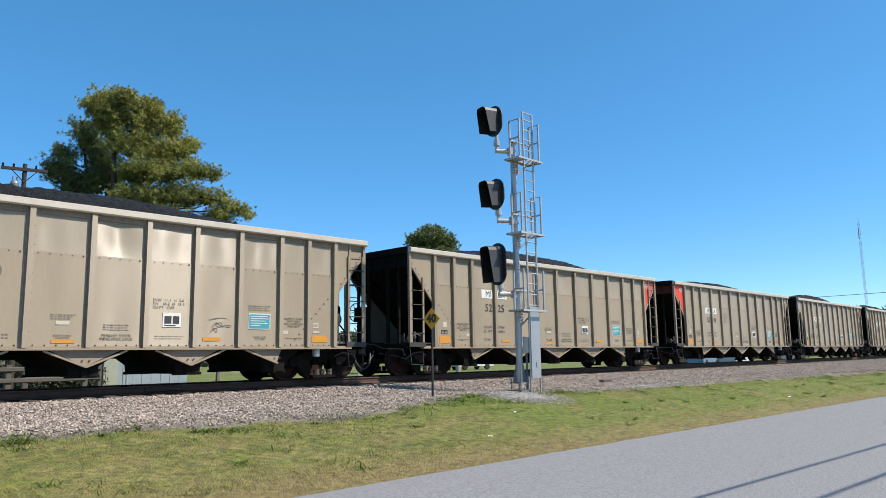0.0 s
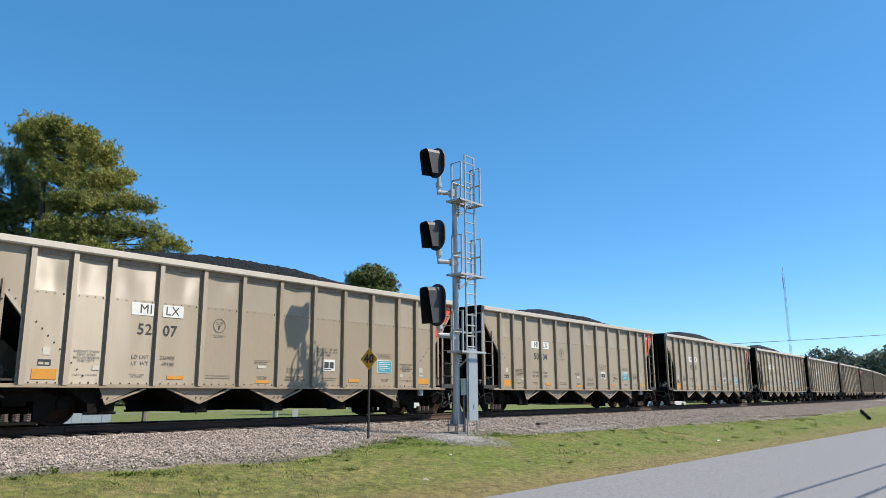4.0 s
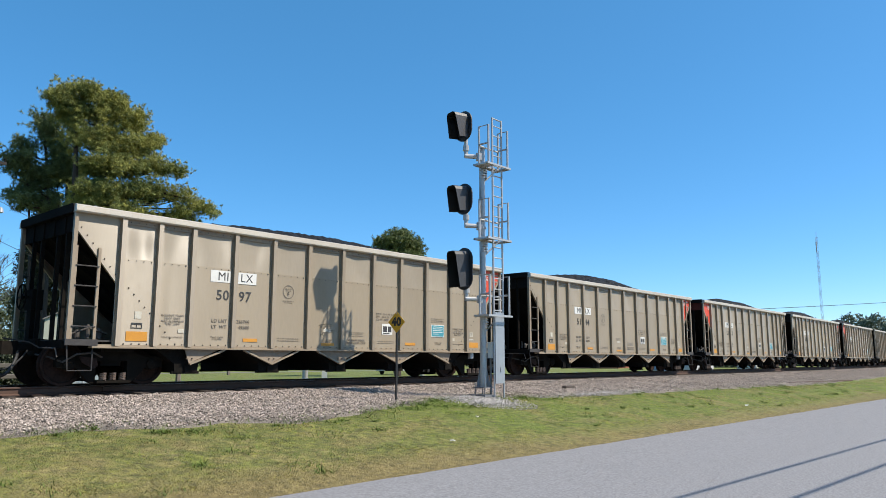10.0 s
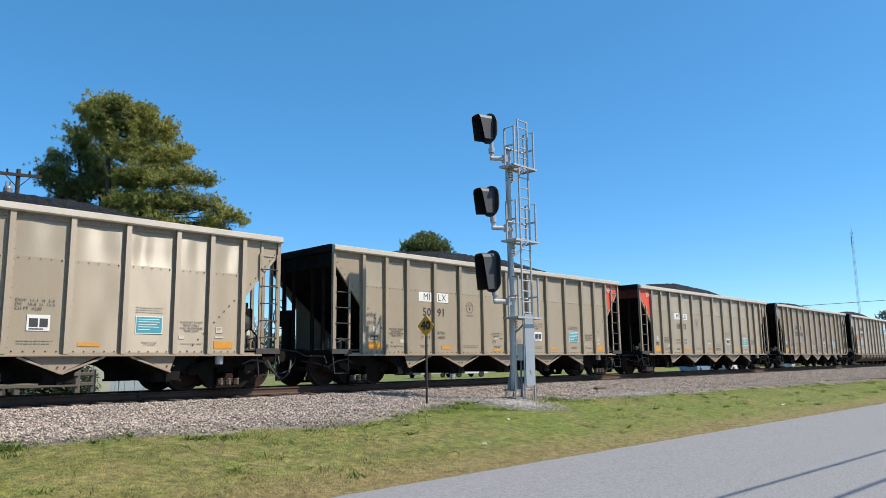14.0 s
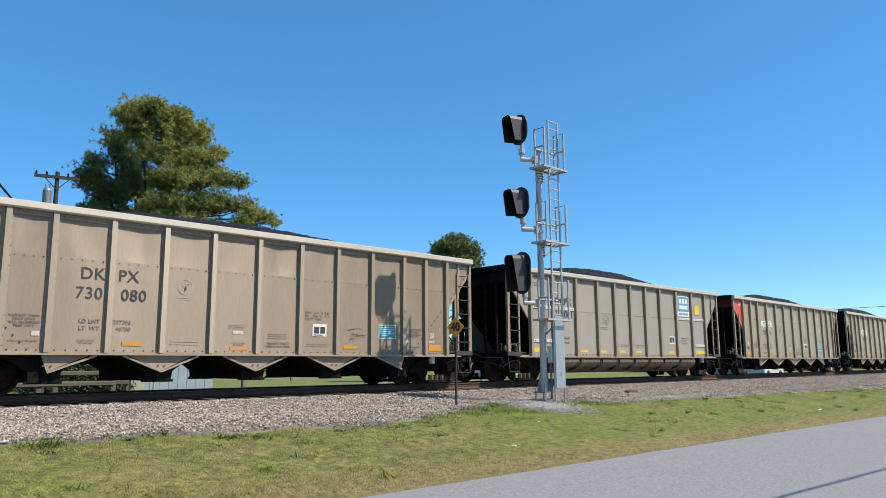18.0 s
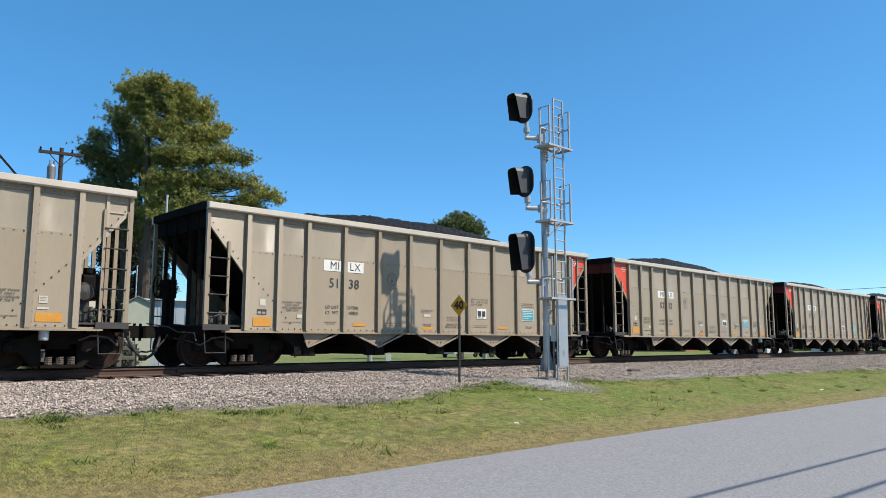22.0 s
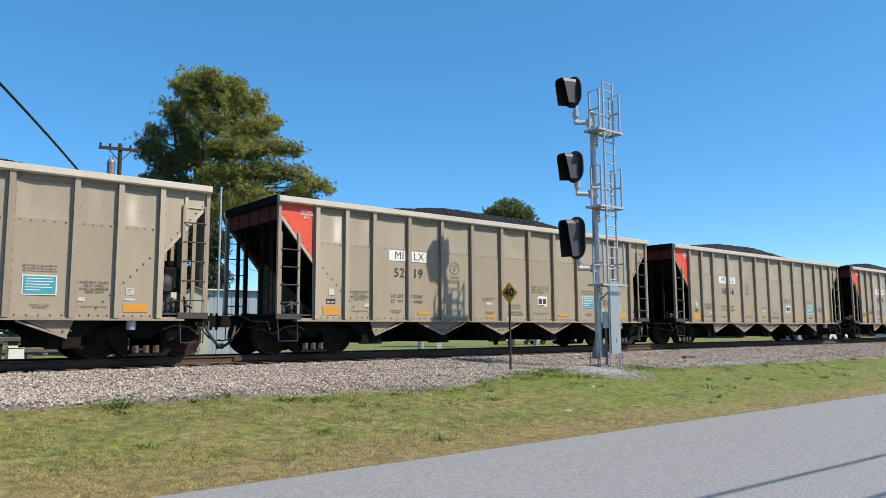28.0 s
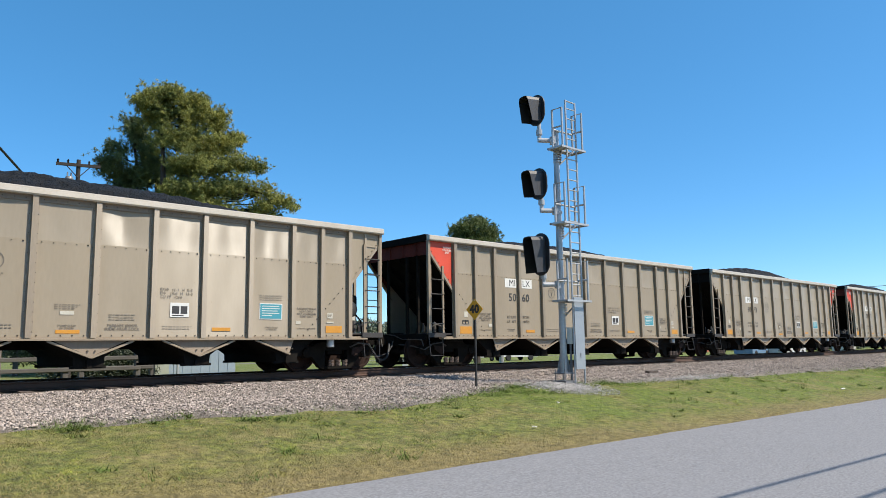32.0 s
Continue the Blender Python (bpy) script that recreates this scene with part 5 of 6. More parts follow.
def in_straw(rng, n):
    x = 0 + 60 * rng.rand(n) ** 1.8
    out = []
    for xi, u in zip(x, rng.rand(n)):
        e = road_edge(xi) - 0.05 - 0.16 * max(0.0, noise.noise((xi * 2.2, 0.0, 11.0)))
        y = e + (toe(xi) - 0.1 - e) * u
        dry = 0.5 + 1.5 * noise.noise((xi * 0.7, y * 1.1, 5.0)) + 0.9 * noise.noise((xi * 2.6, y * 3.4, 6.0)) + 1.1 * math.exp(-((y - e) / (1.0 if xi < 12 else 0.85)) ** 2) - 0.4 * math.exp(-((y - e - 2.0) / 0.9) ** 2) - 0.75 * min(1.0, max(0.0, (xi - 9) / 3)) + 0.3 * max(0.0, 1 - xi / 9) + (0.9 * math.exp(-((y - toe(xi)) / 0.55) ** 2) if xi > 16 else 0.0)
        if rng.rand() < dry:
            out.append((xi, y, ground_z(xi, y) - 0.005))
    return np.array(out)


thing("dry_grass", "dry straw-coloured grass in patches along the road", "grass", kind="stuff", data=blades(320000, in_straw, 0.010, 0.030, 0.0042, STRAW, "dry_grass", 23))


def in_tufts(rng, n):
    out = []
    # a ring of weeds round the feet of the sign and of the signal
    for x, y, r, k in ((12.7, 12.2, 0.28, 420), (13.3, 11.75, 0.3, 300), (13.9, 11.5, 0.25, 160), (16.3, 11.9, 0.3, 200), (17.2, 11.7, 0.35, 200)):
        for _ in range(k):
            i, j = x + rng.normal(0, r), y + rng.normal(0, r * 0.5)
            out.append((i, j, ground_z(i, j)))
    for _ in range(260):
        x = 3 + 40 * rng.rand() ** 1.5
        y = (toe(x) + rng.normal(-0.1, 0.25)) if rng.rand() < 0.65 else 8.3 + 3 * rng.rand()
        r = rng.uniform(0.03, 0.22)
        for _ in range(rng.randint(10, n // 150)):
            i, j = x + rng.normal(0, r), y + rng.normal(0, r * 0.7)
            out.append((i, j, ground_z(i, j)))
    return np.array(out)


GREENTUFT = island(mat("lush_tufts", (0.13, 0.185, 0.025), (0.075, 0.115, 0.018), rough=0.85, scale=1.5, fine=8), 0.35)
thing("grass_tufts", "taller bright green tufts along the ballast", "grass", kind="stuff", data=blades(13000, in_tufts, 0.03, 0.12, 0.006, GREENTUFT, "grass_tufts", 22))
rng_l = random.Random(9)
for x, y, s in ((10.2, 8.9, 0.07), (24.5, 8.8, 0.10), (12.6, 10.3, 0.05)):
    g = Geo()
    pts = [(s * math.cos(a) * rng_l.uniform(0.7, 1.2), s * 0.6 * math.sin(a) * rng_l.uniform(0.7, 1.2), rng_l.uniform(0.0, 0.03)) for a in (0, 1.1, 2.2, 3.2, 4.2, 5.2)]
    g.extrude(pts, (0.0, 0.0, 0.012))
    thing("litter", "crumpled white paper scrap in the grass", "litter", at=pose(x, y, ground_z(x, y) + 0.025), data=g.mesh("litter", WHITE))

# ---- signal mast ----
SIG_X, SIG_Y, SIG_Z = 15.395, 12.36, 0.72


def signal_head(z, tall, mast, arm_z):
    """A hooded head that faces up the line, on its arm. tall: height of its backing plate."""
    x, y = -0.475, 0.28
    r = 0.325
    plate_prof = [(r * math.cos(a), r * math.sin(a) + (tall / 2 - r if math.sin(a) >= 0 else r - tall / 2)) for a in [2 * math.pi * (i + 0.5) / 36 for i in range(36)]]
    head = part("signal_head", Geo().extrude([(x + 0.02, y + p, z + q) for p, q in plate_prof], (0.03, 0, 0)).mesh("signal_head", SIGBLACK), mast, "black hooded signal head with rounded backing plate", pose(x + 0.1, y, 0) @ pose(0, 0, 0, 0, 0, -6) @ pose(-x - 0.1, -y, 0))
    hw, hh = 0.195, tall / 2 - 0.09
    rim = [(-hw, -hh), (-hw, hh - 0.11), (-hw + 0.03, hh - 0.03), (-hw + 0.10, hh), (hw - 0.10, hh), (hw - 0.03, hh - 0.03), (hw, hh - 0.11), (hw, -hh)]
    g, k = Geo(), len(rim)
    v = []
    for p, q in rim:
        down, far = (hh - q) / (2 * hh), (p + hw) / (2 * hw)
        reach = (0.50 - 0.18 * down) * (1 - far) + (0.46 - 0.10 * down) * far
        x0, x1, e = x + 0.02, x + 0.02 - reach, 0.975
        v += [(x0, y + p, z + q), (x1, y + p, z + q - 0.04), (x1, y + p * e, z + q * e - 0.04), (x0, y + p * e, z + q * e)]
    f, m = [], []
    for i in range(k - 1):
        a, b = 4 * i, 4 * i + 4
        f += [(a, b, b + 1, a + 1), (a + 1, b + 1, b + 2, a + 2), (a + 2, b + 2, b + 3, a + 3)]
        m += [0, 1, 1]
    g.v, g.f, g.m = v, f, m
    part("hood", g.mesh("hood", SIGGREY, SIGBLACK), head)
    part("lamp_case", Geo().box(x + 0.05, x + 0.17, y - 0.13, y + 0.15, z - hh + 0.08, z + hh - 0.08).mesh("lamp_case", SIGBLACK), head)
    for i in range(2 if tall < 1 else 3):
        zz = z + (0.5 - i) * 0.34 if tall < 1 else z + (1 - i) * 0.34
        part("lens", Geo().lathe([(0.01, x - 0.02), (0.08, x - 0.01), (0.105, x + 0.015), (0.01, x + 0.019)], "x", 18, (0, y, zz)).mesh("lens", LENS), head)
    g = Geo().rod((x + 0.12, y, arm_z), (x + 0.12, y, z - tall / 2 + 0.1), 0.055, 12)
    g.rod((x + 0.12, y, arm_z + 0.16), (x + 0.12, y, arm_z + 0.30), 0.085, 12)
    g.rod((x + 0.06, y, arm_z), (0.0, 0.0, arm_z), 0.062, 12)
    g.rod((-0.06, 0.04, arm_z - 0.1), (-0.06, 0.04, arm_z + 0.1), 0.10, 10)
    part("bracket_arm", g.mesh("bracket_arm", GALV), mast, "galvanised pipe arm")


def platform(z, mast):
    """A grating deck on the road side of the mast, with a guard hoop at each end and the ladder passing through it."""
    g = Geo()
    bar = Geo()
    x0, x1, y0, y1 = -0.34, 0.66, -0.47, 0.0
    for x in (x0, x1):
        g.box(x - 0.02, x + 0.02, y0, y1, z - 0.05, z)
    for y in (y0, y1):
        g.box(x0 - 0.02, x1 + 0.02, y - 0.02, y + 0.02, z - 0.05, z)
    for i in range(23):
        x = x0 + 0.04 + i * 0.0415
        if 0.05 < x < 0.57:
            bar.box(x - 0.016, x + 0.016, -0.14, y1 - 0.021, z - 0.03, z)
        else:
            bar.box(x - 0.016, x + 0.016, y0 + 0.021, y1 - 0.021, z - 0.03, z)
    g.box(x0, x1, -0.16, -0.141, z - 0.045, z - 0.002)
    deck = part("platform", g.mesh("platform", GALV), mast, "galvanised grating platform")
    tagged(part("grating", bar.mesh("grating", GALV), deck), kind="stuff")
    for x in (-0.25, 0.60):
        g = Geo()
        g.tube([(x, -0.43, z), (x, -0.43, z + 1.06), (x, -0.10, z + 1.06), (x, -0.10, z)], 0.03, 8)
        g.rod((x, -0.43, z + 0.55), (x, -0.10, z + 0.55), 0.026, 8)
        part("guard_hoop", g.mesh("guard_hoop", GALV), deck)
    for p, q, r in (((0.42, -0.2, -0.05), (0.06, -0.06, -0.40), 0.022),):
        part("brace", Geo().rod((p[0], p[1], z + p[2]), (q[0], q[1], z + q[2]), r, 8).mesh("brace", GALV), deck)
    part("handrail", Geo().rod((-0.25, -0.10, z + 0.52), (0.60, -0.10, z + 0.52), 0.026, 8).mesh("handrail", GALV), deck)
    g = Geo()
    for k in range(4):
        g.rod((0.02, -0.02, z - 0.13 - k * 0.07), (0.02, -0.02, z - 0.09 - k * 0.07), 0.115, 14)
    part("clamp", g.mesh("clamp", GALV), deck)


def signal_mast():
    mast = thing("signal_mast", "galvanised railway signal mast with three black hooded heads and a ladder", "railway signal", at=pose(SIG_X, SIG_Y, SIG_Z))
    top = 7.35 - SIG_Z + 0.1
    part("pole", Geo().rod((0, 0, 0.2), (0, 0, top), 0.092, 20, 0.078).rod((0, 0, top), (0, 0, top + 0.04), 0.095, 16).mesh("pole", GALV), mast)
    g = Geo().box(-0.19, 0.19, -0.19, 0.19, 0.20, 0.235)
    for k in range(4):
        a = math.pi / 4 + k * math.pi / 2
        c, s = math.cos(a), math.sin(a)
        g.extrude([(0.09 * c, 0.09 * s, 0.75), (0.19 * c, 0.19 * s, 0.235), (0.09 * c, 0.09 * s, 0.235)], (-0.012 * s, 0.012 * c, 0))
        g.rod((0.22 * c, 0.22 * s, 0.0), (0.22 * c, 0.22 * s, 0.33), 0.016, 8)
    part("base_plate", g.mesh("base_plate", GALV_DULL), mast)
    part("footing", Geo().box(-0.24, 0.24, -0.24, 0.24, -0.45, 0.03).mesh("footing", GALV_DULL), mast, "dark weathered footing block")
    for z in (2.84, 4.90, 6.95):
        platform(z - SIG_Z, mast)
    for z, tall, arm in ((8.06, 0.86, 7.22), (6.00, 0.86, 5.27), (4.08, 1.14, 3.27)):
        signal_head(z - SIG_Z, tall, mast, arm - SIG_Z)
    g = Geo()
    la, lb, ly, top = 0.11, 0.52, -0.28, 8.33 - SIG_Z
    for x in (la, lb):
        g.rod((x, ly, 2.1), (x, ly, top), 0.028, 8)
    for i in range(20):
        z = 2.25 + i * 0.285
        if z < top:
            g.rod((la, ly, z), (lb, ly, z), 0.017, 6)
    g.rod((la, ly, top - 0.02), (lb, ly, top - 0.02), 0.02, 6)
    part("ladder", g.mesh("ladder", GALV), mast)
    g = Geo().box(la + 0.01, lb - 0.01, ly - 0.045, ly - 0.025, 0.32, 2.2)
    for x in (la, lb):
        g.rod((x, ly, -0.15), (x, ly, 2.1), 0.022, 8)
    g.box(la + 0.2, la + 0.25, ly - 0.06, ly - 0.045, 0.62, 0.74)
    part("ladder_guard", g.mesh("ladder_guard", GUARD), mast, "flat galvanised ladder guard door")
    part("junction_box", Geo().box(0.08, 0.19, -0.24, -0.08, 0.98, 1.38).box(0.07, 0.20, -0.25, -0.07, 1.38, 1.41).mesh("junction_box", WHITE), mast, "white junction box")
    part("conduit", Geo().tube([(0.14, -0.14, 1.0), (0.14, -0.14, 0.1), (0.2, -0.05, -0.1)], 0.03, 8).mesh("conduit", GALV_DULL), mast)
    for z in (3.3, 5.2):
        part("strap", Geo().rod((0, 0, z - SIG_Z), (0, 0, z - SIG_Z + 0.05), 0.11, 14).mesh("strap", GALV), mast)
    return mast


signal_mast()


def speed_sign():
    s = thing("speed_sign", "yellow diamond railway speed sign on a dark post", "sign", at=pose(12.55, 12.75, 0.69))
    part("post", Geo().box(-0.022, 0.022, -0.012, 0.012, -0.3, 2.1).box(-0.012, 0.012, 0.0, 0.035, -0.3, 2.1).mesh("post", POSTGREEN), s)
    r = 0.262
    face = part("sign_face", Geo().extrude([(0, -0.025, 1.87 - r), (r, -0.025, 1.87), (0, -0.025, 1.87 + r), (-r, -0.025, 1.87)], (0, 0.008, 0)).mesh("sign_face", SIGN), s, "weathered yellow diamond", at=pose(0, 0, 0, 0, 0, -84))
    part("lettering", lettering("40", 0.27, SIGBLACK, 0.014), face, at=pose(0, -0.028, 1.87, 90, 0, 0))
    part("bolt", Geo().rod((0, -0.03, 2.09), (0, -0.02, 2.09), 0.015, 8).mesh("bolt", GALV), face)
    return s


speed_sign()


# ---- trees ----
def foliage(blobs, count, leaf, seed, tufts=26, depth=0.85, name="crown", material=None, clump=1.0):
    """A crown of needle tufts on the outside of several lobes. blobs: (sideways, height, half width, half height)."""
    rng = np.random.RandomState(seed)
    area = np.array([b[2] * b[3] for b in blobs])
    pick = rng.choice(len(blobs), count, p=area / area.sum())
    b = np.array(blobs)[pick]
    d = rng.normal(0, 1, (count, 3))
    d /= np.linalg.norm(d, axis=1)[:, None]
    r = rng.uniform(0.35, 1.0, count) ** 0.5
    c = np.stack([b[:, 0] + d[:, 0] * b[:, 2] * r, d[:, 1] * b[:, 2] * depth * r + rng.normal(0, 0.25, count) * depth, b[:, 1] + d[:, 2] * b[:, 3] * r], 1)
    p = np.repeat(c, tufts, axis=0)
    k = len(p)
    q = rng.normal(0, 1, (k, 3))
    q *= (rng.rand(k) ** 0.4 / np.linalg.norm(q, axis=1))[:, None] * np.array([0.62, 0.62, 0.36]) * clump
    p = p + q
    u = rng.normal(0, 1, (k, 3)) + np.array([0, 0, 0.35])
    u /= np.linalg.norm(u, axis=1)[:, None]
    w = np.cross(u, rng.normal(0, 1, (k, 3)))
    w /= np.linalg.norm(w, axis=1)[:, None]
    s = leaf * rng.uniform(0.6, 1.3, k)[:, None]
    v = np.stack([p - w * s * 0.22, p + w * s * 0.22, p + u * s], 1).reshape(-1, 3)
    return swarm(name, v, np.arange(3 * k).reshape(-1, 3), material or NEEDLE)


def tree(label, category, az, dist, blobs, count, leaf, seed, stems, material=None, tufts=26, name="pine_tree", crown=None):
    """stems: lines of (sideways, depth, height) points, thick at the first."""
    a = math.radians(az)
    x, y = dist * math.cos(a), dist * math.sin(a)
    t = thing(name, label, category, at=pose(x, y, 0, 0, 0, az - 90))
    gz = ground_z(x, y)
    g = Geo()
    for pts, r in stems:
        n = len(pts)
        for i, (p, q) in enumerate(zip(pts, pts[1:])):
            g.rod((p[0], p[1], p[2] + (gz - 0.2 if i == 0 and p[2] == 0 else 0)), q, r * (1 - i / n), 9, r * (1 - (i + 1) / n) + 0.01)
    part("trunk", g.mesh("trunk", BARK), t)
    rng = random.Random(seed)
    g = Geo()
    for b in blobs:
        for _ in range(2):
            sx, sz = b[0] * 0.35, b[1] - rng.uniform(0.3, 1.6) * b[3]
            e = (b[0] + rng.uniform(-0.9, 0.9) * b[2], rng.uniform(-0.7, 0.7) * b[2], b[1] + rng.uniform(-0.7, 0.7) * b[3])
            m = ((sx + e[0]) / 2, e[1] * 0.4, (sz + e[2]) / 2 - 0.15)
            g.rod((sx, 0, sz), m, 0.05, 6, 0.032).rod(m, e, 0.032, 5, 0.01)
    tagged(part("branching", g.mesh("branching", BARK), t), kind="stuff")
    part("crown", crown() if crown else foliage(blobs, count, leaf, seed, tufts, material=material), t)
    return t


def pine_crown(blobs, rosettes, needles, length, seed, depth=0.8, wide=0.017, material=None):
    """Spiky rosettes of needles over several lobes. blobs: (sideways, height, half width, half height)."""
    rng = np.random.RandomState(seed)
    area = np.array([b[2] * b[3] for b in blobs])
    b = np.array(blobs)[rng.choice(len(blobs), rosettes, p=area / area.sum())]
    d = rng.normal(0, 1, (rosettes, 3))
    d /= np.linalg.norm(d, axis=1)[:, None]
    r = rng.uniform(0.2, 0.8, rosettes) ** 0.6
    c = np.stack([b[:, 0] + d[:, 0] * b[:, 2] * r, (d[:, 1] * b[:, 2] * r * 1.3 + rng.normal(0, 0.6, rosettes)) * depth, b[:, 1] + d[:, 2] * b[:, 3] * r], 1)
    # gather most of them into sprays, with gaps between
    lead = rng.randint(0, rosettes // 24, rosettes)
    c = c[lead] + rng.normal(0, 1, (rosettes, 3)) * np.array([0.25, 0.25, 0.14]) + d * 0.08
    out = np.repeat(d + np.array([0, 0, 0.5]), needles, axis=0)
    k = len(out)
    u = 0.75 * rng.normal(0, 1, (k, 3)) + 0.8 * out
    u /= np.linalg.norm(u, axis=1)[:, None]
    w = np.cross(u, rng.normal(0, 1, (k, 3)))
    w /= np.linalg.norm(w, axis=1)[:, None]
    size = np.repeat(rng.uniform(0.6, 1.35, rosettes), needles) * length * rng.uniform(0.7, 1.2, k)
    p = np.repeat(c, needles, axis=0) + u * (0.06 * rng.rand(k))[:, None]
    v = np.stack([p - w * wide, p + w * wide, p + u * size[:, None]], 1).reshape(-1, 3)
    return swarm("crown", v, np.arange(3 * k).reshape(-1, 3), material or NEEDLE)


BIG = [(-1.7, 16.4, 1.4, 0.6), (-2.7, 16.0, 0.6, 0.6), (-0.1, 16.0, 0.8, 0.6), (1.5, 15.4, 0.7, 0.6), (2.1, 14.1, 0.5, 0.6), (-2.0, 15.4, 1.2, 0.9), (-0.5, 15.3, 1.2, 0.9), (0.9, 15.1, 0.7, 0.7), (-1.6, 13.8, 1.0, 0.9), (-0.2, 13.8, 1.3, 0.9), (1.3, 13.7, 1.0, 0.7), (-0.7, 12.3, 1.1, 0.8), (0.9, 12.3, 1.4, 0.8), (2.4, 12.6, 1.0, 0.5)]
LOW = [(3.5, 12.5, 0.6, 0.3), (0.1, 10.8, 1.4, 0.9), (2.0, 11.1, 1.5, 0.6), (3.5, 11.0, 0.9, 0.4), (4.5, 10.6, 0.9, 0.35), (5.4, 10.2, 0.4, 0.3), (1.2, 9.8, 1.6, 0.6), (4.1, 9.9, 1.2, 0.4), (-1.1, 10.4, 0.9, 1.1), (-0.6, 9.0, 1.6, 0.9), (2.0, 9.0, 1.6, 0.6)]
tree("large old pine with olive green needles and an uneven crown", "tree", 67, 44, BIG + LOW, 0, 0, 4, [([(-1.4, 0, 0), (-1.5, 0.1, 4), (-1.5, 0, 8), (-1.7, 0, 12), (-1.9, 0, 16)], 0.34), ([(-1.5, 0.1, 7.5), (0.2, 0.1, 10.4), (2.4, 0, 11.2), (4.6, -0.1, 10.8)], 0.14), ([(-1.6, 0.1, 10.5), (0.4, 0, 12.4), (1.6, 0, 13.9)], 0.12)], crown=lambda: pine_crown(BIG + LOW, 20000, 28, 0.145, 4, wide=0.0105))
TWIN = [(-1.6, 15.5, 0.5, 0.5), (-1.0, 15.2, 0.7, 0.7), (-0.8, 14.5, 0.5, 0.6), (-0.2, 13.5, 0.6, 1.2), (-2.0, 13.6, 0.7, 0.5), (-2.6, 12.8, 0.5, 0.5), (-1.9, 12.4, 1.0, 0.8), (-0.5, 12.2, 0.8, 0.9), (-1.3, 11.4, 0.9, 0.7), (0.5, 12.5, 0.7, 1.2), (-2.0, 10.6, 0.7, 0.6), (-0.2, 10.4, 0.9, 0.9), (0.4, 8.6, 1.0, 1.0)]
tree("slender dark pine with several thin stems beside a larger one", "tree", 70, 47, TWIN, 0, 0, 14, [([(-0.3, 0, 0), (-0.4, 0, 6), (-0.6, 0, 11), (-1.2, 0, 15.6)], 0.2), ([(0.5, 0.3, 0), (0.5, 0.2, 7), (0.3, 0.1, 12), (0.0, 0, 14)], 0.2), ([(-1.1, 0.2, 0), (-1.3, 0.2, 8), (-1.9, 0.1, 13.2)], 0.1)], crown=lambda: pine_crown(TWIN, 5600, 27, 0.18, 14, wide=0.011, material=NEEDLE_BLUE))
SMALL = [(-0.5, 11.7, 2.1, 1.05), (-1.6, 11.3, 1.2, 0.8), (0.8, 11.2, 1.2, 0.8), (-0.4, 10.2, 2.3, 1.0), (-0.3, 8.5, 2.2, 1.4)]
tree("dark green pine with a rounded top, standing past the lawn", "tree", 45, 62, SMALL, 0, 0, 8, [([(-0.4, 0, 0), (-0.4, 0, 6), (-0.4, 0, 11.5)], 0.3)], crown=lambda: pine_crown(SMALL, 5200, 27, 0.2, 8, wide=0.014, material=NEEDLE_FAR))
DARK = [(-0.8, 9.0, 1.0, 1.5), (-1.0, 10.6, 0.7, 1.2), (0.5, 9.0, 1.0, 1.2), (-1.0, 7.2, 1.2, 1.3), (0.8, 7.4, 1.2, 1.4), (-1.1, 4.8, 1.2, 1.6), (0.9, 4.8, 1.3, 1.6), (-0.8, 2.4, 1.4, 1.4), (1.0, 2.4, 1.3, 1.4)]
tree("dense dark evergreen behind the shed", "tree", 69.6, 50, DARK, 1000, 0.22, 35, [([(0, 0, 0), (0, 0, 4), (0.2, 0, 7)], 0.25)], DARK_LEAF, 60, "evergreen_tree")
BACK = [(-2.5, 5.0, 2.2, 1.6), (0.6, 4.4, 2.4, 1.8), (3.0, 5.2, 1.8, 1.5), (0.0, 2.4, 3.5, 1.5)]
for az, dist, s in ((73.8, 62, 36), (76.5, 56, 34), (81, 52, 31), (88, 60, 32), (97, 58, 33)):
    tree("leafy green tree behind a fence", "tree", az, dist, BACK, 300, 0.2, s, [([(0, 0, 0), (0, 0, 3), (0.3, 0, 5)], 0.22)], FARLEAF, 60, "leafy_tree")

SHRUB = [(-1.5, 0.8, 0.7, 0.7), (-0.6, 1.1, 0.9, 0.9), (0.4, 1.2, 0.8, 1.0), (1.2, 0.9, 0.7, 0.8)]
tree("dense dark evergreen shrub behind a fence", "shrub", 72.6, 36, SHRUB, 500, 0.13, 38, [([(0, 0, 0), (0, 0, 0.8), (0.1, 0, 1.4)], 0.07)], DARK_LEAF, 60, "shrub")


def bare_tree(az, dist, h, seed):
    rng = random.Random(seed)
    a = math.radians(az)
    x, y = dist * math.cos(a), dist * math.sin(a)
    t = thing("bare_tree", "leafless grey tree with fine twigs", "tree", at=pose(x, y, ground_z(x, y) - 0.1))
    g, tw = Geo(), Geo()

    def grow(p, d, r, n, top):
        q = p + d * top
        (g if r > 0.03 else tw).rod(p, q, r, 6 if r > 0.03 else 4, r * 0.7)
        if n:
            for _ in range(3 if n > 1 else 4):
                e = (d + Vector((rng.uniform(-0.7, 0.7), rng.uniform(-0.7, 0.7), rng.uniform(-0.1, 0.5)))).normalized()
                grow(q, e, r * 0.55, n - 1, top * rng.uniform(0.55, 0.8))

    grow(Vector((0, 0, 0)), Vector((0, 0, 1)), 0.16, 5, h * 0.3)
    part("trunk", g.mesh("trunk", TWIG), t)
    tagged(part("twig_crown", tw.mesh("twig_crown", TWIG), t), kind="stuff")


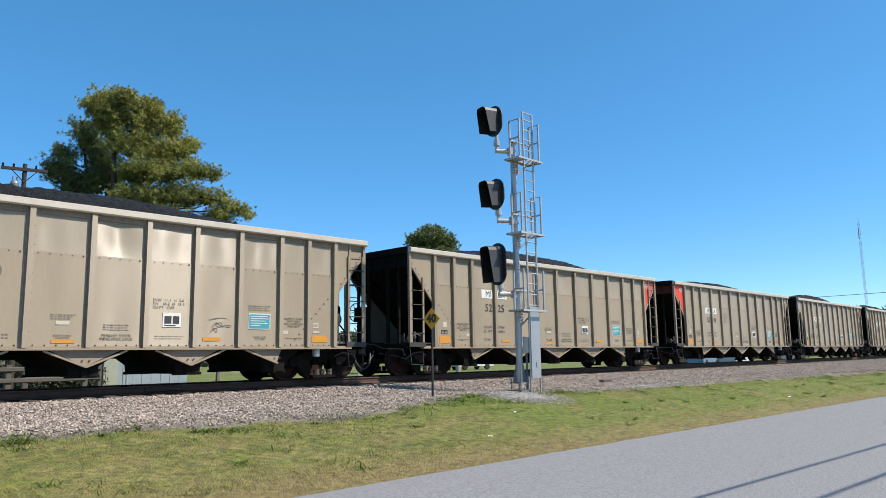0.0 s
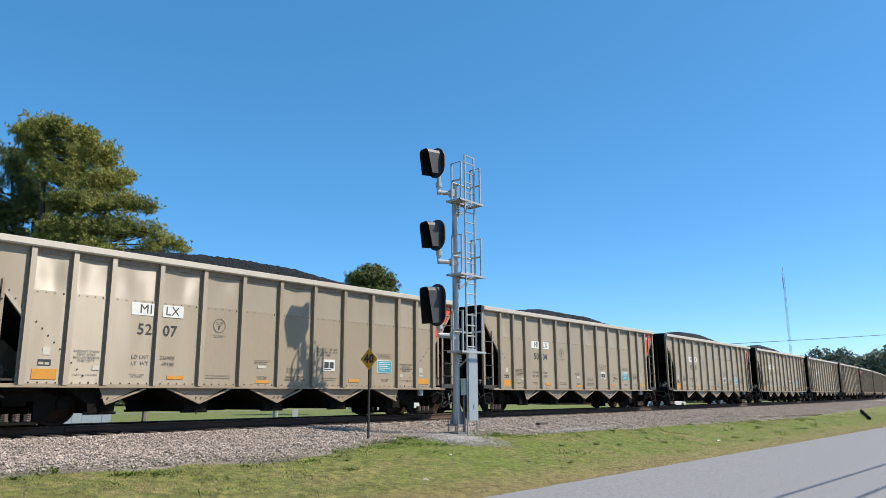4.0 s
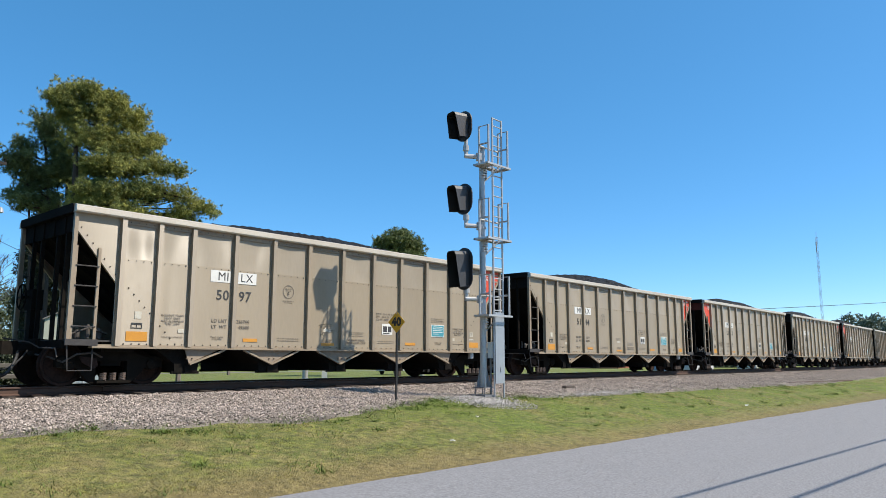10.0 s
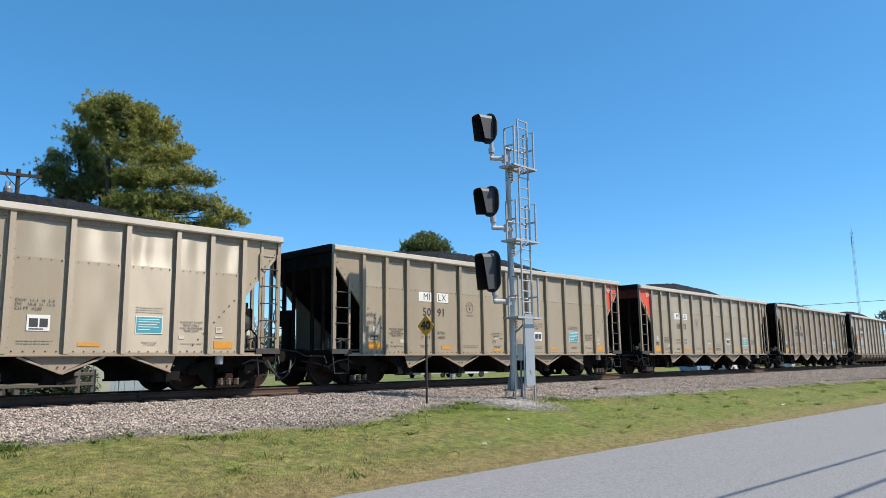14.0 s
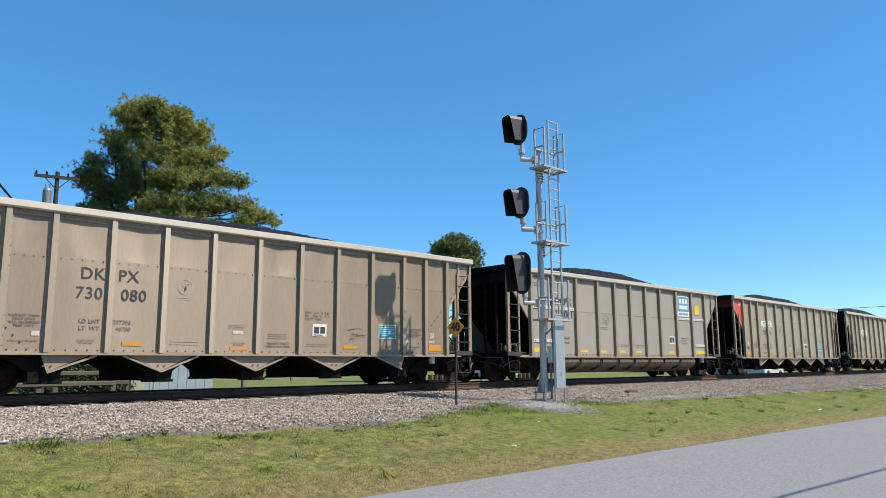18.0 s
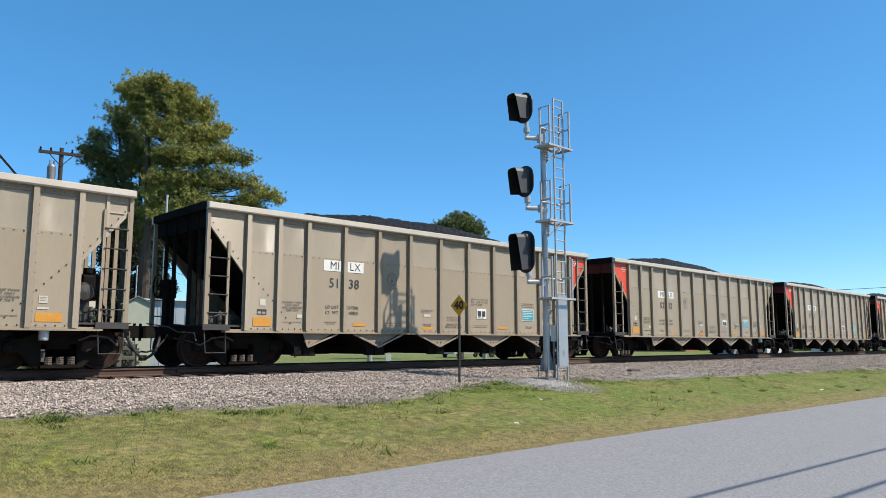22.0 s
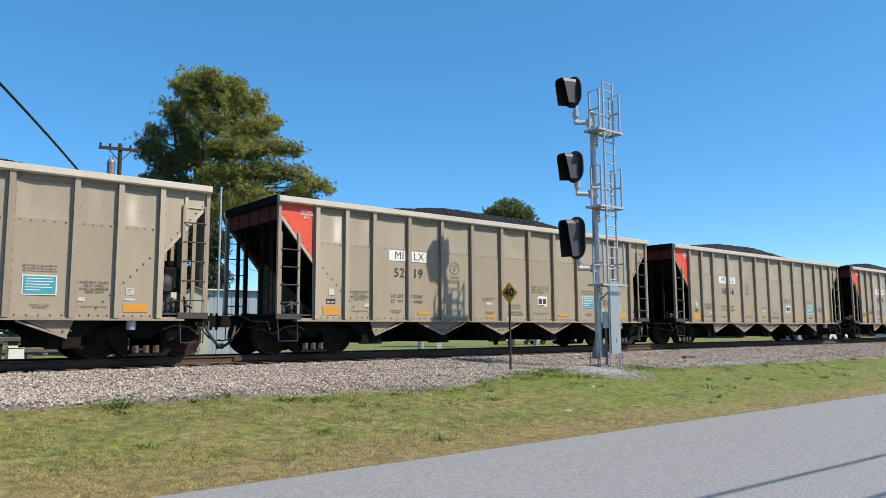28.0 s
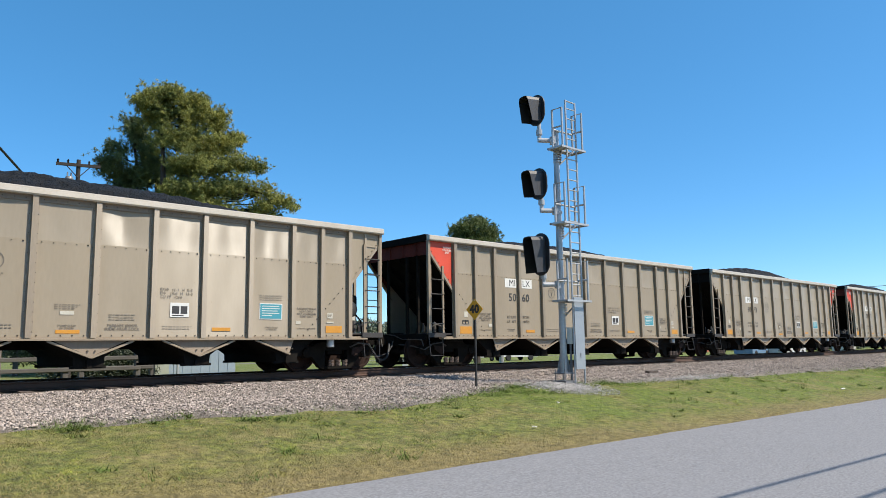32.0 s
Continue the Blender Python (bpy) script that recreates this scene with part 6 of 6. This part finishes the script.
TWIG = mat("grey_twigs", (0.18, 0.148, 0.123), (0.123, 0.0984, 0.082), rough=0.9, scale=3)
for az, dist, h, s in ((79, 48, 8.5, 41), (85, 55, 8.5, 42), (58, 70, 7, 43), (92, 50, 8, 44), (61.5, 47, 6.0, 45), (75.4, 46, 8.5, 46), (78, 52, 9.0, 47)):
    bare_tree(az, dist, h, s)


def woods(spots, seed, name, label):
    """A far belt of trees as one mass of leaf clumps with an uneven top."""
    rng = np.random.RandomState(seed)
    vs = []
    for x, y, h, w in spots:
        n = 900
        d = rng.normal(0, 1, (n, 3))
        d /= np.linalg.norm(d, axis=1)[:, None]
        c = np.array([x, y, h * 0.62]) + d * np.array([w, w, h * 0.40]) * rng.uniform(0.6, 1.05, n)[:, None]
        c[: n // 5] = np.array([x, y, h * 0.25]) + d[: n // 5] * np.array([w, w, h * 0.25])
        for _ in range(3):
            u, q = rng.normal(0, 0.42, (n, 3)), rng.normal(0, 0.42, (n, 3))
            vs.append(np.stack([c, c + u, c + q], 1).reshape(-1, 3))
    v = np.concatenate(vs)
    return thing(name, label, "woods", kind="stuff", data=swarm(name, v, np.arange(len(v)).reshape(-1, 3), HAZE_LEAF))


rw = random.Random(12)
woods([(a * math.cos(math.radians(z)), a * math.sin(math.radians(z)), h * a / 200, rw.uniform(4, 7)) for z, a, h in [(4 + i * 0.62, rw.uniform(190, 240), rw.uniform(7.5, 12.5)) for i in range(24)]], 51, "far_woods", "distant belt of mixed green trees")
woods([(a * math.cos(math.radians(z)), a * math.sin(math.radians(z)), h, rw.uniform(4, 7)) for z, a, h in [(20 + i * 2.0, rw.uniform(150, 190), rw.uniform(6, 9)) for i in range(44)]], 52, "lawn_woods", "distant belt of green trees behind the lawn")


# ---- poles, wires, tower ----
def utility_pole(x, y, h, turn, extras):
    p = thing("utility_pole", "brown timber utility pole with a crossarm", "utility pole", at=pose(x, y, ground_z(x, y), 0, 0, turn))
    part("pole", Geo().rod((0, 0, -0.3), (0, 0, h + 0.25), 0.13, 12, 0.085).mesh("pole", POLE), p)
    g = Geo().box(-0.85, 0.85, -0.13, -0.03, h - 0.06, h + 0.06)
    g.rod((-0.5, -0.08, h), (0, -0.1, h - 0.55), 0.02, 6).rod((0.5, -0.08, h), (0, -0.1, h - 0.55), 0.02, 6)
    part("crossarm", g.mesh("crossarm", POLE), p)
    for x2 in (-0.78, -0.4, 0.4, 0.78):
        part("insulator", Geo().lathe([(0.02, h + 0.05), (0.05, h + 0.09), (0.03, h + 0.13), (0.05, h + 0.17), (0.01, h + 0.22)], "z", 10, (x2, -0.08, 0)).mesh("insulator", TRUCK), p)
    if extras:
        part("transformer", Geo().lathe([(0.02, h - 1.25), (0.16, h - 1.22), (0.17, h - 0.62), (0.13, h - 0.52), (0.02, h - 0.50)], "z", 18, (-0.33, -0.05, 0)).rod((-0.40, -0.05, h - 0.52), (-0.40, -0.05, h - 0.32), 0.03, 8).rod((-0.26, -0.05, h - 0.52), (-0.26, -0.05, h - 0.34), 0.03, 8).mesh("transformer", GALV_DULL), p, "grey drum transformer")
        part("street_light", Geo().tube([(0.1, 0, h - 2.2), (0.4, -0.3, h - 1.95), (0.75, -0.6, h - 1.95)], 0.03, 8).lathe([(0.02, h - 2.15), (0.11, h - 2.12), (0.08, h - 1.95), (0.02, h - 1.9)], "z", 12, (0.78, -0.62, 0)).mesh("street_light", GALV), p)
    return p


utility_pole(8.9, 32.9, 9.2, -15, True)


def wire(a, b, sag, r, n=24):
    pts = []
    for i in range(n + 1):
        u = i / n
        pts.append((a[0] + (b[0] - a[0]) * u, a[1] + (b[1] - a[1]) * u, a[2] + (b[2] - a[2]) * u - 4 * sag * u * (1 - u)))
    return thing("overhead_cable", "black overhead cable strung between timber poles", "cable", data=Geo().tube(pts, r, 6).mesh("overhead_cable", CABLE))


def roadside_y(x):
    return -1.71 - 0.043 * (x - 15)


for x in (-45.0, -7.4, 38.0):
    utility_pole(x, roadside_y(x), 7.4, 88, False)
for a, b in ((-45.0, -7.4), (-7.4, 38.0)):
    for off, z in ((0.43, 7.62), (-0.43, 7.42)):
        wire((a, roadside_y(a) + off, z), (b, roadside_y(b) + off, z), 0.12, 0.03)
wire((8.95, 32.75, 6.35), (-7.4, roadside_y(-7.4), 7.3), -0.85, 0.035)
wire((8.95, 32.85, 8.35), (26.0, 52.0, 8.6), 0.5, 0.012)
wire((8.95, 32.85, 6.75), (26.0, 50.0, 5.6), 0.4, 0.012)
wire((8.95, 32.85, 8.3), (-30.0, 40.0, 8.0), 0.6, 0.012)
wire((8.95, 32.85, 7.2), (-30.0, 44.0, 6.0), 0.6, 0.012)
utility_pole(150.0, 21.0, 11.6, 60, False)
utility_pole(110.0, 60.0, 8.6, 60, False)
wire((150, 21, 12.0), (110, 60, 9.1), 0.15, 0.04)


def radio_tower(x, y, h):
    t = thing("radio_tower", "slender red and white lattice radio tower far away", "tower", at=pose(x, y, 0))
    legs = [(0.42 * math.cos(a), 0.42 * math.sin(a)) for a in (0.3, 2.4, 4.5)]
    n = 26
    for k, (c, s) in enumerate(legs):
        part("leg", Geo().rod((c, s, 0), (c * 0.75, s * 0.75, h), 0.034, 5).mesh("leg", GALV), t)
    for k in range(3):
        g = Geo()
        (c, s), (c2, s2) = legs[k], legs[(k + 1) % 3]
        for i in range(n):
            z0, z1 = h * i / n, h * (i + 1) / n
            g.rod((c, s, z0), (c2, s2, z1), 0.022, 4).rod((c, s, z1), (c2, s2, z1), 0.022, 4)
        part("bracing", g.mesh("bracing", TOWERRED if k == 1 else GALV), t)
    part("antenna", Geo().rod((0, 0, h), (0, 0, h + 2), 0.06, 5).box(-0.9, -0.6, -0.15, 0.15, h - 5, h - 1.5).mesh("antenna", GALV), t)


TOWERRED = mat("faded_red_steel", (0.50, 0.37, 0.34), (0.42, 0.31, 0.28), rough=0.6)
radio_tower(270 * math.cos(math.radians(14.55)), 270 * math.sin(math.radians(14.55)), 42.0)


# ---- behind the track ----
SHED_ROOF = mat("grey_roof_metal", (0.213, 0.205, 0.18), (0.164, 0.156, 0.139), rough=0.6, scale=2, fine=20)
def shed(x, y, turn):
    s = thing("metal_shed", "pale blue-grey metal shed with a flat white roof", "shed", at=pose(x, y, ground_z(x, y), 0, 0, turn))
    w, d, h = 1.95, 1.6, 3.42
    g = Geo().box(-w, w, -d, d, -0.1, h)
    part("wall", g.mesh("wall", SHED), s)
    for i in range(9):
        part("wall_panel", once("wallpanel", lambda: Geo().box(-0.18, 0.18, -d - 0.02, -d, 0.0, h - 0.02).mesh("wall_panel", SHED)), s, at=pose(-w + 0.25 + i * 0.43, 0, 0))
    for q in (-1, 1):
        part("roof", Geo().extrude([(-w - 0.2, q * (d + 0.2), h - 0.02), (-w - 0.2, 0, h + 0.06), (-w - 0.2, 0, h + 0.12), (-w - 0.2, q * (d + 0.2), h + 0.05)], (2 * w + 0.4, 0, 0)).mesh("roof", WHITE), s)
    for q in (-1, 1):
        part("gable", Geo().extrude([(q * w, -d, h), (q * w, d, h), (q * w, 0, h + 0.06)], (-q * 0.04, 0, 0)).mesh("gable", SHED), s)
    return s


shed(16.0, 37.3, -16)


def gable_shed(x, y, turn):
    s = thing("garden_shed", "small pale olive shed with a grey gabled roof", "shed", at=pose(x, y, ground_z(x, y), 0, 0, turn))
    w, d, h = 0.66, 0.65, 3.08
    part("wall", Geo().extrude([(-w, -d, -0.1), (w, -d, -0.1), (w, -d, h), (0, -d, h + 0.34), (-w, -d, h)], (0, 2 * d, 0)).mesh("wall", OLIVE), s)
    for q in (-1, 1):
        part("roof", Geo().extrude([(q * (w + 0.08), -d - 0.1, h - 0.03), (0, -d - 0.1, h + 0.35), (0, -d - 0.1, h + 0.40), (q * (w + 0.08), -d - 0.1, h + 0.02)], (0, 2 * d + 0.2, 0)).mesh("roof", SHED_ROOF), s)
    part("door", Geo().box(-0.05, 0.5, -d - 0.03, -d, 0.1, 2.1).mesh("door", OLIVE), s)


OLIVE = mat("pale_olive_paint", (0.42, 0.43, 0.34), (0.34, 0.35, 0.28), rough=0.6, scale=2, fine=20)
gable_shed(13.2, 35.0, -20)


def fence(x, y, turn, n):
    f = thing("rail_fence", "grey weathered timber post and rail fence", "fence", at=pose(x, y, ground_z(x, y), 0, 0, turn))
    for i in range(n + 1):
        part("post", once("fpost", lambda: Geo().bevelled(-0.1, 1.25, -0.09, 0.09, -0.09, 0.09, 0.02).mesh("post", GREYWOOD)), f, at=pose(i * 2.4, 0, 0, 0, -90, 0))
    for i in range(n):
        for z in (0.35, 0.75, 1.1):
            part("fence_rail", once("frail", lambda: Geo().bevelled(0, 2.4, -0.03, 0.03, -0.07, 0.07, 0.02).mesh("fence_rail", GREYWOOD)), f, at=pose(i * 2.4, -0.11, z))


fence(2.2, 25.6, 6, 3)
fence(7.9, 27.6, -3, 1)


def parked_car(x, y, turn, paint, label):
    c = thing("parked_car", label, "car", at=pose(x, y, ground_z(x, y), 0, 0, turn))
    prof = [(-2.2, 0.35), (-2.2, 0.85), (-1.5, 0.95), (-0.95, 1.40), (0.75, 1.42), (1.5, 0.98), (2.15, 0.80), (2.2, 0.35)]
    part("body", Geo().extrude([(px, -0.85, pz) for px, pz in prof], (0, 1.7, 0)).mesh("body", paint), c)
    part("window", Geo().extrude([(-1.25, -0.86, 0.98), (-0.88, -0.86, 1.34), (0.68, -0.86, 1.36), (1.25, -0.86, 0.99)], (0, 1.72, 0)).mesh("window", GLASS), c)
    for px in (-1.35, 1.35):
        for py in (-0.8, 0.8):
            part("wheel", once("carwheel", lambda: Geo().lathe([(0.02, -0.1), (0.26, -0.1), (0.32, -0.06), (0.32, 0.06), (0.26, 0.1), (0.02, 0.1)], "y", 16).mesh("wheel", TYRE)), c, at=pose(px, py, 0.32))


BLUECAR = mat("blue_car_paint", (0.164, 0.262, 0.41), rough=0.25)
SILVER = mat("silver_car_paint", (0.41, 0.418, 0.435), rough=0.3, metal=0.4)
for az, dist, turn, paint, label in ((45.4, 70, 10, SILVER, "silver parked car past the lawn"), (42.5, 72, -10, CARPAINT, "white parked car past the lawn"), (25.3, 75, 5, BLUECAR, "blue parked car past the track"), (23.0, 78, 0, CARPAINT, "white parked car past the track"), (19.5, 80, 15, CARPAINT, "white parked car past the track")):
    parked_car(dist * math.cos(math.radians(az)), dist * math.sin(math.radians(az)), turn, paint, label)


def low_house(x, y, turn, w, wall, label):
    h = thing("house", label, "house", at=pose(x, y, ground_z(x, y), 0, 0, turn))
    part("wall", Geo().box(-w, w, -4, 4, -0.2, 2.7).mesh("wall", wall), h)
    for q in (-1, 1):
        part("roof", Geo().extrude([(-w - 0.4, q * 4.5, 2.55), (-w - 0.4, 0, 4.4), (-w - 0.4, 0, 4.55), (-w - 0.4, q * 4.5, 2.75)], (2 * w + 0.8, 0, 0)).mesh("roof", ROOF), h)
    for i in range(int(w * 2 / 3)):
        win = part("window", Geo().box(-0.5, 0.5, -4.03, -4.0, 1.0, 2.1).mesh("window", GLASS), h, at=pose(-w + 1.5 + 3 * i, 0, 0))
        part("window_frame", Geo().box(-0.58, -0.5, -4.06, -4.0, 0.92, 2.18).box(0.5, 0.58, -4.06, -4.0, 0.92, 2.18).box(-0.5, 0.5, -4.06, -4.0, 2.1, 2.18).box(-0.5, 0.5, -4.06, -4.0, 0.92, 1.0).mesh("window_frame", WHITE), win)


ROOF = mat("brown_roof_shingle", (0.164, 0.123, 0.0984), (0.107, 0.082, 0.0656), rough=0.9, scale=2)
low_house(115, 66, 20, 7, BRICKRED, "low red-brick house past the track")
low_house(175, 24, -60, 7, WHITE, "low white house by the far road")
low_house(190, 34, -60, 8, BRICKRED, "low red-brick house by the far road")

path_mesh = Geo().box(-60, 60, 0, 2.0, -0.1, 0.04).mesh("path", PATHWAY)
thing("path", "worn grey path across the far lawn", "path", at=pose(60, 68, 0.30, 0, 0, 0), kind="structure", data=path_mesh)
thing("marker_sign", "small white marker sign in the lawn", "sign", at=pose(24.5, 30.2, ground_z(24.5, 30.2), 0, 0, -40), data=Geo().box(-0.14, 0.14, -0.02, 0.02, 0.15, 0.75).box(-0.03, 0.03, -0.02, 0.02, -0.2, 0.15).mesh("marker_sign", WHITE))
for az, dist, h in ((52.4, 30, 1.0), (43.5, 34, 1.0)):
    x, y = dist * math.cos(math.radians(az)), dist * math.sin(math.radians(az))
    thing("marker_post", "short grey utility marker post in the lawn", "post", at=pose(x, y, ground_z(x, y)), data=Geo().rod((0, 0, -0.2), (0, 0, h), 0.11, 12).rod((0, 0, h), (0, 0, h + 0.05), 0.13, 12).mesh("marker_post", GALV))
thing("tall_pole", "tall pale steel pole behind the track", "pole", at=pose(10.9, 26.6, ground_z(10.9, 26.6)), data=Geo().rod((0, 0, -0.2), (0, 0, 6.7), 0.038, 10).rod((0, 0, 6.7), (0, 0, 6.78), 0.05, 10).mesh("tall_pole", GALV))
thing("vent_pipe", "tall pale pipe standing beside a shed", "pipe", at=pose(15.06, 40.3, ground_z(15.06, 40.3)), data=Geo().rod((0, 0, -0.2), (0, 0, 5.4), 0.03, 10).rod((0, 0, 5.4), (0, 0, 5.5), 0.04, 10).mesh("vent_pipe", GALV))


def wheeled_bin(x, y, turn):
    b = thing("wheeled_bin", "black plastic wheeled rubbish bin beside a fence", "rubbish bin", at=pose(x, y, ground_z(x, y), 0, 0, turn))
    v = [(sx * w, sy * w * 1.1, z) for z, w in ((0.08, 0.21), (0.98, 0.27)) for sx, sy in ((-1, -1), (1, -1), (1, 1), (-1, 1))]
    part("body", Geo().add(v, [(3, 2, 1, 0), (4, 5, 6, 7), (0, 1, 5, 4), (1, 2, 6, 5), (2, 3, 7, 6), (3, 0, 4, 7)]).mesh("body", CABLE), b)
    part("lid", Geo().extrude([(-0.29, -0.33, 0.98), (-0.29, 0.34, 0.98), (-0.29, 0.34, 1.06), (-0.29, -0.2, 1.05)], (0.58, 0, 0)).mesh("lid", SIGBLACK), b)
    for q in (-0.23, 0.23):
        part("wheel", Geo().rod((q - 0.03, 0.22, 0.1), (q + 0.03, 0.22, 0.1), 0.1, 12).mesh("wheel", TYRE), b)
    part("sticker", Geo().lathe([(0.005, -0.30), (0.06, -0.30), (0.06, -0.29), (0.005, -0.29)], "y", 14, (0.1, 0, 0.75)).mesh("sticker", WHITE), b, "round white sticker")


wheeled_bin(3.35, 24.2, -8)
thing("storage_box", "white plastic storage box beside a bin", "box", at=pose(4.0, 24.6, ground_z(4.0, 24.6)), data=Geo().bevelled(-0.2, 0.2, -0.25, 0.25, 0, 0.85, 0.03).box(-0.22, 0.22, -0.27, 0.27, 0.86, 0.92).mesh("storage_box", WHITE))


# ---- what moves ----
def travelled(t):
    """Metres that the train has gone at t seconds."""
    return 10.46988 * t + 0.0102212 * t * t - 0.00014258 * t ** 3 + 0.0045 - 0.06 * (1 + math.tanh((t - 20.5) / 1.5))


def motions():
    times = range(33)
    for i, car in enumerate(CARS):
        rows = []
        for t in times:
            x, y, a = on_track(-1.67 + 16.18 * i + HALF - travelled(t))
            rows.append((t, pose(x, y, RAIL_Z, 0, 0, math.degrees(a))))
        walk(car, rows)
    # every wheelset of one side of a truck turns alike: key one, and let the others use its keys
    first = {}
    for w in WHEELSETS:
        x = round(w.location.x, 2)
        if x not in first:
            walk(w, [(k / 30, pose(x, 0, 0.457, 0, -math.degrees(travelled(k / 30) / 0.457), 0)) for k in range(961)])
            first[x] = w
        else:
            w.rotation_mode = "QUATERNION"
            w.animation_data_create()
            w.animation_data.action = first[x].animation_data.action
            w.animation_data.action_slot = first[x].animation_data.action_slot


motions()
